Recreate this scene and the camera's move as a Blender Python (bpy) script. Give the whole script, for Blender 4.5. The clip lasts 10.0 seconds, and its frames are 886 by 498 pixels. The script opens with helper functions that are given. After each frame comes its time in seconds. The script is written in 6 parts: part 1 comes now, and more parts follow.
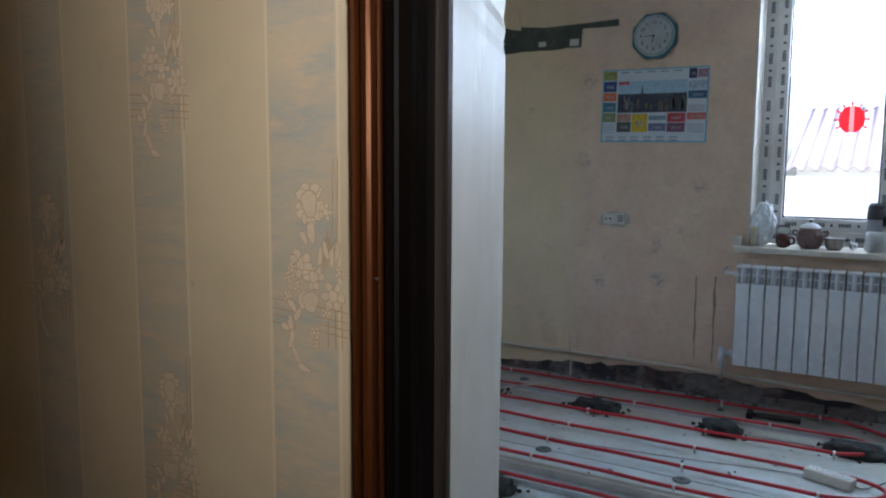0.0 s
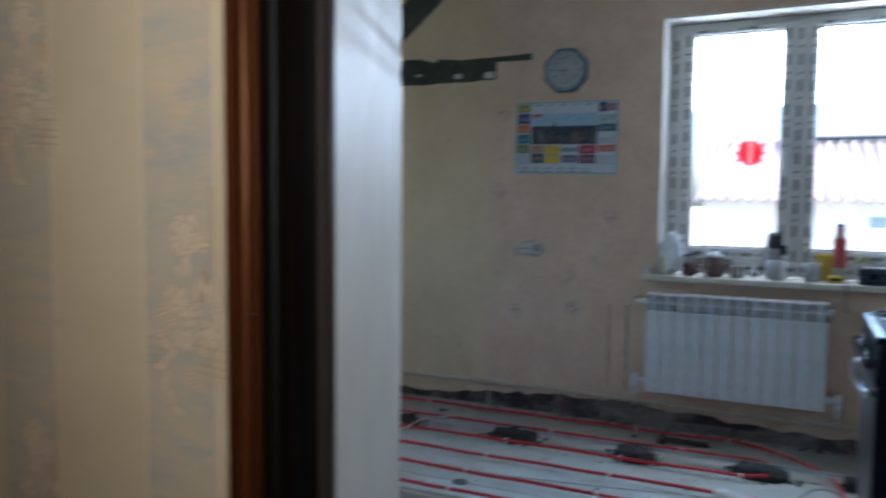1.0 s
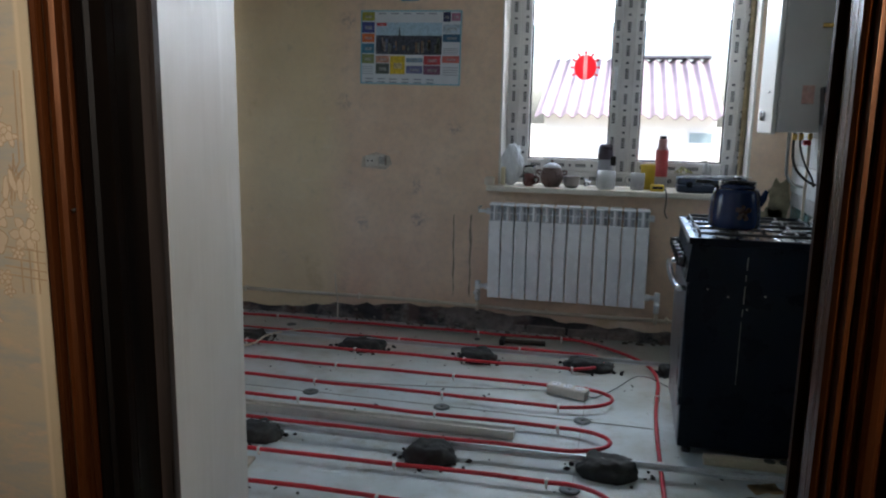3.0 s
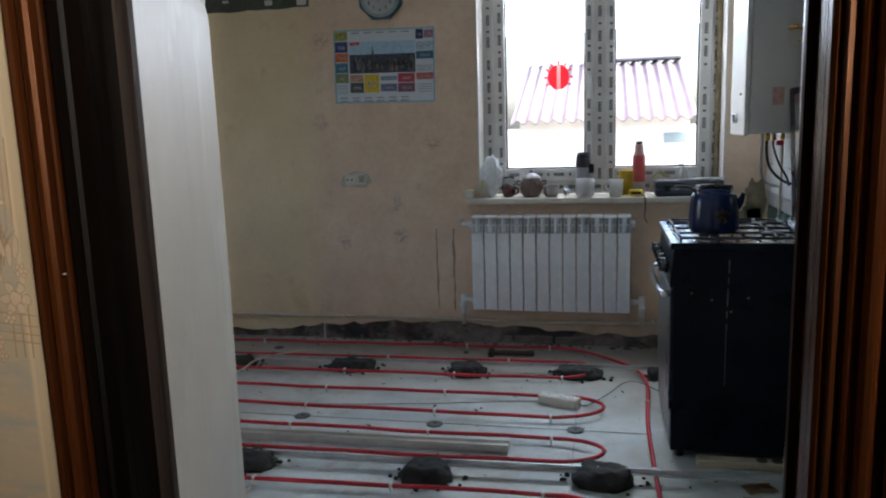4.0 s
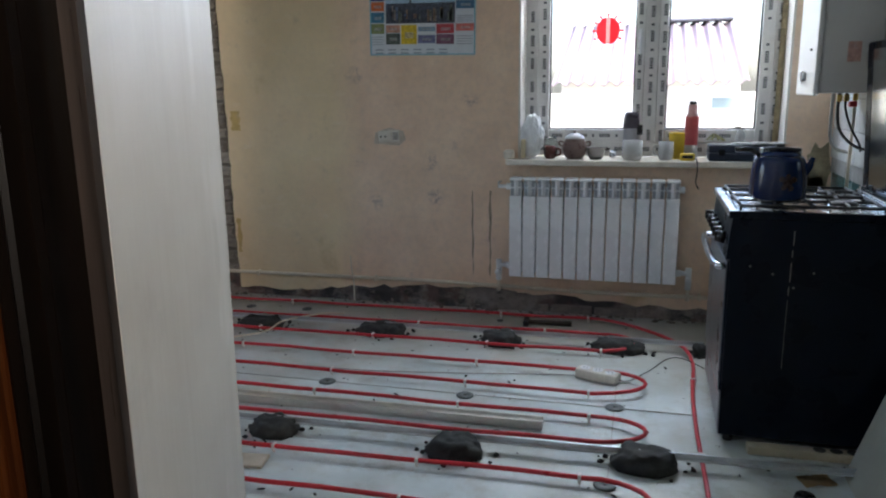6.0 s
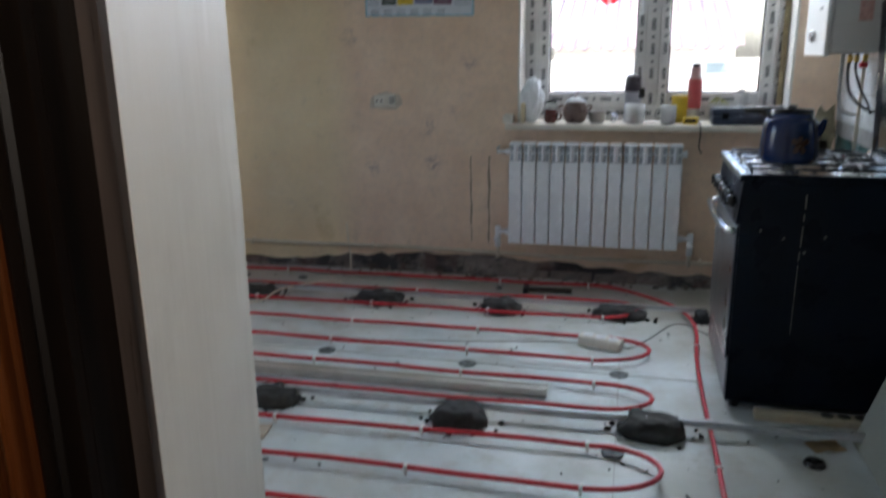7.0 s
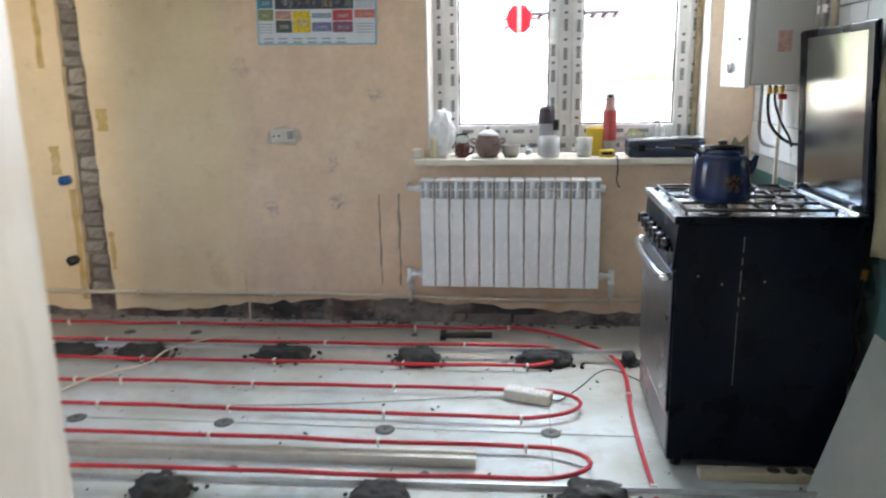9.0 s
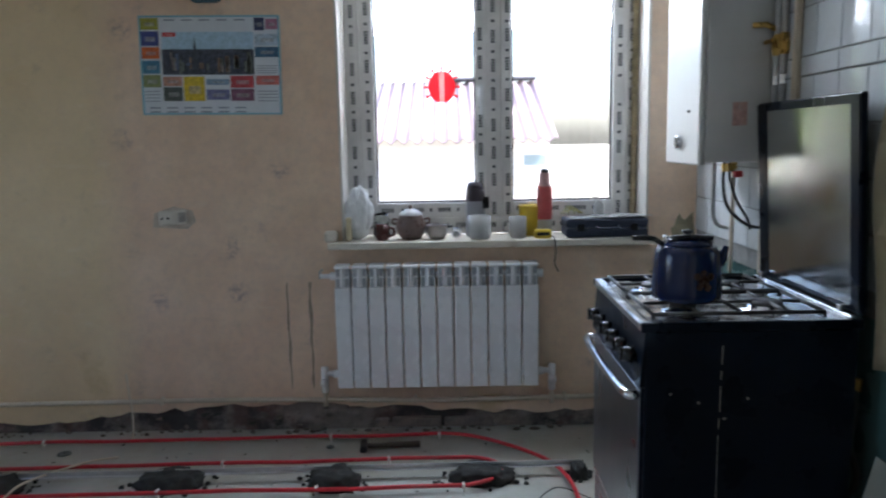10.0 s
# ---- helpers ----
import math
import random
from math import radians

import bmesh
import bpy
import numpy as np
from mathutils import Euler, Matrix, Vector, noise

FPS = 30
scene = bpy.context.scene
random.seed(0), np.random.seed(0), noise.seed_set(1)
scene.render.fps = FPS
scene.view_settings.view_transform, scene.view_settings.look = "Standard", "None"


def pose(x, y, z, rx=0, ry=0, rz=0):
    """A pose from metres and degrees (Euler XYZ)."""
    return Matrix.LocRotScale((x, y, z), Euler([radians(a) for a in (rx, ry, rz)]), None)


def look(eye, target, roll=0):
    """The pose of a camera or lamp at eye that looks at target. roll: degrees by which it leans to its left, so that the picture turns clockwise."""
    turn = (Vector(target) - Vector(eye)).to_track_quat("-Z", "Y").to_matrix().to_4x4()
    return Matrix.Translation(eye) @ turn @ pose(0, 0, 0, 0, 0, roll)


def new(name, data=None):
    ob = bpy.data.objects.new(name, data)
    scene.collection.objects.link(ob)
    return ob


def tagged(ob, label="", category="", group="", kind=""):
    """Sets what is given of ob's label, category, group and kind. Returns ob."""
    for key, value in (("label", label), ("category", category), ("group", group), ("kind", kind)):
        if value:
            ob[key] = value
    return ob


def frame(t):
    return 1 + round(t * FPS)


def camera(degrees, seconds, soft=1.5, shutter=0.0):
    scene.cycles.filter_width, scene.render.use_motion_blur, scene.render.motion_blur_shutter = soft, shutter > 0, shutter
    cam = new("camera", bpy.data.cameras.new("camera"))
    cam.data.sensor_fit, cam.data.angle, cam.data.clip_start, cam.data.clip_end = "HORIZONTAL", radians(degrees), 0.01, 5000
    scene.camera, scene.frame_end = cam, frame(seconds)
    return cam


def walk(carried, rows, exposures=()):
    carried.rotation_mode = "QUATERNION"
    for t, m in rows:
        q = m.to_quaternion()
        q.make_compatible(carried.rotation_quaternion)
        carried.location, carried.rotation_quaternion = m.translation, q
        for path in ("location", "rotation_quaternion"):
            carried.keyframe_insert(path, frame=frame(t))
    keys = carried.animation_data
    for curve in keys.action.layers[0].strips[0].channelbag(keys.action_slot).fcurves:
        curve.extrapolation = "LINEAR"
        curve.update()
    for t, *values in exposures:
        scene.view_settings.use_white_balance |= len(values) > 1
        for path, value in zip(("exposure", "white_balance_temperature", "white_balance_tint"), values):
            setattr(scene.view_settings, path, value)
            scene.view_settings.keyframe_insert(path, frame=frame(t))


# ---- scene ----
cam = camera(61.7, 10.0, 2.1, 0.5)
PATH = [
    (0, (0.748, -4.44, 1.334), (-0.293, -2.746, 1.116), 0.3),
    (0.5, (0.756, -4.433, 1.335), (-0.269, -2.729, 1.127), 0.1),
    (1, (0.772, -4.393, 1.335), (-0.094, -2.595, 1.198), 0.5),
    (1.2, (0.783, -4.373, 1.335), (0.104, -2.496, 1.208), 0.6),
    (1.4, (0.802, -4.371, 1.334), (0.221, -2.462, 1.203), 1.0),
    (1.5, (0.793, -4.374, 1.333), (0.280, -2.464, 1.165), 0.8),
    (1.7, (0.778, -4.376, 1.332), (0.293, -2.467, 0.985), 0.9),
    (2, (0.779, -4.405, 1.318), (0.299, -2.491, 0.994), 0.8),
    (3.3, (0.784, -4.396, 1.308), (0.315, -2.485, 0.95), 1.1),
    (3.5, (0.781, -4.405, 1.32), (0.316, -2.49, 0.976), 1.1),
    (4, (0.777, -4.403, 1.344), (0.350, -2.478, 1.015), -1.8),
    (4.5, (0.778, -4.423, 1.327), (0.31, -2.508, 0.99), -2.0),
    (5, (0.76, -4.376, 1.304), (0.282, -2.489, 0.848), -1.8),
    (5.5, (0.761, -4.285, 1.314), (0.231, -2.393, 0.941), -0.2),
    (5.7, (0.753, -4.247, 1.302), (0.222, -2.362, 0.899), -0.5),
    (6.8, (0.668, -4.172, 1.300), (0.198, -2.265, 0.85), -1.0),
    (7, (0.662, -4.164, 1.278), (0.178, -2.285, 0.771), -0.8),
    (7.5, (0.702, -4.169, 1.245), (0.04, -2.419, 0.539), -2.7),
    (7.8, (0.706, -4.157, 1.244), (-0.019, -2.432, 0.539), -4.6),
    (8, (0.725, -4.153, 1.274), (0.028, -2.398, 0.615), -4.1),
    (8.5, (0.678, -4.079, 1.273), (0.218, -2.2, 0.765), -1.7),
    (9, (0.569, -3.858, 1.308), (0.335, -1.923, 0.861), -1.0),
    (9.5, (0.555, -3.712, 1.334), (0.386, -1.76, 0.929), -2.5),
    (9.7, (0.524, -3.602, 1.298), (0.346, -1.629, 1.024), -3.3),
    (9.8, (0.525, -3.505, 1.326), (0.483, -1.527, 1.036), -2.2),
    (9.9, (0.526, -3.400, 1.352), (0.528, -1.421, 1.064), -1.2),
    (10, (0.526, -3.383, 1.355), (0.506, -1.404, 1.066), -1.1),
]
EXPOSURES = [(0.0, 2.28, 5520, 10), (1.0, 2.2, 5350, 9), (1.2, 2.05, 5350, 9), (1.5, 1.65, 5600, 10), (2.0, 1.9, 5850, 11), (3.5, 2.05, 6250, 13), (5.5, 2.45, 6250, 13), (7.0, 2.5, 6300, 14), (7.5, 3.05, 6450, 14), (8.0, 3.45, 6700, 14), (9.0, 3.5, 6700, 14), (10.0, 2.35, 6100, 14)]
walk(cam, [(t, look(eye, target, roll)) for t, eye, target, roll in PATH], EXPOSURES)

# ---------------------------------------------------------------- light
SUN_ELEV, SUN_AZ = 52.0, 110.0
world = bpy.data.worlds.new("world")
scene.world = world
world.use_nodes = True
wn = world.node_tree
sky = wn.nodes.new("ShaderNodeTexSky")
sky.sky_type = "NISHITA"
sky.sun_disc = False
sky.sun_elevation = radians(SUN_ELEV)
sky.sun_rotation = radians(SUN_AZ)
sky.dust_density = 3.0
wn.links.new(sky.outputs[0], wn.nodes["Background"].inputs[0])
wn.nodes["Background"].inputs[1].default_value = 0.15

sun_data = bpy.data.lights.new("sun", "SUN")
sun_data.energy, sun_data.angle, sun_data.color = 3.0, radians(0.5), (1.0, 0.95, 0.87)
sun = new("sun", sun_data)
az = radians(SUN_AZ)
sun_from = Vector((math.sin(az) * math.cos(radians(SUN_ELEV)), math.cos(az) * math.cos(radians(SUN_ELEV)), math.sin(radians(SUN_ELEV))))
sun.matrix_world = look(sun_from * 30, (0, 0, 0))

# unseen lamp added to light the corridor as daylight, through the opening behind
lamp_data = bpy.data.lights.new("window_light", "AREA")
lamp_data.shape, lamp_data.size, lamp_data.size_y = "RECTANGLE", 0.3, 1.2
lamp_data.energy, lamp_data.color = 75.0, (1.0, 0.90, 0.76)
window_light = new("window_light", lamp_data)
window_light.matrix_world = look((3.2, -6.9, 1.5), (0.3, -3.75, 1.15))

# fill lamp added for the kitchen, in an unseen opening in the side wall
side_data = bpy.data.lights.new("side_window_light", "AREA")
side_data.shape, side_data.size, side_data.size_y = "RECTANGLE", 1.2, 1.25
side_data.energy, side_data.color = 0.4, (0.93, 0.97, 1.0)
side_light = new("side_window_light", side_data)
side_light.matrix_world = look((-2.86, -1.9, 1.55), (0.0, -1.75, 0.8))

# the sky's light in the opening of the kitchen window
sky_data = bpy.data.lights.new("kitchen_window_light", "AREA")
sky_data.shape, sky_data.size, sky_data.size_y = "RECTANGLE", 1.3, 0.46
sky_data.energy, sky_data.color = 6.8, (0.84, 0.93, 1.0)
sky_light = new("kitchen_window_light", sky_data)
sky_light.matrix_world = look((0.73, 0.32, 2.10), (0.45, -1.6, 1.25))

# ---------------------------------------------------------------- helpers
def put(name, bm, material, parent=None, label="", smooth=False):
    me = bpy.data.meshes.new(name)
    bm.normal_update()
    bm.to_mesh(me)
    bm.free()
    if isinstance(material, (list, tuple)):
        for m in material:
            me.materials.append(m)
    else:
        me.materials.append(material)
    if smooth:
        for p in me.polygons:
            p.use_smooth = True
    ob = new(name, me)
    if parent is not None:
        ob.parent = parent
    if label:
        ob["label"] = label
    return ob


def part(name, bm, material, parent, label="", smooth=False):
    return put(name, bm, material, parent, label, smooth)


def thing(name, x, y, z, label, category, group="", rz=0.0):
    ob = new(name)
    ob.empty_display_size = 0.05
    ob.matrix_basis = pose(x, y, z, 0, 0, rz)
    return tagged(ob, label, category, group)


def structure(ob, label="", category=""):
    return tagged(ob, label, category, "", "structure")


def box(x0, x1, y0, y1, z0, z1, bevel=0.0, seg=2, bm=None):
    """Adds a box, with rounded edges where bevel is given."""
    own = bmesh.new()
    bmesh.ops.create_cube(own, size=1.0)
    for v in own.verts:
        v.co = Vector(((x0 + x1) / 2 + v.co.x * (x1 - x0), (y0 + y1) / 2 + v.co.y * (y1 - y0), (z0 + z1) / 2 + v.co.z * (z1 - z0)))
    if bevel > 0:
        bmesh.ops.bevel(own, geom=own.edges[:], offset=bevel, segments=seg, affect="EDGES", profile=0.5)
    return own if bm is None else join(bm, own)


def join(bm, own):
    me = bpy.data.meshes.new("tmp")
    own.to_mesh(me)
    own.free()
    bm.from_mesh(me)
    bpy.data.meshes.remove(me)
    return bm


def prism(points, y0, y1, bm=None):
    """A polygon in x and z, given anticlockwise as seen from -y, given depth from y0 to y1."""
    bm = bm or bmesh.new()
    a = [bm.verts.new((x, y0, z)) for x, z in points]
    b = [bm.verts.new((x, y1, z)) for x, z in points]
    bm.faces.new(a)
    bm.faces.new(b[::-1])
    n = len(points)
    for i in range(n):
        j = (i + 1) % n
        bm.faces.new((a[j], a[i], b[i], b[j]))
    bmesh.ops.recalc_face_normals(bm, faces=bm.faces[:])
    return bm


def extrude_z(points, z0, z1, bm=None):
    """A polygon in x and y raised from z0 to z1."""
    bm = bm or bmesh.new()
    a = [bm.verts.new((x, y, z0)) for x, y in points]
    b = [bm.verts.new((x, y, z1)) for x, y in points]
    bm.faces.new(a[::-1])
    bm.faces.new(b)
    n = len(points)
    for i in range(n):
        j = (i + 1) % n
        bm.faces.new((a[i], a[j], b[j], b[i]))
    bmesh.ops.recalc_face_normals(bm, faces=bm.faces[:])
    return bm


def lathe(profile, seg=28, bm=None, cx=0.0, cy=0.0, cz=0.0):
    """Turns a profile of (radius, height) about the z axis."""
    bm = bm or bmesh.new()
    rings = []
    for r, z in profile:
        if r < 1e-5:
            rings.append([bm.verts.new((cx, cy, cz + z))])
        else:
            rings.append([bm.verts.new((cx + r * math.cos(2 * math.pi * i / seg), cy + r * math.sin(2 * math.pi * i / seg), cz + z)) for i in range(seg)])
    for a, b in zip(rings, rings[1:]):
        for i in range(seg):
            j = (i + 1) % seg
            if len(a) == 1 and len(b) == 1:
                continue
            if len(a) == 1:
                bm.faces.new((a[0], b[j], b[i]))
            elif len(b) == 1:
                bm.faces.new((a[i], a[j], b[0]))
            else:
                bm.faces.new((a[i], a[j], b[j], b[i]))
    return bm


def smooth_path(points, steps=8):
    """A Catmull-Rom curve through the points."""
    pts = [Vector(p) for p in points]
    if len(pts) < 3:
        return pts
    ext = [pts[0] * 2 - pts[1]] + pts + [pts[-1] * 2 - pts[-2]]
    out = []
    for i in range(1, len(ext) - 2):
        p0, p1, p2, p3 = ext[i - 1 : i + 3]
        for k in range(steps):
            t = k / steps
            out.append(0.5 * (2 * p1 + (p2 - p0) * t + (2 * p0 - 5 * p1 + 4 * p2 - p3) * t * t + (3 * p1 - p0 - 3 * p2 + p3) * t ** 3))
    out.append(pts[-1])
    return out


def tube(points, radius, seg=10, bm=None, taper=None):
    """A round bar along a path."""
    bm = bm or bmesh.new()
    pts = [Vector(p) for p in points]
    rings, side = [], None
    for i, p in enumerate(pts):
        d = (pts[min(i + 1, len(pts) - 1)] - pts[max(i - 1, 0)]).normalized()
        if side is None:
            side = d.cross(Vector((0, 0, 1)) if abs(d.z) < 0.9 else Vector((1, 0, 0))).normalized()
        side = (side - d * side.dot(d)).normalized()
        up = d.cross(side)
        r = radius * (taper[i] if taper else 1.0)
        rings.append([bm.verts.new(p + r * (math.cos(2 * math.pi * k / seg) * side + math.sin(2 * math.pi * k / seg) * up)) for k in range(seg)])
    for a, b in zip(rings, rings[1:]):
        for k in range(seg):
            m = (k + 1) % seg
            bm.faces.new((a[k], a[m], b[m], b[k]))
    bm.faces.new(rings[0][::-1])
    bm.faces.new(rings[-1])
    bmesh.ops.recalc_face_normals(bm, faces=bm.faces[:])
    return bm


def ground_z(x, y):
    """The height of the floor, which is level."""
    return 0.0


# ---------------------------------------------------------------- materials
class Nodes:
    """A small wrapper that builds one principled material."""

    def __init__(self, name):
        self.mat = bpy.data.materials.new(name)
        self.mat.use_nodes = True
        self.tree = self.mat.node_tree
        self.bsdf = self.tree.nodes["Principled BSDF"]
        self.coord = self.add("ShaderNodeTexCoord").outputs["Object"]

    def add(self, kind):
        return self.tree.nodes.new(kind)

    def link(self, a, b):
        self.tree.links.new(a, b)

    def noise(self, scale, detail=6.0, rough=0.55, stretch=None, coord=None):
        n = self.add("ShaderNodeTexNoise")
        n.inputs["Scale"].default_value, n.inputs["Detail"].default_value, n.inputs["Roughness"].default_value = scale, detail, rough
        src = coord or self.coord
        if stretch:
            m = self.add("ShaderNodeMapping")
            m.inputs["Scale"].default_value = stretch
            self.link(src, m.inputs["Vector"])
            src = m.outputs[0]
        self.link(src, n.inputs["Vector"])
        return n.outputs["Fac"]

    def ramp(self, fac, lo, hi, a=0.0, b=1.0):
        n = self.add("ShaderNodeMapRange")
        n.inputs["From Min"].default_value, n.inputs["From Max"].default_value = lo, hi
        n.inputs["To Min"].default_value, n.inputs["To Max"].default_value = a, b
        self.link(fac, n.inputs["Value"])
        return n.outputs[0]

    def mix(self, fac, a, b, mode="MIX"):
        n = self.add("ShaderNodeMix")
        n.data_type, n.blend_type = "RGBA", mode
        if isinstance(fac, (int, float)):
            n.inputs["Factor"].default_value = fac
        else:
            self.link(fac, n.inputs["Factor"])
        for i, v in ((6, a), (7, b)):
            if isinstance(v, tuple):
                n.inputs[i].default_value = (*v, 1)
            else:
                self.link(v, n.inputs[i])
        return n.outputs[2]

    def maths(self, op, a, b=0.0):
        n = self.add("ShaderNodeMath")
        n.operation = op
        for i, v in ((0, a), (1, b)):
            if isinstance(v, (int, float)):
                n.inputs[i].default_value = v
            else:
                self.link(v, n.inputs[i])
        return n.outputs[0]

    def xyz(self):
        n = self.add("ShaderNodeSeparateXYZ")
        self.link(self.coord, n.inputs[0])
        return n.outputs

    def random(self):
        return self.add("ShaderNodeObjectInfo").outputs["Random"]

    def finish(self, colour, rough=0.6, metal=0.0, bump=None, strength=0.2, distance=0.004, coat=0.0, spec=0.5):
        if isinstance(colour, tuple):
            self.bsdf.inputs["Base Color"].default_value = (*colour, 1)
        else:
            self.link(colour, self.bsdf.inputs["Base Color"])
        if isinstance(rough, (int, float)):
            self.bsdf.inputs["Roughness"].default_value = rough
        else:
            self.link(rough, self.bsdf.inputs["Roughness"])
        self.bsdf.inputs["Metallic"].default_value = metal
        self.bsdf.inputs["Coat Weight"].default_value = coat
        self.bsdf.inputs["Specular IOR Level"].default_value = spec
        if bump is not None:
            n = self.add("ShaderNodeBump")
            n.inputs["Strength"].default_value, n.inputs["Distance"].default_value = strength, distance
            self.link(bump, n.inputs["Height"])
            self.link(n.outputs[0], self.bsdf.inputs["Normal"])
        return self.mat


def plain(name, c, rough=0.5, metal=0.0, vary=0.12, scale=18.0, bump=0.1, dirt=None, coat=0.0, spread=0.0, spec=0.5):
    """Colour c with grain and blotches at two scales; dirt is a second colour that lies in patches."""
    n = Nodes(name)
    lo = tuple(v * (1 - vary) for v in c)
    hi = tuple(min(1.0, v * (1 + vary)) for v in c)
    grain = n.noise(scale * 6, 4)
    big = n.noise(scale, 5)
    col = n.mix(n.ramp(big, 0.3, 0.7), lo, hi)
    col = n.mix(n.ramp(grain, 0.35, 0.65, 0.0, 0.35), col, lo)
    if dirt:
        col = n.mix(n.ramp(n.noise(scale * 0.6, 8, 0.65), 0.52, 0.72, 0.0, 0.7), col, dirt)
    if spread:
        col = n.mix(n.ramp(n.random(), 0, 1, 0.0, spread), col, tuple(v * 0.55 for v in c))
    r = n.ramp(big, 0.3, 0.7, max(0.03, rough - 0.08), min(1.0, rough + 0.08))
    return n.finish(col, r, metal, grain, bump, 0.002, coat, spec)


def wall_paint():
    """Old stripped wall: smooth cream paint beside pink-beige plaster with traces of printed paper."""
    n = Nodes("stripped_wall_plaster")
    x, y, z = n.xyz()
    wob = n.noise(3.0, 6)
    edge = n.maths("ADD", x, n.ramp(wob, 0, 1, -0.05, 0.05))
    side = n.ramp(edge, -1.12, -0.90)
    cream = n.mix(n.ramp(n.noise(2.5, 6), 0.3, 0.7), (0.71, 0.55, 0.335), (0.81, 0.65, 0.42))
    pink = n.mix(n.ramp(n.noise(4.0, 7), 0.3, 0.7), (0.69, 0.495, 0.350), (0.82, 0.63, 0.465))
    col = n.mix(side, cream, pink)
    vor = n.add("ShaderNodeTexVoronoi")
    vor.inputs["Scale"].default_value, vor.inputs["Randomness"].default_value = 5.2, 0.75
    n.link(n.coord, vor.inputs["Vector"])
    spots = n.ramp(vor.outputs["Distance"], 0.20, 0.34, 1.0, 0.0)
    inner = n.ramp(n.noise(34, 4, 0.7), 0.44, 0.62)
    keep = n.ramp(n.noise(1.9, 2), 0.50, 0.58)
    mark = n.maths("MULTIPLY", n.maths("MULTIPLY", spots, inner), n.maths("MULTIPLY", keep, n.ramp(side, 0, 1, 0.25, 0.75)))
    col = n.mix(mark, col, (0.30, 0.23, 0.24))
    mottle = n.ramp(n.noise(26, 6, 0.7), 0.44, 0.70, 0.0, 0.30)
    col = n.mix(n.maths("MULTIPLY", mottle, n.ramp(side, 0, 1, 0.45, 1.0)), col, (0.47, 0.37, 0.335))
    pale = n.ramp(n.noise(1.0, 6, 0.65, (7.0, 7.0, 16.0)), 0.58, 0.72, 0.0, 0.35)
    col = n.mix(pale, col, (0.82, 0.70, 0.55))
    rust = n.ramp(n.noise(2.3, 5, 0.6), 0.63, 0.72, 0.0, 0.5)
    col = n.mix(rust, col, (0.52, 0.37, 0.17))
    smear = n.ramp(n.noise(9.0, 9, 0.7), 0.58, 0.78, 0.0, 0.45)
    col = n.mix(smear, col, (0.36, 0.30, 0.24))
    h = n.maths("ADD", n.noise(38, 8, 0.65), n.maths("MULTIPLY", mark, -0.4))
    return n.finish(col, 0.82, 0, h, 0.35, 0.006)


def floor_sheet():
    """White-painted insulation underlay, walked on and dusty."""
    n = Nodes("dusty_white_underlay")
    x, y, z = n.xyz()
    col = n.mix(n.ramp(n.noise(2.2, 7, 0.6), 0.32, 0.68), (0.44, 0.51, 0.52), (0.65, 0.71, 0.71))
    col = n.mix(n.ramp(n.noise(6.0, 9, 0.7), 0.52, 0.72, 0.0, 0.7), col, (0.36, 0.355, 0.30))
    col = n.mix(n.ramp(n.noise(1.3, 6, 0.6), 0.44, 0.64, 0.0, 0.65), col, (0.38, 0.38, 0.31))
    col = n.mix(n.ramp(n.noise(3.4, 9, 0.75), 0.555, 0.68, 0.0, 0.65), col, (0.29, 0.28, 0.22))
    col = n.mix(n.ramp(n.noise(1.0, 6, 0.6, (3.0, 11.0, 3.0)), 0.60, 0.72, 0.0, 0.5), col, (0.33, 0.32, 0.27))
    wall = n.ramp(n.maths("ADD", y, n.ramp(n.noise(1.7, 6), 0, 1, -0.35, 0.35)), -1.15, -0.35, 0.0, 0.65)
    col = n.mix(wall, col, (0.33, 0.30, 0.24))
    col = n.mix(n.ramp(n.noise(21, 10, 0.75), 0.66, 0.74, 0.0, 0.75), col, (0.20, 0.19, 0.17))
    rough = n.ramp(n.noise(5, 6), 0.3, 0.7, 0.36, 0.62)
    return n.finish(col, rough, 0, n.noise(26, 7), 0.15, 0.003)


def varnished(name, a, b, rough, axis="z", spec=0.5):
    """Wood with long grain along one axis under worn varnish."""
    n = Nodes(name)
    stretch = {"z": (60, 60, 1.6), "x": (1.6, 60, 60), "y": (60, 1.6, 60)}[axis]
    g = n.noise(1.0, 8, 0.6, stretch)
    f = n.noise(2.4, 8, 0.65, stretch)
    col = n.mix(n.ramp(g, 0.3, 0.72), a, b)
    col = n.mix(n.ramp(f, 0.5, 0.75, 0.0, 0.5), col, tuple(v * 0.35 for v in a))
    col = n.mix(n.ramp(n.noise(7, 8, 0.7), 0.66, 0.74, 0.0, 0.5), col, tuple(min(1, v * 1.9 + 0.002) for v in b))
    return n.finish(col, n.ramp(f, 0.3, 0.7, rough - 0.08, rough + 0.12), 0, g, 0.16, 0.002, 0.0, spec)


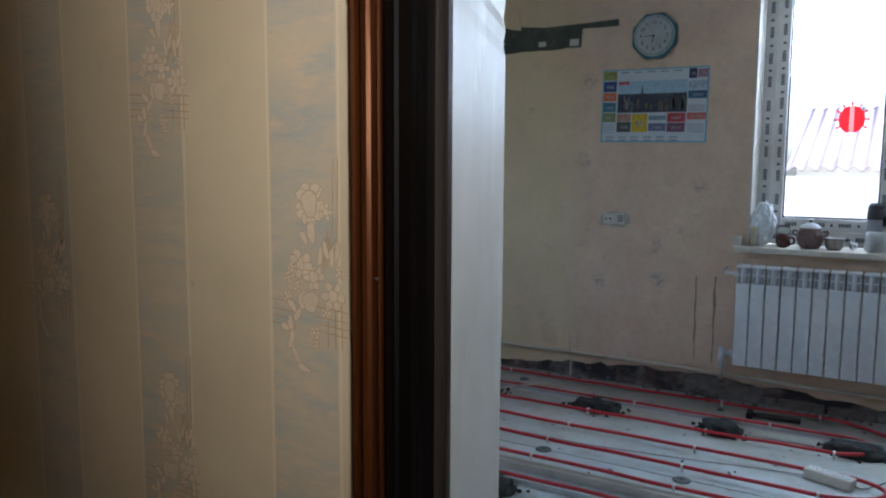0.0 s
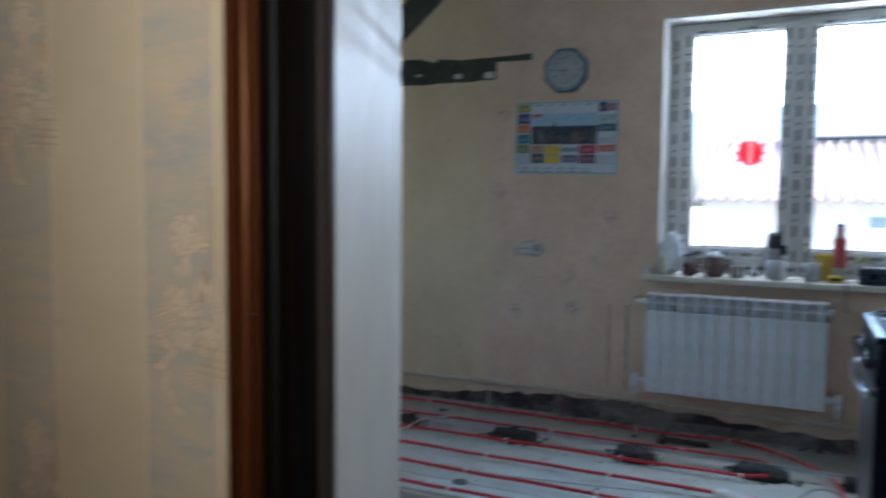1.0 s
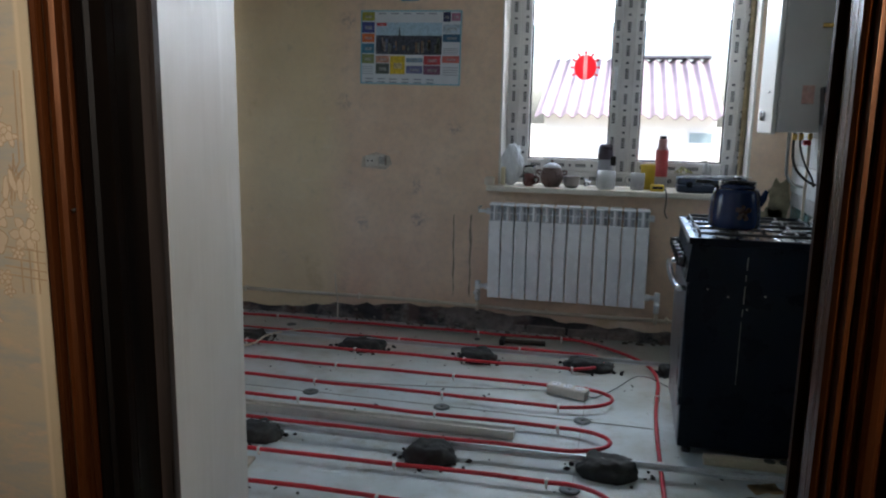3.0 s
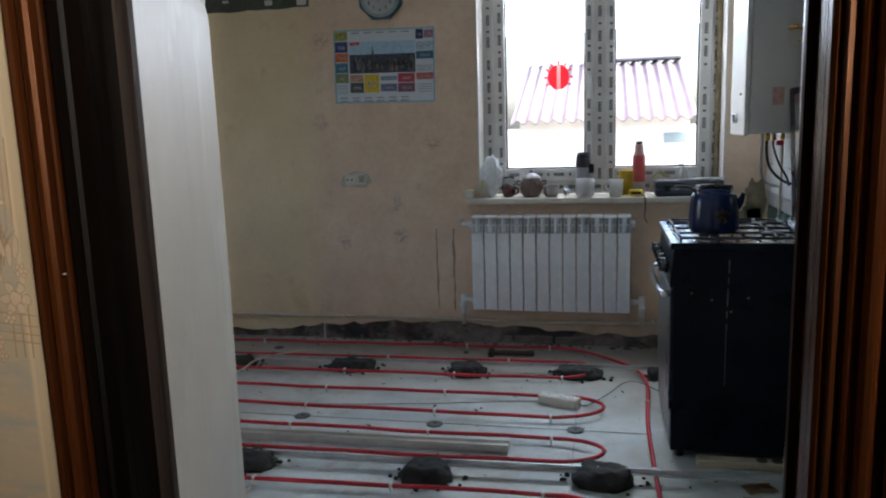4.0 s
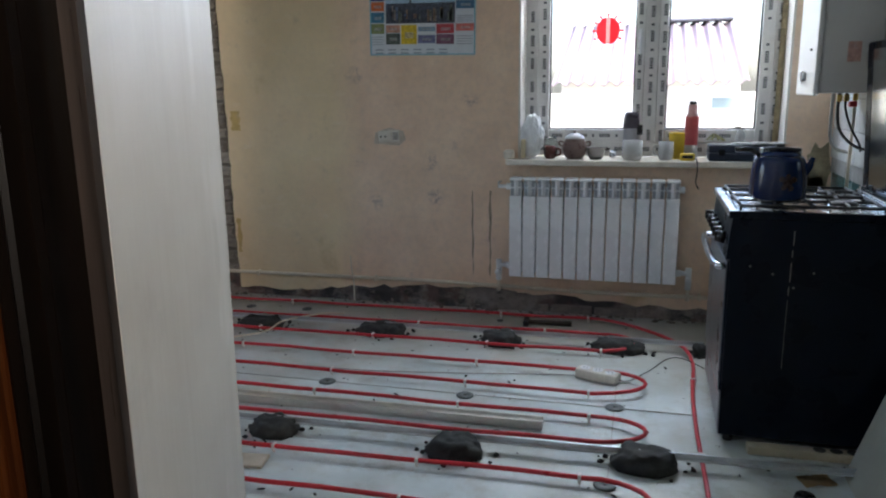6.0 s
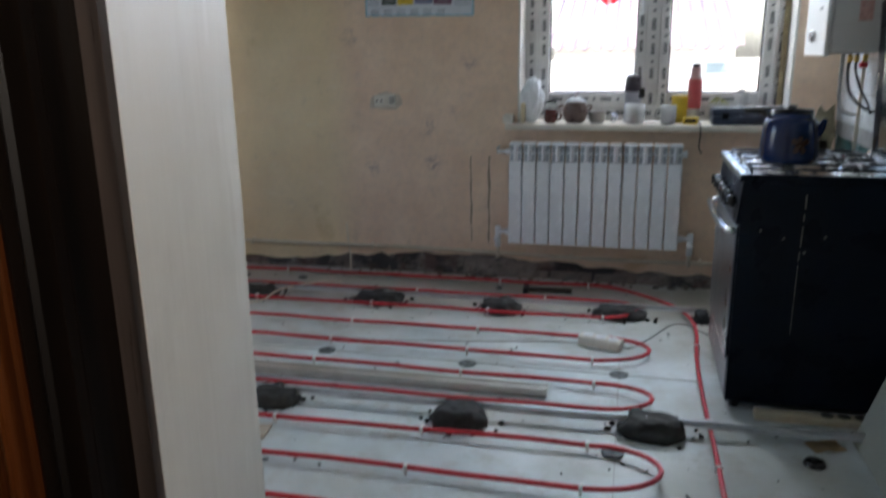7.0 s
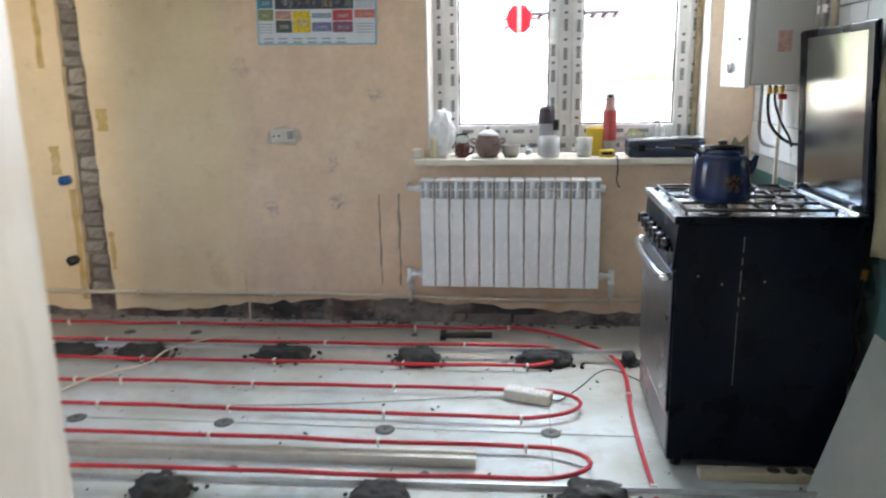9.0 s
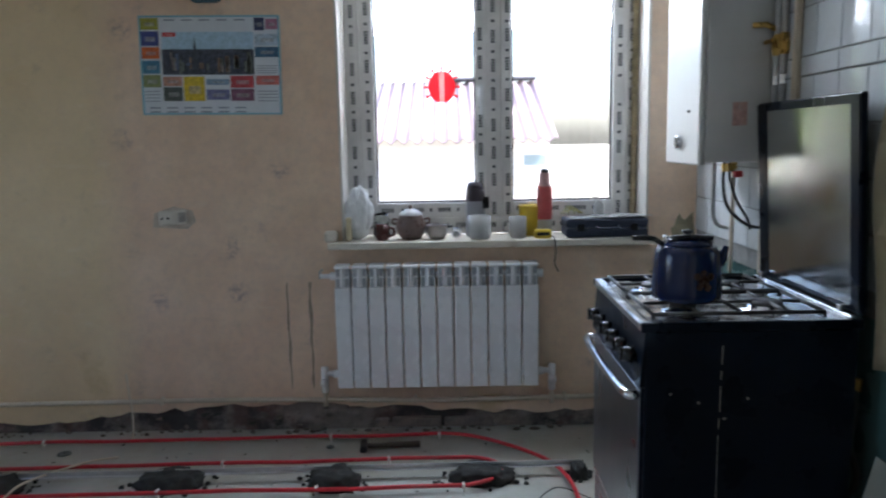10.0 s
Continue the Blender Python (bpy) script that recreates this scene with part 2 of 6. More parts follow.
def wallpaper():
    """Cream paper with wide blue-grey bands."""
    n = Nodes("banded_wallpaper")
    x, y, z = n.xyz()
    u = n.maths("FRACT", n.maths("ADD", n.maths("DIVIDE", n.maths("ADD", x, 10.0 * 0.271 - 0.126 + 0.1355), 0.271), 0.0))
    off = n.maths("ABSOLUTE", n.maths("SUBTRACT", u, 0.5))
    band = n.ramp(n.maths("ADD", off, n.ramp(n.noise(40, 5), 0, 1, -0.006, 0.006)), 0.190, 0.204, 1.0, 0.0)
    rim = n.ramp(n.maths("ABSOLUTE", n.maths("SUBTRACT", off, 0.210)), 0.004, 0.012, 1.0, 0.0)
    cream = n.mix(n.ramp(n.noise(5, 7), 0.3, 0.7), (0.50, 0.405, 0.265), (0.59, 0.485, 0.325))
    wash = n.noise(5.0, 5, 0.6, (1.0, 1.0, 2.6))
    streak = n.noise(9.0, 7, 0.7, (1.0, 1.0, 4.5))
    blue = n.mix(n.ramp(wash, 0.35, 0.65), (0.43, 0.38, 0.295), (0.51, 0.415, 0.28))
    blue = n.mix(n.ramp(streak, 0.48, 0.62, 0.0, 0.75), blue, (0.37, 0.36, 0.325))
    blue = n.mix(n.ramp(n.noise(14.0, 7, 0.7, (1.0, 1.0, 3.0)), 0.54, 0.66, 0.0, 0.6), blue, (0.60, 0.43, 0.28))
    col = n.mix(band, cream, blue)
    col = n.mix(n.maths("MULTIPLY", rim, 0.4), col, (0.74, 0.62, 0.44))
    col = n.mix(n.ramp(n.noise(15, 9, 0.75), 0.66, 0.75, 0.0, 0.45), col, (0.36, 0.28, 0.18))
    col = n.mix(n.ramp(n.noise(2.2, 6, 0.6), 0.45, 0.70, 0.0, 0.3), col, (0.40, 0.32, 0.21))
    h = n.maths("ADD", n.noise(120, 5, 0.6), n.maths("MULTIPLY", band, 0.5))
    return n.finish(col, 0.62, 0, h, 0.25, 0.002)


def glossy_white_plaster():
    """White paint brushed on in upright strokes over patched filler."""
    n = Nodes("brushed_white_paint")
    s = n.noise(1.0, 7, 0.6, (34, 34, 2.6))
    fine = n.noise(1.0, 6, 0.7, (150, 150, 5.0))
    patch = n.noise(1.0, 4, 0.5, (3.0, 4.0, 1.5))
    col = n.mix(n.ramp(n.noise(3.5, 6), 0.3, 0.7), (0.45, 0.445, 0.42), (0.54, 0.54, 0.515))
    col = n.mix(n.ramp(patch, 0.535, 0.56, 0.0, 0.75), col, (0.61, 0.61, 0.59))
    col = n.mix(n.ramp(s, 0.52, 0.75, 0.0, 0.28), col, (0.38, 0.37, 0.35))
    col = n.mix(n.ramp(n.noise(4.5, 9, 0.7), 0.6, 0.75, 0.0, 0.5), col, (0.35, 0.34, 0.32))
    h = n.maths("ADD", n.maths("MULTIPLY", s, 0.45), n.maths("MULTIPLY", fine, 0.25))
    h = n.maths("ADD", h, n.ramp(patch, 0.50, 0.60, 0.0, 0.3))
    h = n.maths("ADD", h, n.maths("MULTIPLY", n.noise(22, 7, 0.65), 0.8))
    return n.finish(col, n.ramp(fine, 0.3, 0.7, 0.38, 0.58), 0, h, 0.26, 0.003)


def brick_mat(name, c, dirt):
    n = Nodes(name)
    r = n.random()
    base = n.mix(n.ramp(r, 0, 1), tuple(v * 0.72 for v in c), tuple(min(1, v * 1.25) for v in c))
    base = n.mix(n.ramp(n.noise(24, 8, 0.7), 0.42, 0.68, 0.0, 0.75), base, dirt)
    return n.finish(base, 0.92, 0, n.noise(60, 8, 0.7), 0.6, 0.006)


def damp_mortar():
    """Broken masonry: dusty grey mortar, red-brown brick dust and damp green-black stains."""
    n = Nodes("damp_stained_mortar")
    col = n.mix(n.ramp(n.noise(16, 7, 0.65), 0.35, 0.65), (0.20, 0.165, 0.145), (0.31, 0.265, 0.235))
    col = n.mix(n.ramp(n.noise(5.5, 6, 0.6), 0.50, 0.60, 0.0, 0.85), col, (0.135, 0.075, 0.062))
    col = n.mix(n.ramp(n.noise(3.1, 7, 0.65), 0.47, 0.57, 0.0, 0.9), col, (0.045, 0.042, 0.045))
    col = n.mix(n.ramp(n.noise(8.5, 8, 0.7, (1.0, 1.0, 2.5)), 0.57, 0.65, 0.0, 0.8), col, (0.030, 0.038, 0.026))
    return n.finish(col, 0.95, 0, n.noise(45, 8, 0.7), 0.9, 0.004)


def glass_mat(name, tint=(1, 1, 1), rough=0.0):
    n = Nodes(name)
    n.bsdf.inputs["Transmission Weight"].default_value = 1.0
    n.bsdf.inputs["IOR"].default_value = 1.45
    smear = n.ramp(n.noise(3, 5), 0.3, 0.7, rough, rough + 0.02)
    return n.finish(tint, smear, 0, n.noise(4, 3), 0.01, 0.001)


M_WALL = wall_paint()
M_FLOOR = floor_sheet()
M_PAPER = wallpaper()
M_REVEAL = glossy_white_plaster()
M_PLASTER = plain("whitewashed_plaster", (0.66, 0.63, 0.58), 0.85, 0, 0.1, 4, 0.25, (0.45, 0.38, 0.28))
M_PLAIN_WALL = plain("plain_side_wall_paint", (0.70, 0.67, 0.60), 0.8, 0, 0.1, 3, 0.2)
M_CEIL = plain("white_ceiling_paint", (0.76, 0.75, 0.72), 0.85, 0, 0.05, 3, 0.15)
M_CORE = plain("rough_dark_mortar", (0.17, 0.145, 0.12), 0.95, 0, 0.35, 9, 0.9, (0.08, 0.07, 0.06))
M_BRICK = brick_mat("grey_brick", (0.34, 0.30, 0.25), (0.12, 0.105, 0.09))
M_BRICK_LOW = brick_mat("dirty_base_brick", (0.26, 0.21, 0.18), (0.11, 0.09, 0.085))
M_FOOT = damp_mortar()
M_OLD_PAINT = plain("dark_green_old_paint", (0.075, 0.085, 0.06), 0.7, 0, 0.35, 7, 0.5, (0.26, 0.24, 0.19))
M_WOOD = varnished("dark_varnished_wood", (0.013, 0.004, 0.0016), (0.078, 0.0215, 0.005), 0.26, "z", 0.32)
M_WOOD.node_tree.nodes["Principled BSDF"].inputs["Specular Tint"].default_value = (1.0, 0.50, 0.28, 1)
# the same wood with the left jamb's shade put into its colour
M_WOOD_SHADED = varnished("shaded_varnished_wood", (0.0012, 0.0009, 0.0008), (0.0055, 0.0032, 0.002), 0.40, "z", 0.10)
M_WOOD_WORN = varnished("worn_brown_wood_edge", (0.010, 0.008, 0.007), (0.060, 0.046, 0.040), 0.32)
M_RED = plain("red_pex_plastic", (0.52, 0.018, 0.03), 0.34, 0, 0.12, 30, 0.03, (0.42, 0.06, 0.06))
M_CLIP = plain("white_clip_plastic", (0.74, 0.72, 0.68), 0.5)
M_CEMENT = plain("damp_grey_cement", (0.028, 0.030, 0.029), 0.8, 0, 0.4, 22, 0.9, (0.065, 0.064, 0.057))
M_ZINC = plain("galvanised_steel", (0.56, 0.58, 0.60), 0.36, 0.85, 0.15, 14, 0.1, (0.38, 0.38, 0.37))
M_ALU = plain("dull_aluminium", (0.60, 0.58, 0.54), 0.42, 0.75, 0.12, 10, 0.1, (0.42, 0.40, 0.36))
M_PUCK = plain("grey_plastic_dowel_cap", (0.10, 0.115, 0.115), 0.6, 0, 0.25, 40, 0.3)
M_PVC = plain("white_pvc", (0.78, 0.79, 0.80), 0.35, 0, 0.05, 6, 0.03)
M_FILM = plain("grey_protective_film", (0.74, 0.73, 0.71), 0.4, 0, 0.12, 9, 0.15)
M_INK = plain("dark_grey_film_print", (0.085, 0.09, 0.10), 0.5, 0, 0.3, 60, 0.02)
M_GLASS = glass_mat("window_glass")
M_SILL = plain("cream_painted_sill", (0.70, 0.65, 0.56), 0.5, 0, 0.1, 6, 0.15, (0.42, 0.35, 0.25))
M_RAD = plain("white_radiator_enamel", (0.80, 0.81, 0.82), 0.28, 0, 0.03, 6, 0.02)
# grey stands for the shade inside the radiator's open top slots
M_RAD_SHADE = plain("shade_grey_radiator_slot", (0.40, 0.43, 0.46), 0.35, 0, 0.05, 9, 0.03)
M_CREAM_PIPE = plain("cream_plastic_pipe", (0.62, 0.54, 0.42), 0.5, 0, 0.1, 12, 0.05, (0.48, 0.40, 0.30))
M_TILE = plain("white_glazed_tile", (0.72, 0.76, 0.78), 0.1, 0, 0.06, 8, 0.02, (0.55, 0.58, 0.58), 0.3, 0.18)
M_GROUT = plain("grey_grout", (0.28, 0.28, 0.27), 0.9, 0, 0.2, 20, 0.4)
M_TEAL = plain("teal_gloss_wall_paint", (0.075, 0.15, 0.145), 0.28, 0, 0.2, 3, 0.1, (0.13, 0.16, 0.12))
M_STOVE = plain("blue_black_enamel", (0.0025, 0.006, 0.014), 0.30, 0, 0.3, 7, 0.05, (0.006, 0.009, 0.014), 0.0, 0.0, 0.14)
M_STOVE_TOP = plain("brushed_stainless_hob", (0.62, 0.62, 0.62), 0.22, 1.0, 0.1, 12, 0.04, (0.40, 0.36, 0.30))
M_CHROME = plain("worn_chrome", (0.72, 0.73, 0.75), 0.16, 1.0, 0.06, 20, 0.02)
M_MIRROR = plain("polished_steel_lid", (0.40, 0.41, 0.40), 0.20, 1.0, 0.05, 5, 0.01)
M_IRON = plain("black_cast_iron", (0.018, 0.018, 0.019), 0.5, 0, 0.3, 30, 0.3)
M_KNOB = plain("black_knob_plastic", (0.015, 0.015, 0.016), 0.25, 0)
M_OVEN_GLASS = plain("mirrored_oven_glass", (0.30, 0.315, 0.34), 0.32, 1.0, 0.12, 5, 0.01, None, 0.15)
M_GREASE = plain("dried_grease_streak", (0.36, 0.33, 0.28), 0.35, 0, 0.3, 40, 0.1)
M_KETTLE = plain("dark_blue_enamel", (0.004, 0.017, 0.078), 0.18, 0, 0.15, 12, 0.02, None, 0.15)
M_KETTLE_PRINT = plain("brown_flower_transfer", (0.055, 0.026, 0.022), 0.3, 0, 0.5, 60, 0.02)
M_BOILER = plain("white_boiler_enamel", (0.72, 0.72, 0.70), 0.35, 0, 0.04, 4, 0.02)
M_BOILER_SIDE = plain("grey_white_boiler_sheet", (0.60, 0.60, 0.58), 0.45, 0, 0.05, 4, 0.03)
M_STAMP = plain("faded_red_label", (0.56, 0.34, 0.29), 0.6, 0, 0.3, 50, 0.02, (0.6, 0.55, 0.52))
M_BRASS = plain("brass_fitting", (0.52, 0.34, 0.10), 0.3, 1.0, 0.15, 30, 0.05)
M_STEEL = plain("grey_steel_pipe", (0.45, 0.45, 0.44), 0.38, 0.6, 0.2, 20, 0.1, (0.25, 0.22, 0.18))
M_RUBBER = plain("black_cable_rubber", (0.02, 0.02, 0.02), 0.55, 0)
M_HOOD = plain("navy_black_hood_enamel", (0.016, 0.02, 0.032), 0.3, 0, 0.2, 6, 0.03)
M_BOARD = plain("grey_green_gypsum_board", (0.36, 0.37, 0.31), 0.85, 0, 0.08, 5, 0.2, (0.44, 0.42, 0.36))
M_CLOTH = plain("beige_cloth", (0.50, 0.42, 0.28), 0.9, 0, 0.15, 9, 0.4)
M_SOCKET = plain("off_white_socket_plastic", (0.66, 0.62, 0.54), 0.45, 0, 0.08, 20, 0.05, (0.45, 0.40, 0.32))
M_DARK = plain("dark_hole_plastic", (0.03, 0.028, 0.025), 0.6)
M_BEIGE = plain("beige_power_strip", (0.50, 0.44, 0.32), 0.5, 0, 0.12, 15, 0.08, (0.30, 0.24, 0.15))

# ---------------------------------------------------------------- the shell
CEIL = 2.72
LEFT, RIGHT = -2.75, 1.66
WIN_L, WIN_R, WIN_B, WIN_T = 0.03, 1.43, 0.908, 2.365
DOOR_IN, DOOR_OUT = -3.33, -3.75          # kitchen face and corridor face of the wall with the doorway
rnd = random.Random(7)


def ragged(x0, x1, z, spread, step=0.058):
    """Points of a broken lower edge from x0 to x1; z is a height or a function of x."""
    out, x = [], x0
    while x < x1 - step * 0.5:
        out.append((x, (z(x) if callable(z) else z) + rnd.uniform(-spread, spread)))
        x += step * rnd.uniform(0.6, 1.4)
    out.append((x1, (z(x1) if callable(z) else z)))
    return out


def base_top(x):
    """The height at which the plaster breaks off over the floor."""
    return 0.085 + 0.012 * (x + 1.0) + 0.035 * math.sin(2.2 * x + 2.4)


# window wall: brick core behind, plaster skin in front, with the chase left open
core = bmesh.new()
for b in ((LEFT, WIN_L, -0.05, CEIL), (WIN_R, RIGHT, -0.05, CEIL), (WIN_L, WIN_R, -0.05, WIN_B - 0.035), (WIN_L, WIN_R, WIN_T, CEIL)):
    box(b[0], b[1], 0.035, 0.45, b[2], b[3], bm=core)
wall_north = structure(put("wall_north", core, M_CORE), "old brick window wall behind its plaster", "wall")

CH_L = ((-1.955, 2.05), (-1.965, 0.0))     # the chase's two edges, top and foot
CH_R = ((-1.838, 2.05), (-1.805, 0.0))


def chase_x(side, z):
    (xa, za), (xb, zb) = side
    return xb + (xa - xb) * (z - zb) / (za - zb)


def chase_edge(side, z0, z1, step=0.05):
    out, z = [], z0
    while z < z1:
        out.append((chase_x(side, z) + rnd.uniform(-0.006, 0.006), z))
        z += step
    out.append((chase_x(side, z1), z1))
    return out


zl, zr = base_top(CH_L[1][0]), base_top(CH_R[1][0])
left_poly = [(LEFT, CEIL)] + ragged(LEFT, chase_x(CH_L, zl), base_top, 0.012)[:-1] + chase_edge(CH_L, zl, 2.05) + [(chase_x(CH_L, 2.05), CEIL)]
skin = prism(left_poly, 0.0, 0.035)
put_skin = structure(put("wall_plaster", skin, M_WALL, wall_north))
right_poly = [(chase_x(CH_R, 2.05), CEIL)] + chase_edge(CH_R, zr, 2.05)[::-1] + ragged(chase_x(CH_R, zr), WIN_L, base_top, 0.014)[1:] + [(WIN_L, CEIL)]
put("wall_plaster", prism(right_poly, 0.0, 0.035), M_WALL, wall_north)
put("wall_plaster", prism([(chase_x(CH_L, 2.05), 2.05), (chase_x(CH_R, 2.05), 2.05), (chase_x(CH_R, 2.05), CEIL), (chase_x(CH_L, 2.05), CEIL)], 0.0, 0.035), M_WALL, wall_north)
put("wall_plaster", prism(ragged(WIN_L, WIN_R, base_top, 0.012) + [(WIN_R, WIN_B - 0.035), (WIN_L, WIN_B - 0.035)], 0.0, 0.035), M_WALL, wall_north)
put("wall_plaster", prism(ragged(WIN_R, RIGHT, base_top, 0.012) + [(RIGHT, CEIL), (WIN_R, CEIL)], 0.0, 0.035), M_WALL, wall_north)
put("wall_plaster", prism([(WIN_L, WIN_T), (WIN_R, WIN_T), (WIN_R, CEIL), (WIN_L, CEIL)], 0.0, 0.035), M_WALL, wall_north)
# white reveal linings of the window
for x0, x1, z0, z1 in ((WIN_L, WIN_L + 0.012, WIN_B, WIN_T), (WIN_R - 0.012, WIN_R, WIN_B, WIN_T), (WIN_L + 0.012, WIN_R - 0.012, WIN_T - 0.012, WIN_T)):
    put("reveal_lining", box(x0, x1, -0.004, 0.175, z0, z1, 0.003), M_PLASTER, wall_north)
# old green paint laid bare where a shelf and a brace were torn away
strip = [(-2.3, 2.08)] + ragged(-2.3, -0.985, 2.078, 0.006) + [(-0.980, 2.19)] + ragged(-0.975, -0.75, 2.186, 0.004) + [(-0.75, 2.225), (-1.0, 2.219), (-1.22, 2.217), (-1.40, 2.235), (-1.45, 2.22), (-1.52, 2.243), (-1.9, 2.25), (-2.3, 2.255)]
old = structure(put("wall_patch", prism(strip[1:], -0.003, 0.004), M_OLD_PAINT), "dark strip of bare green paint", "wall")
brace = [(-1.92, 2.27), (-1.80, 2.26), (-1.72, 2.31), (-1.33, 2.63), (-1.25, 2.715), (-1.54, 2.715), (-1.60, 2.655), (-1.72, 2.556), (-1.92, 2.40)]
structure(put("wall_patch", prism(brace, -0.003, 0.004), M_OLD_PAINT), "slanting strip of bare green paint", "wall")
put("loose_paper", prism([(-1.44, 2.222), (-1.395, 2.212), (-1.40, 2.275), (-1.415, 2.35), (-1.43, 2.29)], -0.007, -0.0035), M_WALL, old)
for x0, x1, z0, z1 in ((-1.27, -1.22, 2.10, 2.13), (-1.06, -1.00, 2.09, 2.13), (-1.55, -1.51, 2.13, 2.145)):
    put("loose_paper", box(x0, x1, -0.006, -0.0035, z0, z1), M_PLASTER, old)

# the other walls
south = bmesh.new()
S_L, S_R = 0.180, 1.030                     # splayed reveal on the kitchen side
J_L, J_R, HEAD = 0.285, 0.935, 2.05         # clear opening of the frame
extrude_z([(LEFT, DOOR_IN), (LEFT, DOOR_OUT), (J_L - 0.02, DOOR_OUT), (J_L - 0.02, -3.70), (S_L - 0.03, DOOR_IN)], -0.05, CEIL, south)
extrude_z([(S_R + 0.03, DOOR_IN), (J_R + 0.02, -3.70), (J_R + 0.02, DOOR_OUT), (2.7, DOOR_OUT), (2.7, DOOR_IN)], -0.05, CEIL, south)
extrude_z([(S_L - 0.03, DOOR_IN), (J_L - 0.02, -3.70), (J_L - 0.02, DOOR_OUT), (J_R + 0.02, DOOR_OUT), (J_R + 0.02, -3.70), (S_R + 0.03, DOOR_IN)], HEAD + 0.08, CEIL, south)
wall_south = structure(put("wall_south", south, M_PLAIN_WALL), "thick masonry wall with a splayed doorway", "wall")
# painted splay of the doorway
def splay_slab(near, edge, thick, seed):
    """A plastered splay from the frame to the kitchen side, its outer edge wavering and chipped."""
    r, bm, rows = random.Random(seed), bmesh.new(), []
    n, cols = 104, 9
    out = thick / abs(thick)
    for i in range(n + 1):
        z = (HEAD + 0.08) * i / n
        wav = 0.0022 * noise.noise((z * 3.1, seed, 0)) + 0.0012 * noise.noise((z * 17, seed, 2)) - (0.004 if r.random() < 0.05 else 0.0)
        ring = []
        for k in range(cols + 1):
            u = k / cols
            relief = 0.0016 * noise.noise((u * 1.6, z * 2.4, seed)) + 0.0006 * noise.noise((u * 7, z * 5, seed + 4))
            ring.append(bm.verts.new((near + (edge - out * wav - near) * u - out * relief, -3.702 + (DOOR_IN + 0.006 + 3.702) * u, z)))
        ring.append(bm.verts.new((edge + thick, DOOR_IN + 0.006, z)))
        ring.append(bm.verts.new((near + thick, -3.702, z)))
        rows.append(ring)
    m = cols + 3
    for p, q in zip(rows, rows[1:]):
        for k in range(m):
            bm.faces.new((p[k], p[(k + 1) % m], q[(k + 1) % m], q[k]))
    bm.faces.new(rows[0][::-1])
    bm.faces.new(rows[-1])
    bmesh.ops.recalc_face_normals(bm, faces=bm.faces[:])
    return bm


put("splay_plaster", splay_slab(J_L + 0.022, S_L, -0.028, 3), M_REVEAL, wall_south, "white brushed paint on the door splay")
put("splay_plaster", splay_slab(J_R + 0.008, S_R, 0.028, 8), M_REVEAL, wall_south, "white brushed paint on the door splay")

# the gap in this wall is made only for the side fill lamp
west = bmesh.new()
for b in ((-3.75, -2.55, -0.05, CEIL), (-1.25, 0.45, -0.05, CEIL), (-2.55, -1.25, -0.05, 0.9), (-2.55, -1.25, 2.2, CEIL)):
    box(LEFT - 0.2, LEFT, b[0], b[1], b[2], b[3], bm=west)
structure(put("wall_west", west, M_PLAIN_WALL), "plain cream side wall", "wall")
wall_east = structure(put("wall_east", box(RIGHT, RIGHT + 0.2, DOOR_IN, 0.45, -0.05, CEIL), M_TEAL), "side wall in teal gloss paint below tiles", "wall")
structure(put("ceiling", box(LEFT, 3.6, -9.0, 0.45, CEIL, CEIL + 0.15), M_CEIL), "plain white ceiling", "ceiling")

# corridor, and an unseen room added behind it around its lamp
CL = -0.95
corridor = structure(put("wall_corridor_west", box(CL - 0.2, CL, -6.1, DOOR_OUT, -0.05, CEIL), M_PAPER), "papered corridor wall", "wall")
structure(put("wall_corridor_paper", box(CL, J_L - 0.022, DOOR_OUT - 0.006, DOOR_OUT - 0.001, 0.0, CEIL), M_PAPER), "cream wallpaper with blue-grey bands and flowers", "wallpaper")
structure(put("wall_corridor_paper", box(J_R + 0.022, 2.7, DOOR_OUT - 0.006, DOOR_OUT - 0.001, 0.0, CEIL), M_PAPER), "cream wallpaper with blue-grey bands", "wallpaper")
structure(put("wall_corridor_paper", box(J_L - 0.022, J_R + 0.022, DOOR_OUT - 0.006, DOOR_OUT - 0.001, HEAD + 0.08, CEIL), M_PAPER), "cream wallpaper over the doorway", "wallpaper")
# out of view; papered so that bounced light turns warmer
structure(put("wall_corridor_east", box(2.5, 2.7, -5.6, DOOR_OUT, -0.05, CEIL), M_PAPER), "plain corridor wall", "wall")
# unseen; its opening is cut to shade the wallpaper's left and lower parts
back = bmesh.new()
for b in ((CL - 0.2, 1.80, -0.05, CEIL), (2.42, 3.6, -0.05, CEIL), (1.80, 2.42, 2.2, CEIL), (1.80, 2.42, -0.05, 1.46)):
    box(b[0], b[1], -5.75, -5.6, b[2], b[3], bm=back)
structure(put("wall_corridor_south", back, M_PAPER), "unseen corridor wall with an opening cut to shape the light", "wall")
room = bmesh.new()
for b in ((-0.5, -0.3, -9.0, -5.75, -0.05, CEIL), (3.4, 3.6, -9.0, -5.75, -0.05, CEIL), (-0.3, 3.4, -9.0, -8.8, -0.05, CEIL)):
    box(*b, bm=room)
structure(put("wall_far_room", room, M_PLAIN_WALL), "unseen walls added around the corridor's lamp", "wall")
structure(put("floor_corridor", box(-1.2, 3.6, -9.0, -3.70, -0.10, -0.004), varnished("worn_floor_boards", (0.16, 0.09, 0.04), (0.26, 0.16, 0.08), 0.45, "y")), "worn brown corridor floor", "floor")

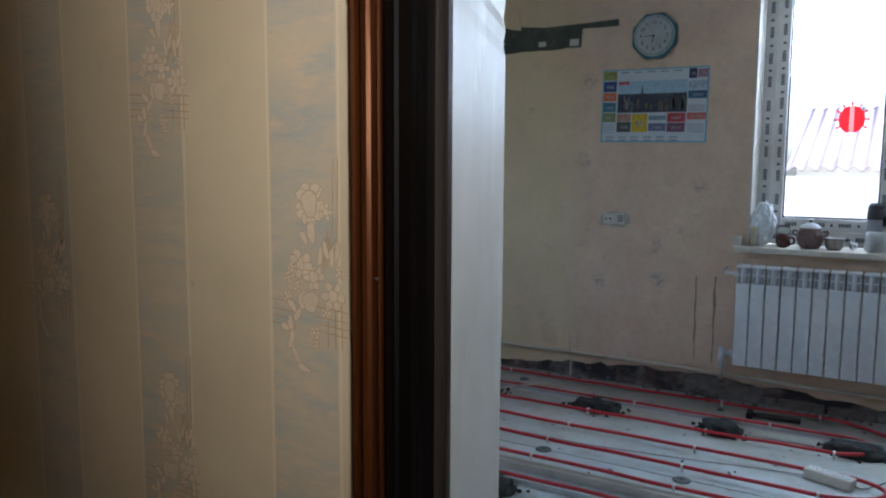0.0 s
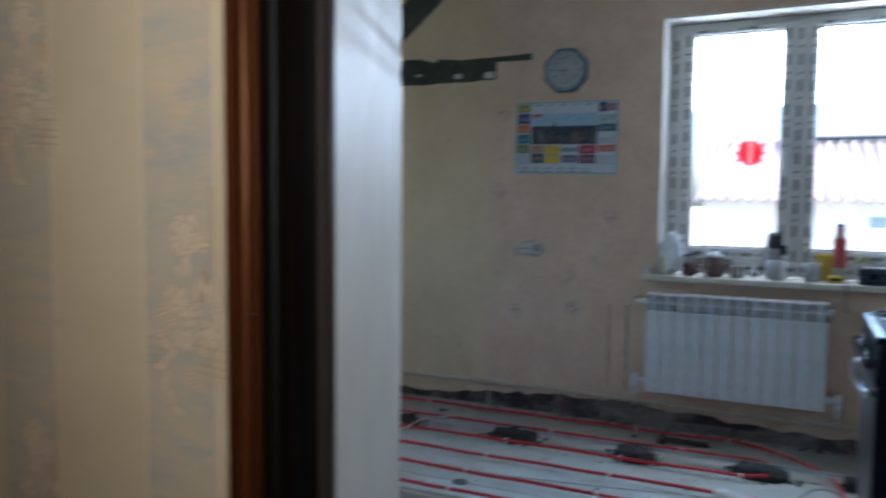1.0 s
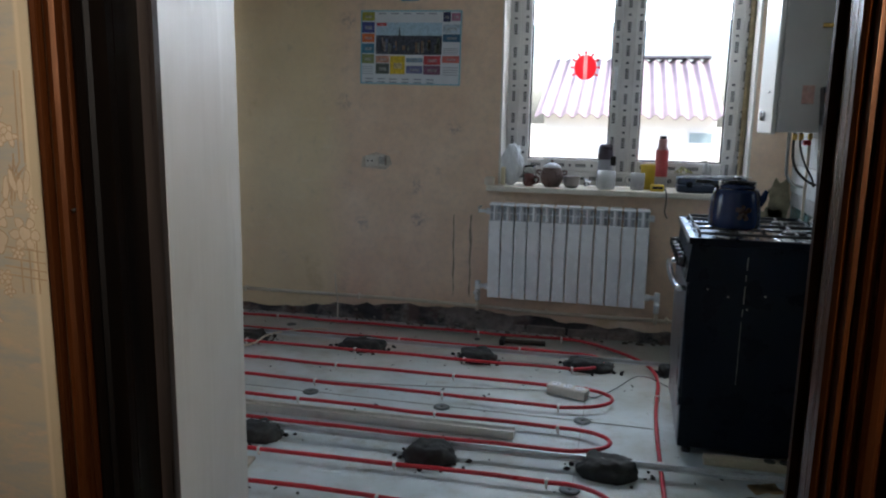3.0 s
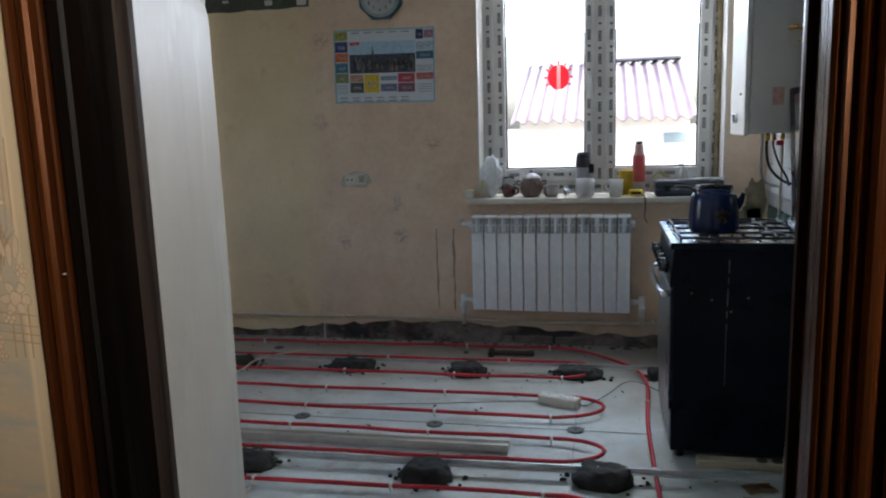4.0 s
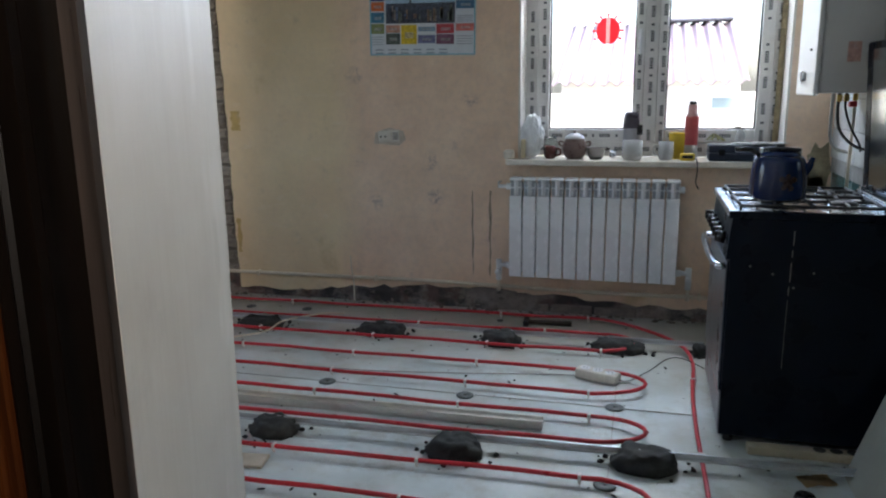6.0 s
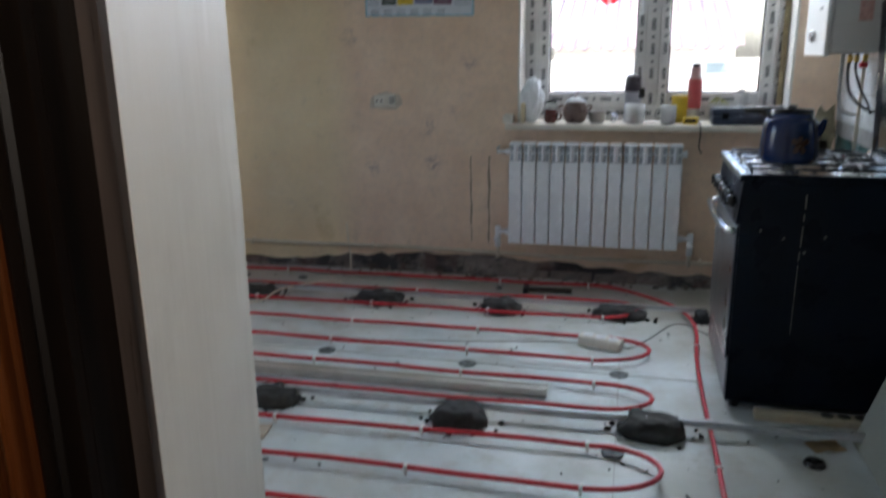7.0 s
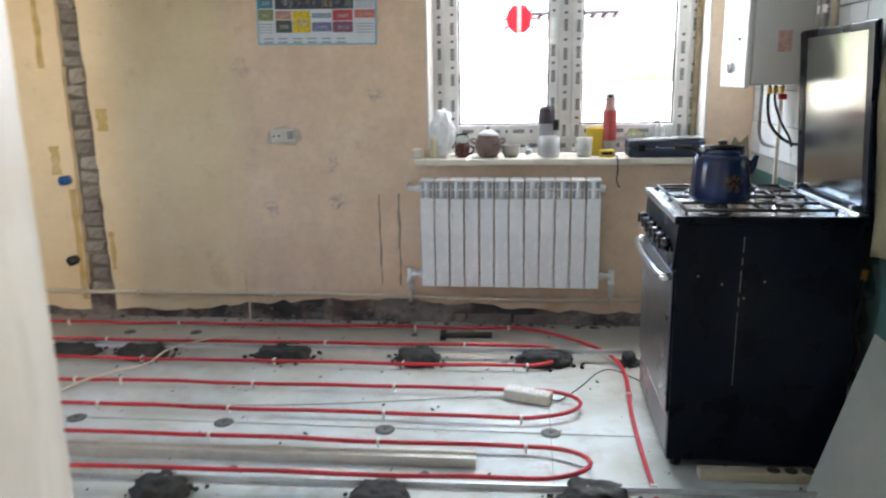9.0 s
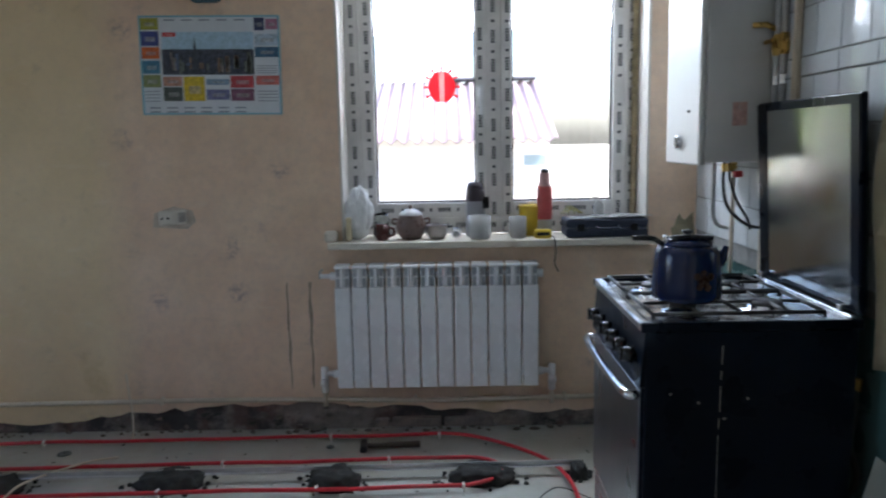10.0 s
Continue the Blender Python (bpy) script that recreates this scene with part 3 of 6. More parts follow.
# kitchen floor: one sheet, rising slightly towards the window
fl = bmesh.new()
xs = [LEFT + i * (RIGHT - LEFT) / 44 for i in range(45)]
ys = [-3.70 + i * (0.44 + 3.70 - 0.40) / 44 for i in range(45)]
grid = [[fl.verts.new((x, y, ground_z(x, y) + 0.003 * (noise.noise((x * 1.3, y * 1.3, 0)) - 0.3) * (0 if y < -3.4 else 1))) for x in xs] for y in ys]
for i in range(44):
    for j in range(44):
        fl.faces.new((grid[i][j], grid[i][j + 1], grid[i + 1][j + 1], grid[i + 1][j]))
floor = structure(put("floor", fl, M_FLOOR, None, "", True), "dusty white floor underlay with heating pipes", "floor")
structure(put("floor_slab", box(LEFT, RIGHT, -3.72, 0.04, -0.2, -0.02), M_CORE), "concrete slab", "floor")
M_JOINT = plain("dusty_underlay_joint", (0.36, 0.37, 0.35), 0.9)
# joints between the sheets of underlay
for x0, y0, x1, y1 in ((-2.7, -1.29, 0.98, -1.268), (0.66, -3.2, 0.65, -0.9)):
    dx, dy = x1 - x0, y1 - y0
    ln = math.hypot(dx, dy)
    nx, ny = -dy / ln * 0.0016, dx / ln * 0.0016
    put("floor_joint", extrude_z([(x0 - nx, y0 - ny), (x1 - nx, y1 - ny), (x1 + nx, y1 + ny), (x0 + nx, y0 + ny)], 0.001, 0.0035), M_JOINT, floor)

# ---------------------------------------------------------------- window
window = structure(new("window_1"), "white plastic window wrapped in printed protective film", "window")
FY = 0.175


def bars_along(x0, z0, z1, y, upright=True, seed=0, wide=0.020):
    """Plain bars in place of the print on the film, in one upright or level row."""
    r, bm, p = random.Random(seed), bmesh.new(), (z0 if upright else x0)
    end, k = z1, 0
    while p < end - 0.06:
        ln = 0.062 if k % 2 == 0 else 0.017
        if r.random() > 0.06:
            w = wide * (0.5 if k % 2 == 0 else 0.42)
            if upright:
                for i in range(5 if k % 2 == 0 else 1):
                    st = ln / (5 if k % 2 == 0 else 1)
                    box(x0 - w, x0 + w, y - 0.0008, y, p + i * st, p + i * st + st * 0.72, bm=bm)
            else:
                for i in range(5 if k % 2 == 0 else 1):
                    st = ln / (5 if k % 2 == 0 else 1)
                    box(p + i * st, p + i * st + st * 0.72, y - 0.0008, y, z0 - w, z0 + w, bm=bm)
        p += ln + r.uniform(0.022, 0.034)
        k += 1
    return bm


def profile_bar(name, x0, x1, z0, z1, y0, y1):
    return part(name, box(x0, x1, y0, y1, z0, z1, 0.006, 2), M_FILM, window)


GX = ((0.180, 0.657), (0.826, 1.300))
GB, GT = 1.062, 2.285
# outer casing and its mullion
profile_bar("window_frame", WIN_L + 0.012, 0.112, WIN_B, WIN_T - 0.012, FY + 0.012, FY + 0.085)
profile_bar("window_frame", 1.366, WIN_R - 0.012, WIN_B, WIN_T - 0.012, FY + 0.012, FY + 0.085)
profile_bar("window_frame", 0.1122, 1.3658, WIN_B, 0.990, FY + 0.012, FY + 0.085)
profile_bar("window_frame", 0.1122, 1.3658, 2.315, WIN_T - 0.012, FY + 0.012, FY + 0.085)
profile_bar("window_mullion", 0.704, 0.778, 0.9902, 2.3148, FY + 0.012, FY + 0.085)
sash_no = 0
for gx0, gx1 in GX:
    lo, hi = (0.1125, 0.7038) if gx0 < 0.5 else (0.7782, 1.3657)
    sash = part("sash", box(lo, gx0, FY - 0.012, FY + 0.055, 0.9905, 2.3145, 0.006), M_FILM, window)
    for a in ((gx1, hi, 0.9905, 2.3145), (gx0 + 0.0005, gx1 - 0.0005, 0.9905, GB), (gx0 + 0.0005, gx1 - 0.0005, GT, 2.3145)):
        part("sash_bar", box(a[0], a[1], FY - 0.012, FY + 0.055, a[2], a[3], 0.006), M_FILM, sash)
    for a in ((gx0, gx0 + 0.008, GB, GT), (gx1 - 0.008, gx1, GB, GT), (gx0 + 0.008, gx1 - 0.008, GB, GB + 0.008), (gx0 + 0.008, gx1 - 0.008, GT - 0.008, GT)):
        part("gasket", box(a[0], a[1], FY + 0.010, FY + 0.026, a[2], a[3]), M_RUBBER, sash)
    pane = part("pane", box(gx0 - 0.01, gx1 + 0.01, FY + 0.027, FY + 0.031, GB - 0.01, GT + 0.01), M_GLASS, window, "clear window glass")
    pane.visible_shadow = False
    part("print_marks", bars_along((lo + gx0) / 2 + 0.004, 1.0, 2.30, FY - 0.0122, True, 3), M_INK, sash)
    part("print_marks", bars_along((gx1 + hi) / 2 - 0.002, 1.0, 2.30, FY - 0.0122, True, 5), M_INK, sash)
    part("print_marks", bars_along(gx0 + 0.02, 1.028, gx1 - 0.02, FY - 0.0122, False, 8), M_INK, sash)
    part("print_marks", bars_along(gx0 + 0.02, 2.300, gx1 - 0.02, FY - 0.0122, False, 9, 0.014), M_INK, sash)
for x, s in ((0.078, 21), (0.741, 22), (1.392, 23)):
    part("print_marks", bars_along(x, 1.0, 2.30, FY + 0.0118, True, s), M_INK, window)
part("print_marks", bars_along(0.13, 0.950, 1.35, FY + 0.0118, False, 24, 0.024), M_INK, window)
handle = part("window_handle", box(0.668, 0.692, FY - 0.030, FY - 0.012, 1.55, 1.61, 0.005), M_PVC, window, "white plastic window handle")
part("lever", box(0.672, 0.688, FY - 0.050, FY - 0.030, 1.47, 1.60, 0.006), M_PVC, handle)
# foam and rough edge round the casing
foam = bmesh.new()
z = WIN_B
while z < WIN_T - 0.06:
    h = rnd.uniform(0.03, 0.09)
    box(WIN_R - 0.040, WIN_R - 0.0125, FY - 0.018, FY + 0.011, z, z + h, 0.008, 2, foam)
    z += h * 0.92
part("mounting_foam", foam, plain("yellowed_mounting_foam", (0.44, 0.36, 0.22), 0.9, 0, 0.3, 30, 0.8, (0.26, 0.22, 0.16)), window, "yellowed mounting foam", True)

# sill board
sill = structure(put("window_sill", box(-0.03, 1.46, -0.075, 0.186, WIN_B - 0.034, WIN_B - 0.001, 0.006, 2), M_SILL), "cream window sill board crowded with things", "window sill")
part("end_bracket", box(-0.045, 0.012, -0.062, -0.004, WIN_B - 0.002, WIN_B + 0.05, 0.012, 2), M_SILL, sill)
SILL = WIN_B

# ---------------------------------------------------------------- outdoors
structure(put("ground", box(-150, 150, 0.46, 300, -1.3, -1.2), plain("pale_dry_ground", (0.42, 0.40, 0.34), 0.95, 0, 0.2, 1.5, 0.3, (0.22, 0.26, 0.12))), "pale dry yard ground", "ground")
house = thing("house", 0.72, 8.0, -1.2, "small whitewashed outbuilding under a wine-red corrugated roof", "house")
M_WHITE = plain("sunlit_whitewash", (0.80, 0.79, 0.76), 0.9, 0, 0.04, 1.2, 0.2, (0.62, 0.58, 0.50))
part("wall", box(-1.36, 1.38, 0.30, 5.7, 0.0, 2.58), M_WHITE, house)
vent = part("window", box(0.98, 1.33, 0.27, 0.299, 2.15, 2.31), plain("grey_blue_vent", (0.28, 0.36, 0.38), 0.4), house, "small grey-blue vent window")
part("frame", box(0.955, 1.355, 0.285, 0.2985, 2.125, 2.335, 0.004), M_PVC, vent)
M_SLATE = plain("faded_wine_red_roof_slate", (0.31, 0.255, 0.28), 0.9, 0, 0.2, 2.0, 0.4, (0.37, 0.32, 0.33))
RX0, RX1, EAVE, RIDGE = -1.49, 1.48, 2.56, 3.64


def slope(y0, z0, y1, z1, seed):
    """One pitch of corrugated sheets, wavy along its eave."""
    bm, n, cols = bmesh.new(), 180, []
    for i in range(n + 1):
        x = RX0 + (RX1 - RX0) * i / n
        w = 0.034 * math.sin(x * 2 * math.pi / 0.20 + seed) + 0.008 * noise.noise((x * 1.2, seed, 0))
        cols.append([bm.verts.new((x, y, z + w - d)) for y, z, d in ((y0, z0, 0), (y1, z1, 0), (y1, z1, 0.02), (y0, z0, 0.02))])
    for a, b in zip(cols, cols[1:]):
        for k in range(4):
            bm.faces.new((a[k], b[k], b[(k + 1) % 4], a[(k + 1) % 4]))
    bm.faces.new(cols[0])
    bm.faces.new(cols[-1][::-1])
    bmesh.ops.recalc_face_normals(bm, faces=bm.faces[:])
    return bm


part("roof", slope(0.0, EAVE, 3.0, RIDGE, 0.6), M_SLATE, house, "wine-red corrugated roof sheets", True)
part("roof", slope(6.0, EAVE, 3.02, RIDGE, 2.0), M_SLATE, house, "wine-red corrugated roof sheets", True)
for gx in (-1.36, 1.37):
    gable = bmesh.new()
    va = [gable.verts.new((gx, y, z)) for y, z in ((0.30, 2.581), (5.7, 2.581), (3.0, 3.54))]
    vb = [gable.verts.new((gx + 0.01, y, z)) for y, z in ((0.30, 2.581), (5.7, 2.581), (3.0, 3.54))]
    gable.faces.new(va)
    gable.faces.new(vb[::-1])
    for k in range(3):
        gable.faces.new((va[k], va[(k + 1) % 3], vb[(k + 1) % 3], vb[k]))
    bmesh.ops.recalc_face_normals(gable, faces=gable.faces[:])
    part("gable", gable, M_WHITE, house)
part("ridge", box(RX0 + 1.3, RX1, 2.88, 3.14, RIDGE + 0.02, RIDGE + 0.09, 0.03), plain("dark_ridge_cap", (0.11, 0.11, 0.125), 0.7), house, "grey ridge cap")

# sunlit trees beside the outbuilding
M_BARK = plain("grey_brown_bark", (0.14, 0.11, 0.08), 0.95, 0, 0.3, 8, 0.8)
M_LEAF = plain("sunlit_yellow_green_leaves", (0.13, 0.20, 0.025), 0.6, 0, 0.3, 3, 0.1)


def tree(x, y, height, seed):
    r = random.Random(seed)
    t = thing("tree", x, y, -1.2, "leafy yellow-green garden tree in sunlight", "tree", "garden trees")
    bole = tube(smooth_path([(0, 0, 0), (0.05, 0.03, height * 0.25), (-0.04, 0.05, height * 0.5), (0.03, 0, height * 0.8)], 6), 0.13, 10, None, [1.2 - 1.0 * i / 18 for i in range(19)])
    for k in range(9):
        a, z0, ln = k * 2.4 + r.uniform(-0.3, 0.3), height * r.uniform(0.2, 0.65), height * r.uniform(0.2, 0.32)
        tube(smooth_path([(0, 0, z0), (ln * 0.5 * math.cos(a), ln * 0.5 * math.sin(a), z0 + ln * 0.35), (ln * math.cos(a), ln * math.sin(a), z0 + ln * 0.6)], 4), 0.045, 7, bole, [1.0 - 0.09 * i for i in range(9)])
    part("trunk", bole, M_BARK, t, "", True)
    pts, faces = [], []
    clumps = [(r.gauss(0, height * 0.17), r.gauss(0, height * 0.17), height * r.uniform(0.22, 1.0), height * r.uniform(0.06, 0.13)) for _ in range(34)]
    for cx, cy, cz, cr in clumps:
        for _ in range(110):
            d = Vector((r.gauss(0, 1), r.gauss(0, 1), r.gauss(0, 0.8)))
            d = d.normalized() * cr * r.uniform(0.5, 1.1)
            c = Vector((cx, cy, cz)) + d
            u = Vector((r.gauss(0, 1), r.gauss(0, 1), r.gauss(0, 1))).normalized()
            v = u.orthogonal().normalized()
            ln, wd = r.uniform(0.06, 0.11), r.uniform(0.03, 0.05)
            k = len(pts)
            pts += [tuple(c - u * ln), tuple(c + v * wd), tuple(c + u * ln), tuple(c - v * wd)]
            faces.append((k, k + 1, k + 2, k + 3))
    me = bpy.data.meshes.new("crown")
    me.from_pydata(pts, [], faces)
    me.materials.append(M_LEAF)
    crown = new("crown", me)
    crown.parent = t


for tx, ty, th, sd in ((-4.0, 7.6, 3.8, 4), (-6.0, 9.8, 5.0, 5), (-5.6, 12.8, 3.4, 6), (-8.6, 11.5, 5.2, 7)):
    tree(tx, ty, th, sd)

# ---------------------------------------------------------------- door casing
M_WOOD_DIM = varnished("dark_brown_varnished_wood", (0.016, 0.006, 0.003), (0.055, 0.019, 0.006), 0.50, "z", 0.08)
casing = thing("door_casing", 0.0, 0.0, 0.0, "dark varnished moulded wooden door frame without a door", "door frame")


def casing_side(s, x):
    """One upright side: moulded architrave, rebate (painted as shaded on the left) and a worn edge. s is +1 where the
    opening lies towards +x.
    """
    yo = DOOR_OUT - 0.006
    # left jamb and bead take the shaded copy, the right ones the lit wood
    jamb_wood = M_WOOD_SHADED if s > 0 else M_WOOD
    pts = [(0.0, 0.0), (0.0, -0.016), (0.002, -0.020), (0.005, -0.021), (0.0085, -0.019), (0.0095, -0.008), (0.0115, -0.006), (0.0150, -0.007), (0.0165, -0.017), (0.019, -0.022), (0.024, -0.025), (0.029, -0.025), (0.033, -0.022), (0.0345, -0.012), (0.037, -0.011), (0.0385, -0.018), (0.041, -0.0205), (0.0435, -0.019), (0.0450, -0.010), (0.0450, 0.0)]
    poly = [(x + s * u, yo + b) for u, b in pts]
    part("architrave", extrude_z(poly if s > 0 else poly[::-1], 0.0, HEAD + 0.06), M_WOOD, casing)
    inner = [(x + s * u, yo + b) for u, b in ((0.0453, 0.0), (0.0453, -0.009), (0.0475, -0.012), (0.050, -0.0215), (0.054, -0.0225), (0.0565, -0.014), (0.0600, -0.016), (0.0635, -0.012), ((0.0795 if s > 0 else 0.0635), -0.010), ((0.0795 if s > 0 else 0.0635), 0.0))]
    part("inner_bead", extrude_z(inner if s > 0 else inner[::-1], 0.0, HEAD + 0.06), jamb_wood, casing, "inner bead, its shade put into the colour on the left")
    x1 = x + s * (0.0795 if s > 0 else 0.0635)
    q = [(x1 - s * 0.046, yo + 0.001), (x1, yo + 0.001), (x1, -3.735), (x1 - s * 0.004, -3.732), (x1 - s * 0.004, -3.7122), (x1 - s * 0.046, -3.7122)]
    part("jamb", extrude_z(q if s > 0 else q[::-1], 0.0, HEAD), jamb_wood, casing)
    e = 0.013 if s > 0 else 0.004
    b = [(x1 - s * 0.028, -3.712), (x1 + s * e, -3.712), (x1 + s * e, -3.7024), (x1 - s * 0.028, -3.7024)]
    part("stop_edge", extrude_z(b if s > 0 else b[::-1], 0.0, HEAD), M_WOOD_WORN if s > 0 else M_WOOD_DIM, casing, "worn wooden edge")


casing_side(1, 0.2140)
casing_side(-1, 1.0085)
head = bmesh.new()
box(0.222, 1.008, DOOR_OUT - 0.028, DOOR_OUT - 0.007, HEAD + 0.06, HEAD + 0.14, 0.008, 2, head)
box(0.2655, 0.9645, DOOR_OUT - 0.005, -3.703, HEAD, HEAD + 0.055, 0.004, 2, head)
part("lintel", head, M_WOOD, casing)
part("nail", lathe([(0.0, 0.002), (0.002, 0.0015), (0.0026, 0.0), (0.0, -0.004)], 10, None, 0.2580, DOOR_OUT - 0.034, 1.211), M_CHROME, casing)

# ---------------------------------------------------------------- wallpaper flowers
M_PETAL = plain("cream_paper_relief", (0.60, 0.485, 0.345), 0.6, 0, 0.10, 40, 0.1)
M_OUTLINE = plain("brown_paper_print", (0.42, 0.29, 0.17), 0.6, 0, 0.15, 50, 0.05)


def petal(bm_a, bm_b, cx, cz, rx, rz_, turn, y):
    """One printed petal: a raised pad on a slightly larger printed outline; later petals lie over earlier ones."""
    k0 = len(bm_a.verts) // 32
    y -= 0.00007 * (k0 % 28)
    for bm, grow, d in ((bm_b, 0.0009, 0.00005), (bm_a, 0.0, 0.00009)):
        ring = []
        for i in range(16):
            a = 2 * math.pi * i / 16
            k = 1.0 + 0.10 * math.sin(3 * a + k0 * 1.7) + 0.07 * math.sin(5 * a + k0 * 2.9)
            u, w = (rx * k + grow) * math.cos(a), (rz_ * k + grow) * math.sin(a)
            ring.append((cx + u * math.cos(turn) - w * math.sin(turn), cz + u * math.sin(turn) + w * math.cos(turn)))
        lo = [bm.verts.new((px, y, pz)) for px, pz in ring]
        hi = [bm.verts.new((cx + (px - cx) * 0.97, y - d, cz + (pz - cz) * 0.97)) for px, pz in ring]
        bm.faces.new(hi)
        for i in range(16):
            j = (i + 1) % 16
            bm.faces.new((lo[i], lo[j], hi[j], hi[i]))


def line(bm, x0, z0, x1, z1, y, w=0.0007):
    dx, dz = x1 - x0, z1 - z0
    ln = math.hypot(dx, dz)
    nx, nz = -dz / ln * w, dx / ln * w
    prism([(x0 - nx, z0 - nz), (x1 - nx, z1 - nz), (x1 + nx, z1 + nz), (x0 + nx, z0 + nz)], y - 0.0007, y, bm)


def motif(cx, z0, y, seed):
    """A climbing bunch of flowers about 0.25 m high, with a trellis of lines."""
    r = random.Random(seed)
    a, b = bmesh.new(), bmesh.new()

    def bloom(x, z, s, count=6, core=0.5, tall=1.0):
        for k in range(count):
            t = 2 * math.pi * k / count + r.uniform(-0.25, 0.25)
            petal(a, b, x + s * 0.80 * math.cos(t), z + s * 0.80 * tall * math.sin(t), s * r.uniform(0.34, 0.46), s * r.uniform(0.26, 0.38), t, y)
        petal(a, b, x, z, s * core, s * core * tall, 0, y)

    for dz in (0.087, 0.075, 0.066, 0.057):
        line(b, cx - 0.062, z0 + dz + 0.002, cx - 0.018, z0 + dz, y)
        line(b, cx + 0.010, z0 + dz - 0.001, cx + 0.062, z0 + dz - 0.005, y)
    for dx in (0.031, 0.042, 0.052):
        line(b, cx + dx, z0 + 0.036, cx + dx, z0 + r.uniform(0.085, 0.11), y)
    for dx in (0.039, 0.046):
        line(b, cx + dx, z0 + 0.175, cx + dx + 0.002, z0 + 0.268, y)
    bloom(cx + 0.003, z0 + 0.212, 0.020, 10, 0.62, 1.25)
    petal(a, b, cx + 0.003, z0 + 0.212, 0.0115, 0.0165, 0.15, y)
    bloom(cx + 0.029, z0 + 0.202, 0.009, 5)
    petal(a, b, cx + 0.006, z0 + 0.177, 0.006, 0.013, 0.1, y)
    petal(a, b, cx - 0.006, z0 + 0.170, 0.004, 0.009, 0.6, y)
    for k in range(9):
        line(b, cx + r.uniform(0.012, 0.045), z0 + r.uniform(0.125, 0.15), cx + r.uniform(0.016, 0.048), z0 + r.uniform(0.155, 0.185), y, 0.0006)
    for k in range(4):
        petal(a, b, cx + 0.020 + 0.009 * k, z0 + 0.148 + 0.008 * (k % 2), 0.0035, 0.012, r.uniform(-0.5, 0.3), y)
    bloom(cx - 0.012, z0 + 0.137, 0.016, 7)
    bloom(cx + 0.009, z0 + 0.122, 0.014, 6)
    bloom(cx + 0.039, z0 + 0.101, 0.016, 6, 0.45)
    petal(a, b, cx - 0.006, z0 + 0.093, 0.013, 0.010, 0.7, y)
    petal(a, b, cx + 0.004, z0 + 0.091, 0.012, 0.013, -0.5, y)
    for fx, fz in ((-0.032, 0.119), (-0.018, 0.108), (-0.035, 0.094), (0.050, 0.130), (0.028, 0.080), (-0.026, 0.128)):
        bloom(cx + fx, z0 + fz, 0.0065, 5, 0.4)
    bloom(cx + 0.008, z0 + 0.052, 0.0075, 6, 0.4)
    bloom(cx + 0.013, z0 + 0.037, 0.006, 5, 0.4)
    for fx, fz, turn, ln in ((-0.027, 0.083, 0.8, 0.010), (-0.018, 0.073, -0.6, 0.010), (-0.030, 0.060, 0.2, 0.011), (-0.040, 0.055, 1.2, 0.007), (-0.029, 0.040, -0.25, 0.013), (-0.022, 0.022, 0.5, 0.014), (-0.010, 0.006, 1.2, 0.011)):
        petal(a, b, cx + fx, z0 + fz, 0.0042, ln, turn, y)
    line(b, cx - 0.016, z0 + 0.085, cx - 0.030, z0 + 0.030, y, 0.0006)
    ob = structure(put("wallpaper_flowers", b, M_OUTLINE), "embossed flower bunch on the wallpaper", "wallpaper")
    part("petals", a, M_PETAL, ob, "cream raised petals")
    return ob


PY = DOOR_OUT - 0.0062
for cx, zs, sd in ((0.134, (0.532, 1.078, 1.624), 1), (-0.137, (0.254, 0.800, 1.346, 1.892), 2), (-0.425, (0.505, 1.051, 1.597), 3), (-0.687, (0.800, 1.346), 4)):
    for z0 in zs:
        motif(cx, z0, PY, sd)

# ---------------------------------------------------------------- radiator
RX, RW, RZ0, RZ1, RYF, RYB = -0.002, 0.924, 0.239, 0.809, -0.117, -0.032
radiator = thing("radiator", RX, 0.0, 0.0, "white twelve-section aluminium radiator hung under the window", "radiator")
SW = RW / 12
sec = box(0.0026, SW - 0.0026, RYF, RYF + 0.014, RZ0, RZ1 - 0.100, 0.005, 2)
box(0.0026, SW - 0.0026, RYF + 0.003, RYF + 0.016, RZ1 - 0.016, RZ1 - 0.002, 0.004, 2, sec)
box(SW / 2 - 0.0045, SW / 2 + 0.0045, RYF + 0.004, RYF + 0.015, RZ1 - 0.1005, RZ1 - 0.0155, 0.003, 1, sec)
box(0.006, SW - 0.006, RYF + 0.012, RYF + 0.0185, RZ1 - 0.060, RZ1 - 0.052, 0.002, 1, sec)
box(SW / 2 - 0.012, SW / 2 + 0.012, RYF + 0.0145, RYB - 0.004, RZ0 + 0.01, RZ1 - 0.012, 0.004, 1, sec)
for fx in (0.006, SW - 0.010):
    box(fx, fx + 0.004, RYF + 0.0145, RYB - 0.01, RZ0 + 0.02, RZ1 - 0.03, 0.001, 1, sec)
box(0.0016, SW - 0.0016, RYB - 0.055, RYB - 0.005, RZ0 + 0.035, RZ0 + 0.075, 0.012, 2, sec)
box(0.0016, SW - 0.0016, RYB - 0.055, RYB - 0.005, RZ1 - 0.075, RZ1 - 0.035, 0.012, 2, sec)
box(0.004, SW - 0.004, RYF + 0.01, RYB - 0.004, RZ1 - 0.008, RZ1, 0.004, 2, sec)
# plate behind the slots, coloured as the shade seen through them
grille = box(0.005, SW - 0.005, RYF + 0.020, RYF + 0.026, RZ1 - 0.112, RZ1 - 0.012, 0.003, 1)
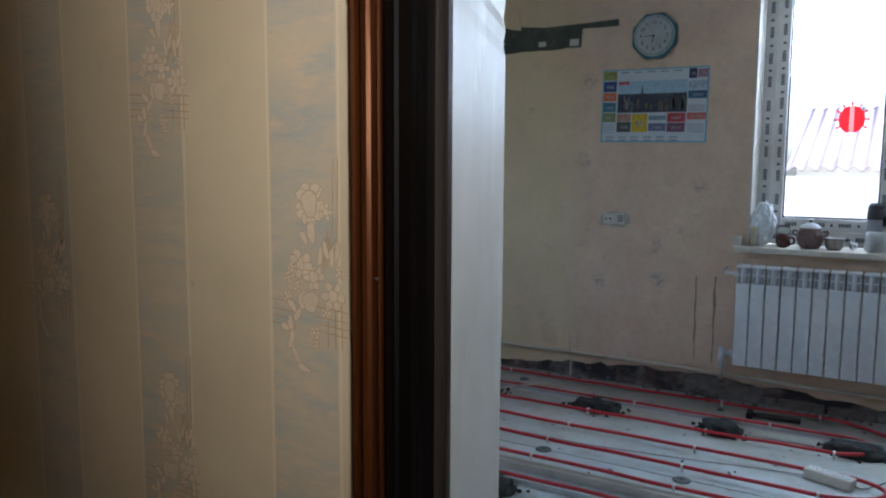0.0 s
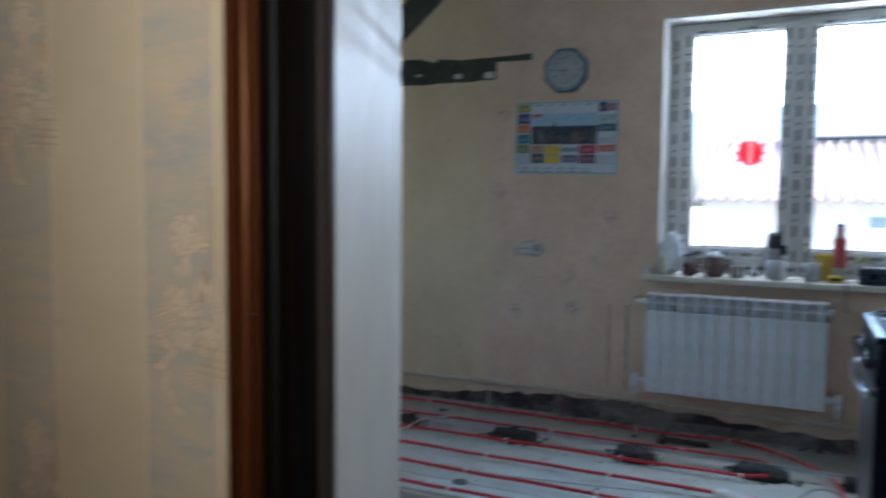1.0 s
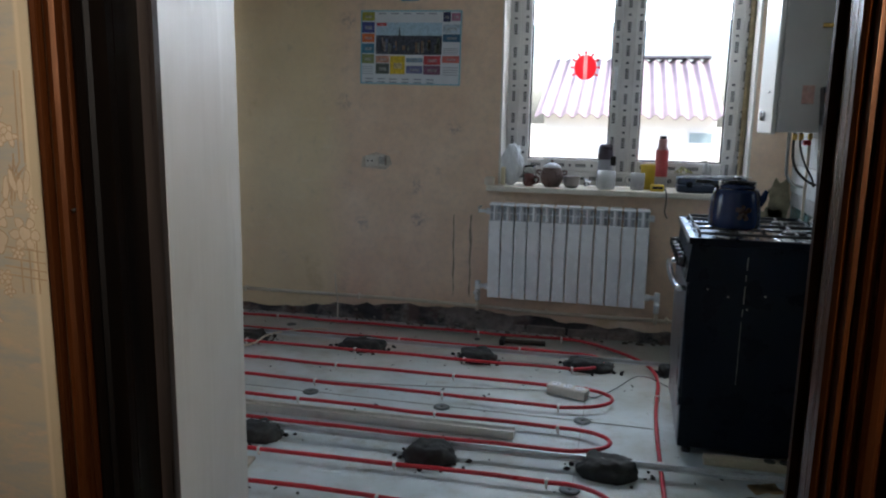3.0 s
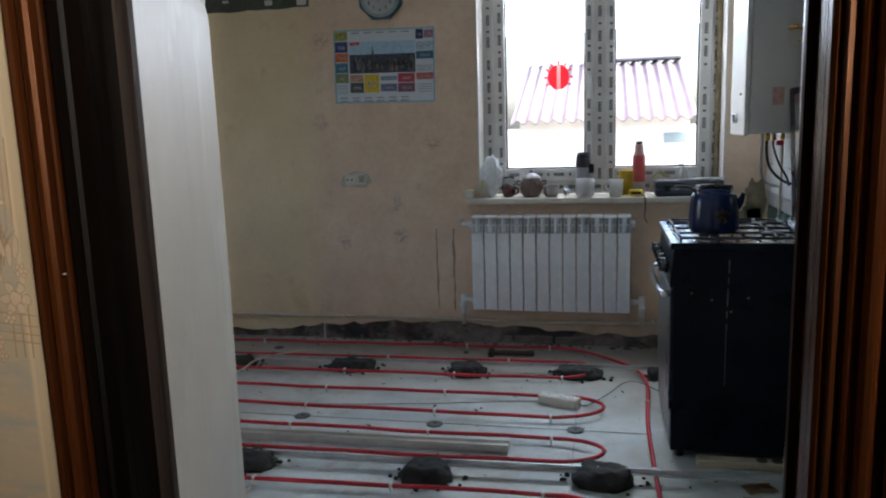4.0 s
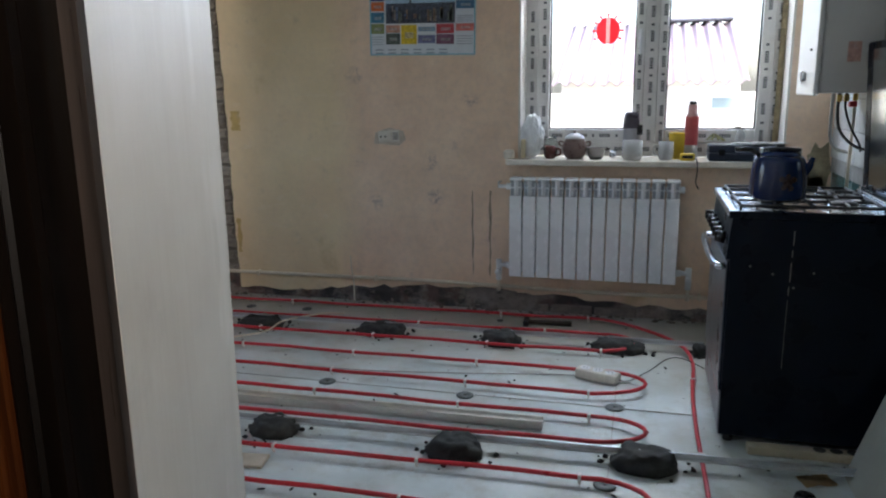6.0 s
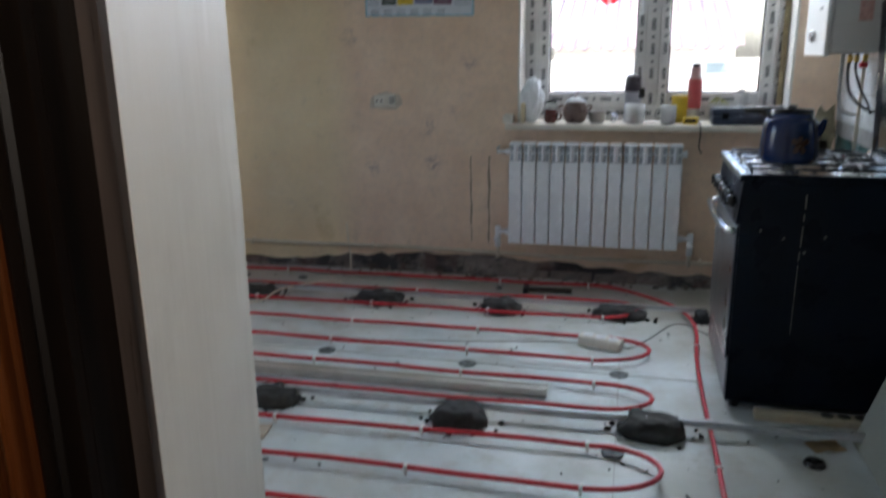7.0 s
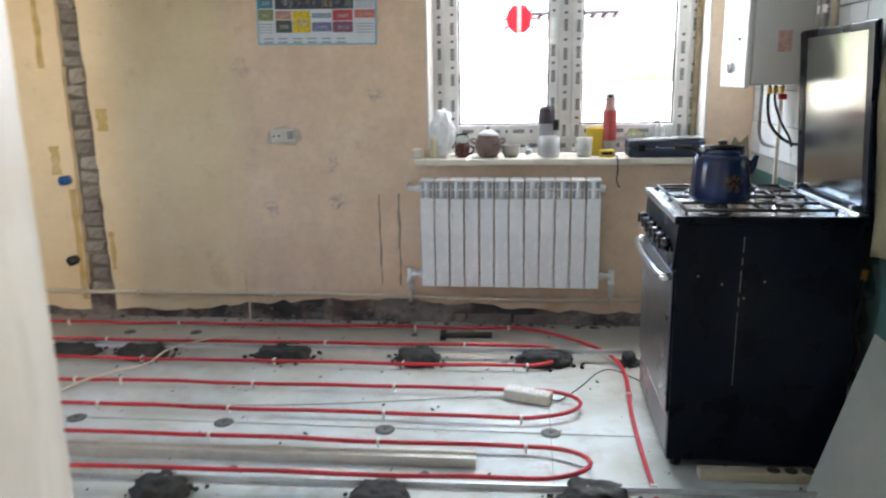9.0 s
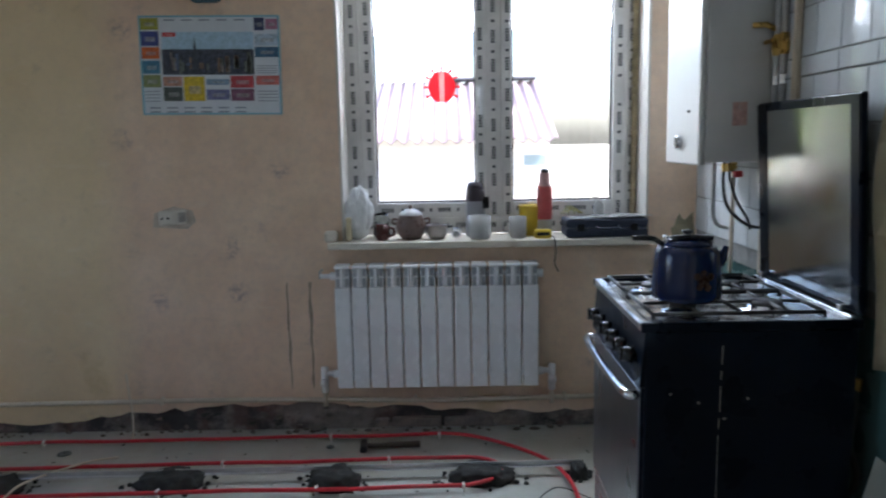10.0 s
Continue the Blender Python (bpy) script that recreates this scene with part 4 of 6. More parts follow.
for i in range(12):
    if i == 0:
        s0 = part("section", sec, M_RAD, radiator, "", False)
        g0 = part("grille", grille, M_RAD_SHADE, s0)
    else:
        s = new("section", s0.data)
        s.parent = radiator
        s.matrix_basis = Matrix.Translation((i * SW, 0, 0))
        g = new("grille", g0.data)
        g.parent = s
for z, y in ((RZ1 - 0.055, RYB - 0.03), (RZ0 + 0.055, RYB - 0.03)):
    for x0, x1 in ((-0.022, 0.0016), (RW - 0.0016, RW + 0.022)):
        part("plug", tube([(x0, y, z), (x1, y, z)], 0.019, 14), M_PVC, radiator)
# valves and feed pipes
def valve(name, x, s):
    v = thing(name, x, -0.058, 0.0, "white plastic radiator valve on cream pipe", "radiator valve")
    z0 = 0.158
    part("body", tube([(0, 0, RZ0 - 0.035), (0, 0, RZ0 + 0.085)], 0.017, 14), M_PVC, v, "", True)
    part("elbow", tube([(0, 0, RZ0 + 0.055), (-s * 0.048, 0.0, RZ0 + 0.055)], 0.014, 12), M_PVC, v, "", True)
    part("cap", tube([(0, -0.012, RZ0 + 0.02), (0, -0.045, RZ0 + 0.02)], 0.017, 14), M_PVC, v, "white valve cap", True)
    part("riser", tube([(0, 0, z0 - 0.02), (0, 0, RZ0 - 0.03)], 0.011, 12), M_CREAM_PIPE, v, "", True)
    return v


valve("radiator_valve", -0.068, -1)
valve("radiator_valve", RW + 0.062, 1)
tail = thing("radiator_valve", -0.05, -0.045, RZ1 - 0.055, "small white air valve at the radiator top", "radiator valve")
part("body", tube([(0.03, -0.015, 0), (-0.02, -0.015, 0)], 0.011, 12), M_PVC, tail, "", True)
part("bracket", tube([(-0.02, -0.015, -0.012), (-0.02, -0.015, 0.02), (-0.02, 0.045, 0.02)], 0.006, 8), M_STEEL, tail)
# long pipe along the wall over the floor
run = thing("heating_supply_pipe", 0, 0, 0, "cream plastic supply pipe along the wall foot", "pipe")
pp = [(-2.70, -0.022, 0.148), (-2.0, -0.020, 0.151), (-1.2, -0.022, 0.157), (-0.6, -0.026, 0.162), (-0.1, -0.030, 0.158), (0.4, -0.034, 0.150), (0.8, -0.034, 0.152), (1.2, -0.030, 0.156), (1.62, -0.028, 0.158)]
part("pipe", tube(smooth_path(pp, 6), 0.0115, 12), M_CREAM_PIPE, run, "", True)
for x, z in ((-1.65, 0.154), (-0.85, 0.160), (0.35, 0.151), (1.05, 0.155)):
    part("pipe_clip", box(x - 0.008, x + 0.008, -0.045, 0.0, z - 0.016, z + 0.016, 0.004), M_CREAM_PIPE, run)
# two shallow grooves that were cut for pipes
for x, top, w in ((-0.240, 0.72, 0.007), (-0.136, 0.73, 0.010)):
    pts = [(x + rnd.uniform(-0.004, 0.004) + (w if k == 0 else 0), 0.205 + i * 0.0465) for k in (0, 1) for i in (range(12) if k == 0 else range(11, -1, -1))]
    structure(put("wall_groove", prism(pts, -0.0025, 0.003), plain("grey_filled_groove", (0.29, 0.225, 0.165), 0.95, 0, 0.3, 30, 0.8, (0.40, 0.34, 0.27))), "narrow groove cut into the plaster", "wall")

# ---------------------------------------------------------------- wall things
calendar = thing("wall_calendar", -0.527, -0.003, 1.706, "printed paper wall calendar with town photograph and coloured panels", "calendar", "", 0)
calendar.matrix_basis = pose(-0.527, -0.003, 1.706, 0, 0.9, 0)
CW, CHH = 0.626, 0.432


def card(name, x0, x1, z0, z1, c, depth, parent, vary=0.1):
    n = plain(name + "_ink", c, 0.45, 0, vary, 60, 0.02)
    return part(name, box(x0, x1, -depth, -depth + 0.0006, z0, z1), n, parent)


part("sheet", box(-CW / 2, CW / 2, -0.0016, 0.002, -CHH / 2, CHH / 2), plain("white_calendar_paper", (0.62, 0.66, 0.70), 0.5, 0, 0.05, 20, 0.03), calendar)
B = (0.20, 0.45, 0.56)
for x0, x1, z0, z1 in ((-CW / 2, CW / 2, CHH / 2 - 0.008, CHH / 2), (-CW / 2, CW / 2, -CHH / 2, -CHH / 2 + 0.008), (-CW / 2, -CW / 2 + 0.009, -CHH / 2, CHH / 2), (CW / 2 - 0.009, CW / 2, -CHH / 2, CHH / 2)):
    card("border", x0, x1, z0, z1, B, 0.0024, calendar)
card("photo", -0.215, 0.195, 0.07, 0.145, (0.38, 0.55, 0.68), 0.0024, calendar, 0.2)
card("photo", -0.215, 0.195, -0.040, 0.07, (0.05, 0.06, 0.09), 0.0025, calendar, 0.9)
for k in range(26):
    x = rnd.uniform(-0.21, 0.175)
    card("photo_detail", x, x + rnd.uniform(0.006, 0.02), rnd.uniform(-0.038, 0.0), rnd.uniform(0.01, 0.06), rnd.choice([(0.10, 0.14, 0.24), (0.20, 0.13, 0.09), (0.14, 0.16, 0.14), (0.26, 0.22, 0.20), (0.03, 0.04, 0.07)]), 0.0032, calendar, 0.5)
part("photo_detail", prism([(-0.078, -0.02), (-0.056, -0.02), (-0.060, 0.07), (-0.067, 0.125), (-0.074, 0.07)], -0.0039, -0.0033), plain("tower_ink", (0.05, 0.06, 0.08), 0.5, 0, 0.3, 60, 0.02), calendar)
PANELS = [(-0.305, -0.225, 0.155, 0.205, (0.30, 0.30, 0.03)), (-0.305, -0.225, 0.085, 0.148, (0.03, 0.05, 0.22)), (-0.305, -0.225, 0.030, 0.080, (0.62, 0.14, 0.03)), (-0.305, -0.225, -0.035, 0.022, (0.05, 0.20, 0.32)), (-0.305, -0.225, -0.095, -0.04, (0.22, 0.26, 0.10)),
          (-0.215, -0.130, -0.090, -0.048, (0.50, 0.25, 0.18)), (-0.215, -0.130, -0.155, -0.094, (0.07, 0.09, 0.08)), (-0.124, -0.030, -0.155, -0.048, (0.66, 0.48, 0.02)), (-0.022, 0.080, -0.085, -0.060, (0.20, 0.30, 0.42)), (-0.022, 0.080, -0.150, -0.105, (0.16, 0.17, 0.33)), (0.086, 0.190, -0.098, -0.045, (0.46, 0.05, 0.06)), (0.086, 0.190, -0.155, -0.102, (0.20, 0.08, 0.14)),
          (0.200, 0.305, 0.085, 0.135, (0.42, 0.52, 0.62)), (0.200, 0.305, 0.035, 0.08, (0.04, 0.12, 0.22)), (0.200, 0.305, -0.085, -0.045, (0.60, 0.16, 0.14)), (0.200, 0.245, 0.150, 0.205, (0.02, 0.03, 0.10)), (0.25, 0.305, 0.155, 0.200, (0.42, 0.18, 0.28)), (-0.21, -0.15, 0.125, 0.143, (0.60, 0.03, 0.04))]
for x0, x1, z0, z1, c in PANELS:
    p = card("panel", x0, x1, z0, z1, c, 0.0033, calendar, 0.35)
    part("motif", box(x0 + (x1 - x0) * 0.25, x0 + (x1 - x0) * 0.8, -0.0040, -0.0035, z0 + (z1 - z0) * 0.3, z0 + (z1 - z0) * 0.62), plain("motif_ink", tuple(min(1, v * 0.5 + 0.2) for v in c), 0.5, 0, 0.6, 120, 0.02), p)
PRINT = plain("pale_grey_print", (0.26, 0.30, 0.36), 0.5)
for z, n in ((0.196, 5), (-0.185, 6), (-0.203, 6)):
    for k in range(n):
        x = -0.20 + k * (0.39 if z > 0 else 0.46) / n - (0.08 if z < 0 else 0)
        part("print_bar", box(x, x + 0.048, -0.0031, -0.0025, z - 0.0035, z + 0.0035), PRINT, calendar)
for j in range(4):
    part("print_bar", box(0.205, 0.297, -0.0031, -0.0025, -0.005 - 0.010 * j, -0.001 - 0.010 * j), PRINT, calendar)
    part("print_bar", box(-0.30, -0.232, -0.0031, -0.0025, -0.115 - 0.014 * j, -0.111 - 0.014 * j), PRINT, calendar)
    part("print_bar", box(0.205, 0.297, -0.0031, -0.0025, -0.115 - 0.014 * j, -0.111 - 0.014 * j), PRINT, calendar)

clock = thing("wall_clock", -0.527, -0.002, 2.103, "round octagonal wall clock with blue-green rim", "clock")
M_RIM = plain("blue_green_clock_rim", (0.06, 0.16, 0.21), 0.4, 0, 0.1, 30, 0.05)


def disc_y(bm, r, y0, y1, seg=40, cx=0.0, cz=0.0, turn=0.0):
    return prism([(cx + r * math.cos(2 * math.pi * i / seg + turn), cz + r * math.sin(2 * math.pi * i / seg + turn)) for i in range(seg)], y0, y1, bm)


rim = disc_y(bmesh.new(), 0.140, -0.030, 0.0, 8, 0, 0, math.pi / 8)
bmesh.ops.bevel(rim, geom=rim.edges[:], offset=0.006, segments=2, affect="EDGES")
part("rim", rim, M_RIM, clock)
part("ring", disc_y(bmesh.new(), 0.118, -0.0335, -0.0305), plain("pale_clock_ring", (0.55, 0.62, 0.62), 0.4), clock)
dots = bmesh.new()
for k in range(60):
    a = 2 * math.pi * k / 60
    disc_y(dots, 0.0036, -0.0352, -0.034, 8, 0.108 * math.cos(a), 0.108 * math.sin(a))
part("minute_dots", dots, M_RIM, clock)
part("dial", disc_y(bmesh.new(), 0.094, -0.0365, -0.0336), plain("white_clock_dial", (0.62, 0.65, 0.66), 0.4), clock)
for i in range(1, 13):
    cu = bpy.data.curves.new("numeral", "FONT")
    cu.body, cu.size, cu.extrude, cu.align_x, cu.align_y = str(i), 0.030, 0.0004, "CENTER", "CENTER"
    tmp = new("numeral", cu)
    me = bpy.data.meshes.new_from_object(tmp.evaluated_get(bpy.context.evaluated_depsgraph_get()))
    bpy.data.objects.remove(tmp)
    me.materials.append(M_KNOB)
    a = math.pi / 2 - 2 * math.pi * i / 12
    ob = new("numeral", me)
    ob.parent = clock
    ob.matrix_basis = pose(0.076 * math.cos(a), -0.0372, 0.076 * math.sin(a), 90, 0, 0)
for ang, ln, w in ((math.radians(182), 0.074, 0.003), (math.radians(258), 0.046, 0.004)):
    h = prism([(-w * math.sin(ang), w * math.cos(ang)), (-0.012 * math.cos(ang), -0.012 * math.sin(ang)), (w * math.sin(ang), -w * math.cos(ang)), (ln * math.cos(ang), ln * math.sin(ang))], -0.0395, -0.0382)
    part("clock_hand", h, M_KNOB, clock)
part("glass", disc_y(bmesh.new(), 0.112, -0.043, -0.0405), M_GLASS, clock).visible_shadow = False

socket = thing("wall_socket", -0.742, -0.001, 1.029, "old double wall socket hanging skew in the plaster", "socket")
socket.matrix_basis = pose(-0.742, -0.001, 1.029, 0, -3, 0)
part("plate", box(-0.066, 0.066, -0.014, 0.0, -0.034, 0.034, 0.006, 3), M_SOCKET, socket)
part("faceplate", box(-0.060, 0.020, -0.022, -0.0145, -0.028, 0.028, 0.005, 2), M_SOCKET, socket)
for cx in (-0.046, -0.018):
    part("hole", disc_y(bmesh.new(), 0.006, -0.0235, -0.0222, 14, cx), M_DARK, socket)
part("bare_box", box(0.026, 0.060, -0.0165, -0.0145, -0.022, 0.022, 0.002), plain("grey_socket_insert", (0.34, 0.32, 0.29), 0.6, 0, 0.3, 40, 0.2), socket)
put("wall_mark", prism([(-0.84, 0.985), (-0.68, 0.975), (-0.64, 1.01), (-0.655, 1.06), (-0.74, 1.08), (-0.83, 1.05)], -0.0015, 0.003), plain("grey_plaster_ring", (0.53, 0.45, 0.365), 0.95, 0, 0.25, 20, 0.6), wall_north)

for x, z, c, lab in ((-2.005, 0.793, (0.02, 0.10, 0.30), "blue round pipe cap beside the wall chase"), (-2.018, 0.335, (0.012, 0.016, 0.022), "black round pipe cap beside the wall chase")):
    cap = thing("pipe_cap", x, 0.0, z, lab, "pipe cap")
    part("cap", tube([(0, 0.002, 0), (0, -0.050, 0)], 0.027, 18), plain("pipe_cap_plastic", c, 0.35), cap, "", True)
    part("ridge", tube([(0, -0.050, 0), (0, -0.058, 0)], 0.018, 18), plain("pipe_cap_plastic", c, 0.35), cap, "", True)
for x0, z0, x1, z1 in ((-2.005, 0.10, -1.968, 0.74), (-1.798, 0.28, -1.772, 0.50), (-2.09, 0.82, -2.035, 0.98), (-2.09, 1.40, -2.05, 2.03), (-1.79, 1.06, -1.73, 1.18)):
    pts = [(x0 + rnd.uniform(-0.006, 0.006), z0 + (z1 - z0) * i / 9) for i in range(10)] + [(x1 + rnd.uniform(-0.008, 0.008), z0 + (z1 - z0) * i / 9) for i in range(9, -1, -1)]
    pts = pts[::-1]
    put("yellow_stain", prism(pts, -0.0012, 0.003), plain("yellow_stained_plaster", (0.55, 0.38, 0.15), 0.9, 0, 0.25, 14, 0.4, (0.60, 0.52, 0.38)), wall_north)

# mould and smoke stains on the wall behind the cooker
M_MOULD = plain("dark_green_mould_stain", (0.30, 0.26, 0.17), 0.95, 0, 0.5, 14, 0.5, (0.085, 0.09, 0.06))
for cx_, cz_, rx_, rz_ in ((1.595, 0.86, 0.055, 0.14), (1.555, 0.77, 0.065, 0.07), (1.50, 0.74, 0.045, 0.04), (1.60, 0.62, 0.04, 0.07)):
    pts = []
    for i in range(26):
        a = -2 * math.pi * i / 26
        k = 1 + 0.45 * noise.noise((math.cos(a) * 2.2 + cx_ * 9, math.sin(a) * 2.2, cz_)) + 0.16 * rnd.uniform(-1, 1)
        pts.append((cx_ + rx_ * k * math.cos(a), cz_ + rz_ * k * math.sin(a)))
    put("mould_stain", prism(pts[::-1], -0.0013, 0.003), M_MOULD, wall_north, "dark green mould stain")

# ---------------------------------------------------------------- floor heating pipe
heating = thing("floor_heating_pipe", 0, 0, 0, "red plastic heating pipe laid in loops on the floor", "pipe")
PR = 0.0085


def on_floor(x, y, h):
    return (x, y, ground_z(x, y) + h)


def run_points(x0, y0, x1, y1, h, n=14):
    return [on_floor(x0 + (x1 - x0) * i / n, y0 + (y1 - y0) * i / n + 0.004 * math.sin(i * 1.3 + y0 * 7), h + 0.002 * math.sin(i * 2.1)) for i in range(n + 1)]


def loop(xa, ya, xb, yb, xc, yc, xd, yd, xt, h=0.026):
    """Out along one run, round a bend whose tip is at xt, and back along the next."""
    out, back = run_points(xa, ya, xb, yb, h), run_points(xc, yc, xd, yd, h)
    ym, r = (yb + yc) / 2, abs(yb - yc) / 2
    bend = []
    for k in range(1, 12):
        a = math.pi / 2 - math.pi * k / 12
        bend.append(on_floor(xb + (xt - xb) * math.cos(a), ym + r * math.sin(a), h + 0.008 * math.cos(a)))
    part("pipe_loop", tube(out + bend + back, PR, 10), M_RED, heating, "", True)


loop(-2.6, -0.480, 0.54, -0.398, 0.58, -0.660, -2.6, -0.728, 0.72, 0.026)
loop(-2.5, -0.982, 0.54, -0.926, 0.56, -1.193, -2.5, -1.206, 0.775)
loop(-2.4, -1.446, 0.57, -1.424, 0.57, -1.645, -2.4, -1.722, 0.778)
loop(-2.3, -2.018, 0.58, -1.907, 0.57, -2.171, -2.3, -2.206, 0.796)
loop(-2.2, -2.456, 0.59, -2.393, 0.60, -2.648, -2.2, -2.684, 0.808)
first = run_points(-2.6, -0.20, 0.48, -0.142, 0.026, 16) + [on_floor(x, y, h) for x, y, h in ((0.60, -0.165, 0.026), (0.72, -0.24, 0.026), (0.84, -0.345, 0.026), (0.93, -0.46, 0.026), (0.975, -0.60, 0.026), (0.988, -0.767, 0.026), (0.976, -0.96, 0.026), (0.965, -1.16, 0.026), (0.963, -1.40, 0.024), (0.966, -1.62, 0.020), (0.970, -1.89, 0.026), (0.969, -2.26, 0.026), (0.964, -2.525, 0.026), (0.962, -2.9, 0.026), (0.962, -3.25, 0.026))]
part("pipe_loop", tube(smooth_path(first, 4), PR, 10), M_RED, heating, "", True)
clip_bm = box(-0.0055, 0.0055, -0.0125, 0.0125, -0.018, 0.0105, 0.002, 1)
box(-0.004, 0.004, -0.003, 0.003, -0.034, -0.018, 0.0, 1, clip_bm)
CLIPS = [(-1.98, -0.189), (-1.343, -0.177), (-0.035, -0.152), (0.46, -0.142), (-1.281, -0.694), (-0.629, -0.678), (-0.012, -0.668), (0.561, -0.660), (-1.6, -0.454), (-0.45, -0.424), (0.25, -0.405), (-1.235, -0.959), (-0.629, -0.948), (-0.005, -0.936), (-1.45, -0.963), (-1.2, -1.200), (-0.639, -1.197), (0.0, -1.195), (0.54, -1.193),
         (-0.617, -1.433), (0.026, -1.428), (0.56, -1.424), (-0.542, -1.950), (0.001, -1.930), (0.565, -1.908), (0.019, -2.178), (0.562, -2.171), (0.041, -2.406), (0.583, -2.393), (0.046, -2.655), (0.59, -2.648), (0.977, -0.95), (0.967, -1.66), (0.970, -1.97), (0.968, -2.34)]
clip0 = None
for x, y in CLIPS:
    if clip0 is None:
        clip0 = part("pipe_clip", clip_bm, M_CLIP, heating, "white plastic clip")
        ob = clip0
    else:
        ob = new("pipe_clip", clip0.data)
        ob.parent = heating
        ob["label"] = "white plastic clip"
    ob.matrix_basis = Matrix.Translation(on_floor(x, y, 0.026)) @ pose(0, 0, 0, 0, 0, 90 if x > 0.9 else rnd.uniform(-6, 6))

# dowel caps that hold the underlay down
for x, y in ((-0.625, -1.281), (0.022, -1.288), (0.652, -1.266), (-1.24, -1.29), (0.031, -2.525), (0.652, -2.514), (0.647, -1.902), (-1.58, -0.268), (-1.215, -0.248), (-0.03, -0.215), (-0.55, -2.55), (0.22, -1.60), (-0.45, -1.62)):
    r = 0.038 if y < -0.9 else 0.030
    if (x, y) in ((0.22, -1.60), (-0.45, -1.62), (-0.03, -0.215)):
        r = 0.018
    cap = thing("dowel_cap", x, y, ground_z(x, y) + 0.001, "flat grey round dowel cap pressed into the underlay", "dowel cap", "dowel caps")
    part("plate", lathe([(0.0, 0.003), (r * 0.25, 0.0025), (r * 0.30, 0.0045), (r * 0.9, 0.0050), (r, 0.003), (r, 0.0)], 22), M_PUCK, cap, "", True)
    part("pin", lathe([(0.0, 0.006), (r * 0.14, 0.0055), (r * 0.16, 0.0035)], 10), M_DARK, cap)


def mound(x, y, rx, ry, h, seed, rz=0.0, name="cement_mound"):
    ob = thing(name, x, y, ground_z(x, y) - 0.002, "lump of dark damp cement under a screed rail", "cement", "cement mounds", rz)
    bm = bmesh.new()
    bmesh.ops.create_icosphere(bm, subdivisions=4, radius=1.0)
    for v in bm.verts:
        p = v.co.copy()
        if p.z < 0:
            v.co = Vector((p.x * rx, p.y * ry, 0.0))
            continue
        k = 1 + 0.20 * noise.noise(p * 2.1 + Vector((seed, 0, 0))) + 0.12 * noise.noise(p * 5.0 + Vector((0, seed, 0))) + 0.05 * noise.noise(p * 13.0 + Vector((seed, seed, 0)))
        sq = (abs(p.x) ** 3 + abs(p.y) ** 3) ** (1 / 3) or 1.0
        flat = math.hypot(p.x, p.y) / sq
        v.co = Vector((p.x * rx * k * (0.55 + 0.45 * flat), p.y * ry * k * (0.55 + 0.45 * flat), min(1.0, p.z * 1.35) ** 0.8 * h * k))
    part("lump", bm, M_CEMENT, ob, "", True)
    crumbs = bmesh.new()
    r = random.Random(seed)
    for _ in range(18):
        a, d = r.uniform(0, 6.28), r.uniform(1.02, 1.55)
        s = r.uniform(0.004, 0.011)
        c = bmesh.new()
        bmesh.ops.create_icosphere(c, subdivisions=1, radius=s)
        for v in c.verts:
            v.co = Vector((v.co.x * r.uniform(0.8, 1.6) + math.cos(a) * rx * d, v.co.y + math.sin(a) * ry * d, max(0.0, v.co.z + s * 0.5) + 0.002))
        join(crumbs, c)
    tagged(part("spilt_cement", crumbs, M_CEMENT, ob), kind="stuff")
    return ob


for i, (x, y, rx, ry, h) in enumerate(((-1.70, -0.575, 0.13, 0.080, 0.052), (-1.325, -0.60, 0.125, 0.080, 0.055), (-0.62, -0.575, 0.13, 0.080, 0.058), (0.045, -0.58, 0.105, 0.080, 0.060), (0.635, -0.55, 0.130, 0.078, 0.055), (-0.622, -1.792, 0.095, 0.075, 0.060), (0.106, -1.802, 0.100, 0.075, 0.064), (0.772, -1.738, 0.110, 0.075, 0.062), (0.06, -2.83, 0.13, 0.08, 0.062), (-0.19, -2.84, 0.06, 0.05, 0.055), (1.03, -0.53, 0.035, 0.045, 0.055))):
    mound(x, y, rx, ry, h, 11 + i * 3)


def rail(x0, y0, x1, y1, h):
    """A galvanised T-shaped screed rail between two places, its upper edge h over the floor."""
    ob = thing("screed_rail", 0, 0, 0, "thin galvanised steel screed rail set on cement lumps", "screed rail", "screed rails")
    a, b = Vector(on_floor(x0, y0, 0)), Vector(on_floor(x1, y1, 0))
    a.z = b.z = max(a.z, b.z)
    d = (b - a).normalized()
    s = Vector((-d.y, d.x, 0))
    bm = bmesh.new()
    sec = [(-0.014, -0.022), (0.014, -0.022), (0.014, -0.020), (0.003, -0.018), (0.003, 0.0), (-0.003, 0.0), (-0.003, -0.018), (-0.014, -0.020)]
    za, zb = ground_z(x0, y0) + h, ground_z(x1, y1) + h
    ra = [bm.verts.new(Vector((x0, y0, za)) + s * u + Vector((0, 0, w))) for u, w in sec]
    rb = [bm.verts.new(Vector((x1, y1, zb)) + s * u + Vector((0, 0, w))) for u, w in sec]
    for i in range(8):
        bm.faces.new((ra[i], ra[(i + 1) % 8], rb[(i + 1) % 8], rb[i]))
    bm.faces.new(ra[::-1])
    bm.faces.new(rb)
    bmesh.ops.recalc_face_normals(bm, faces=bm.faces[:])
    part("web", bm, M_ZINC, ob)
    return ob


rail(-2.6, -0.595, 1.045, -0.508, 0.058)
rail(-2.2, -1.825, 1.50, -1.690, 0.054)
rail(-1.2, -2.80, 0.70, -2.757, 0.054)

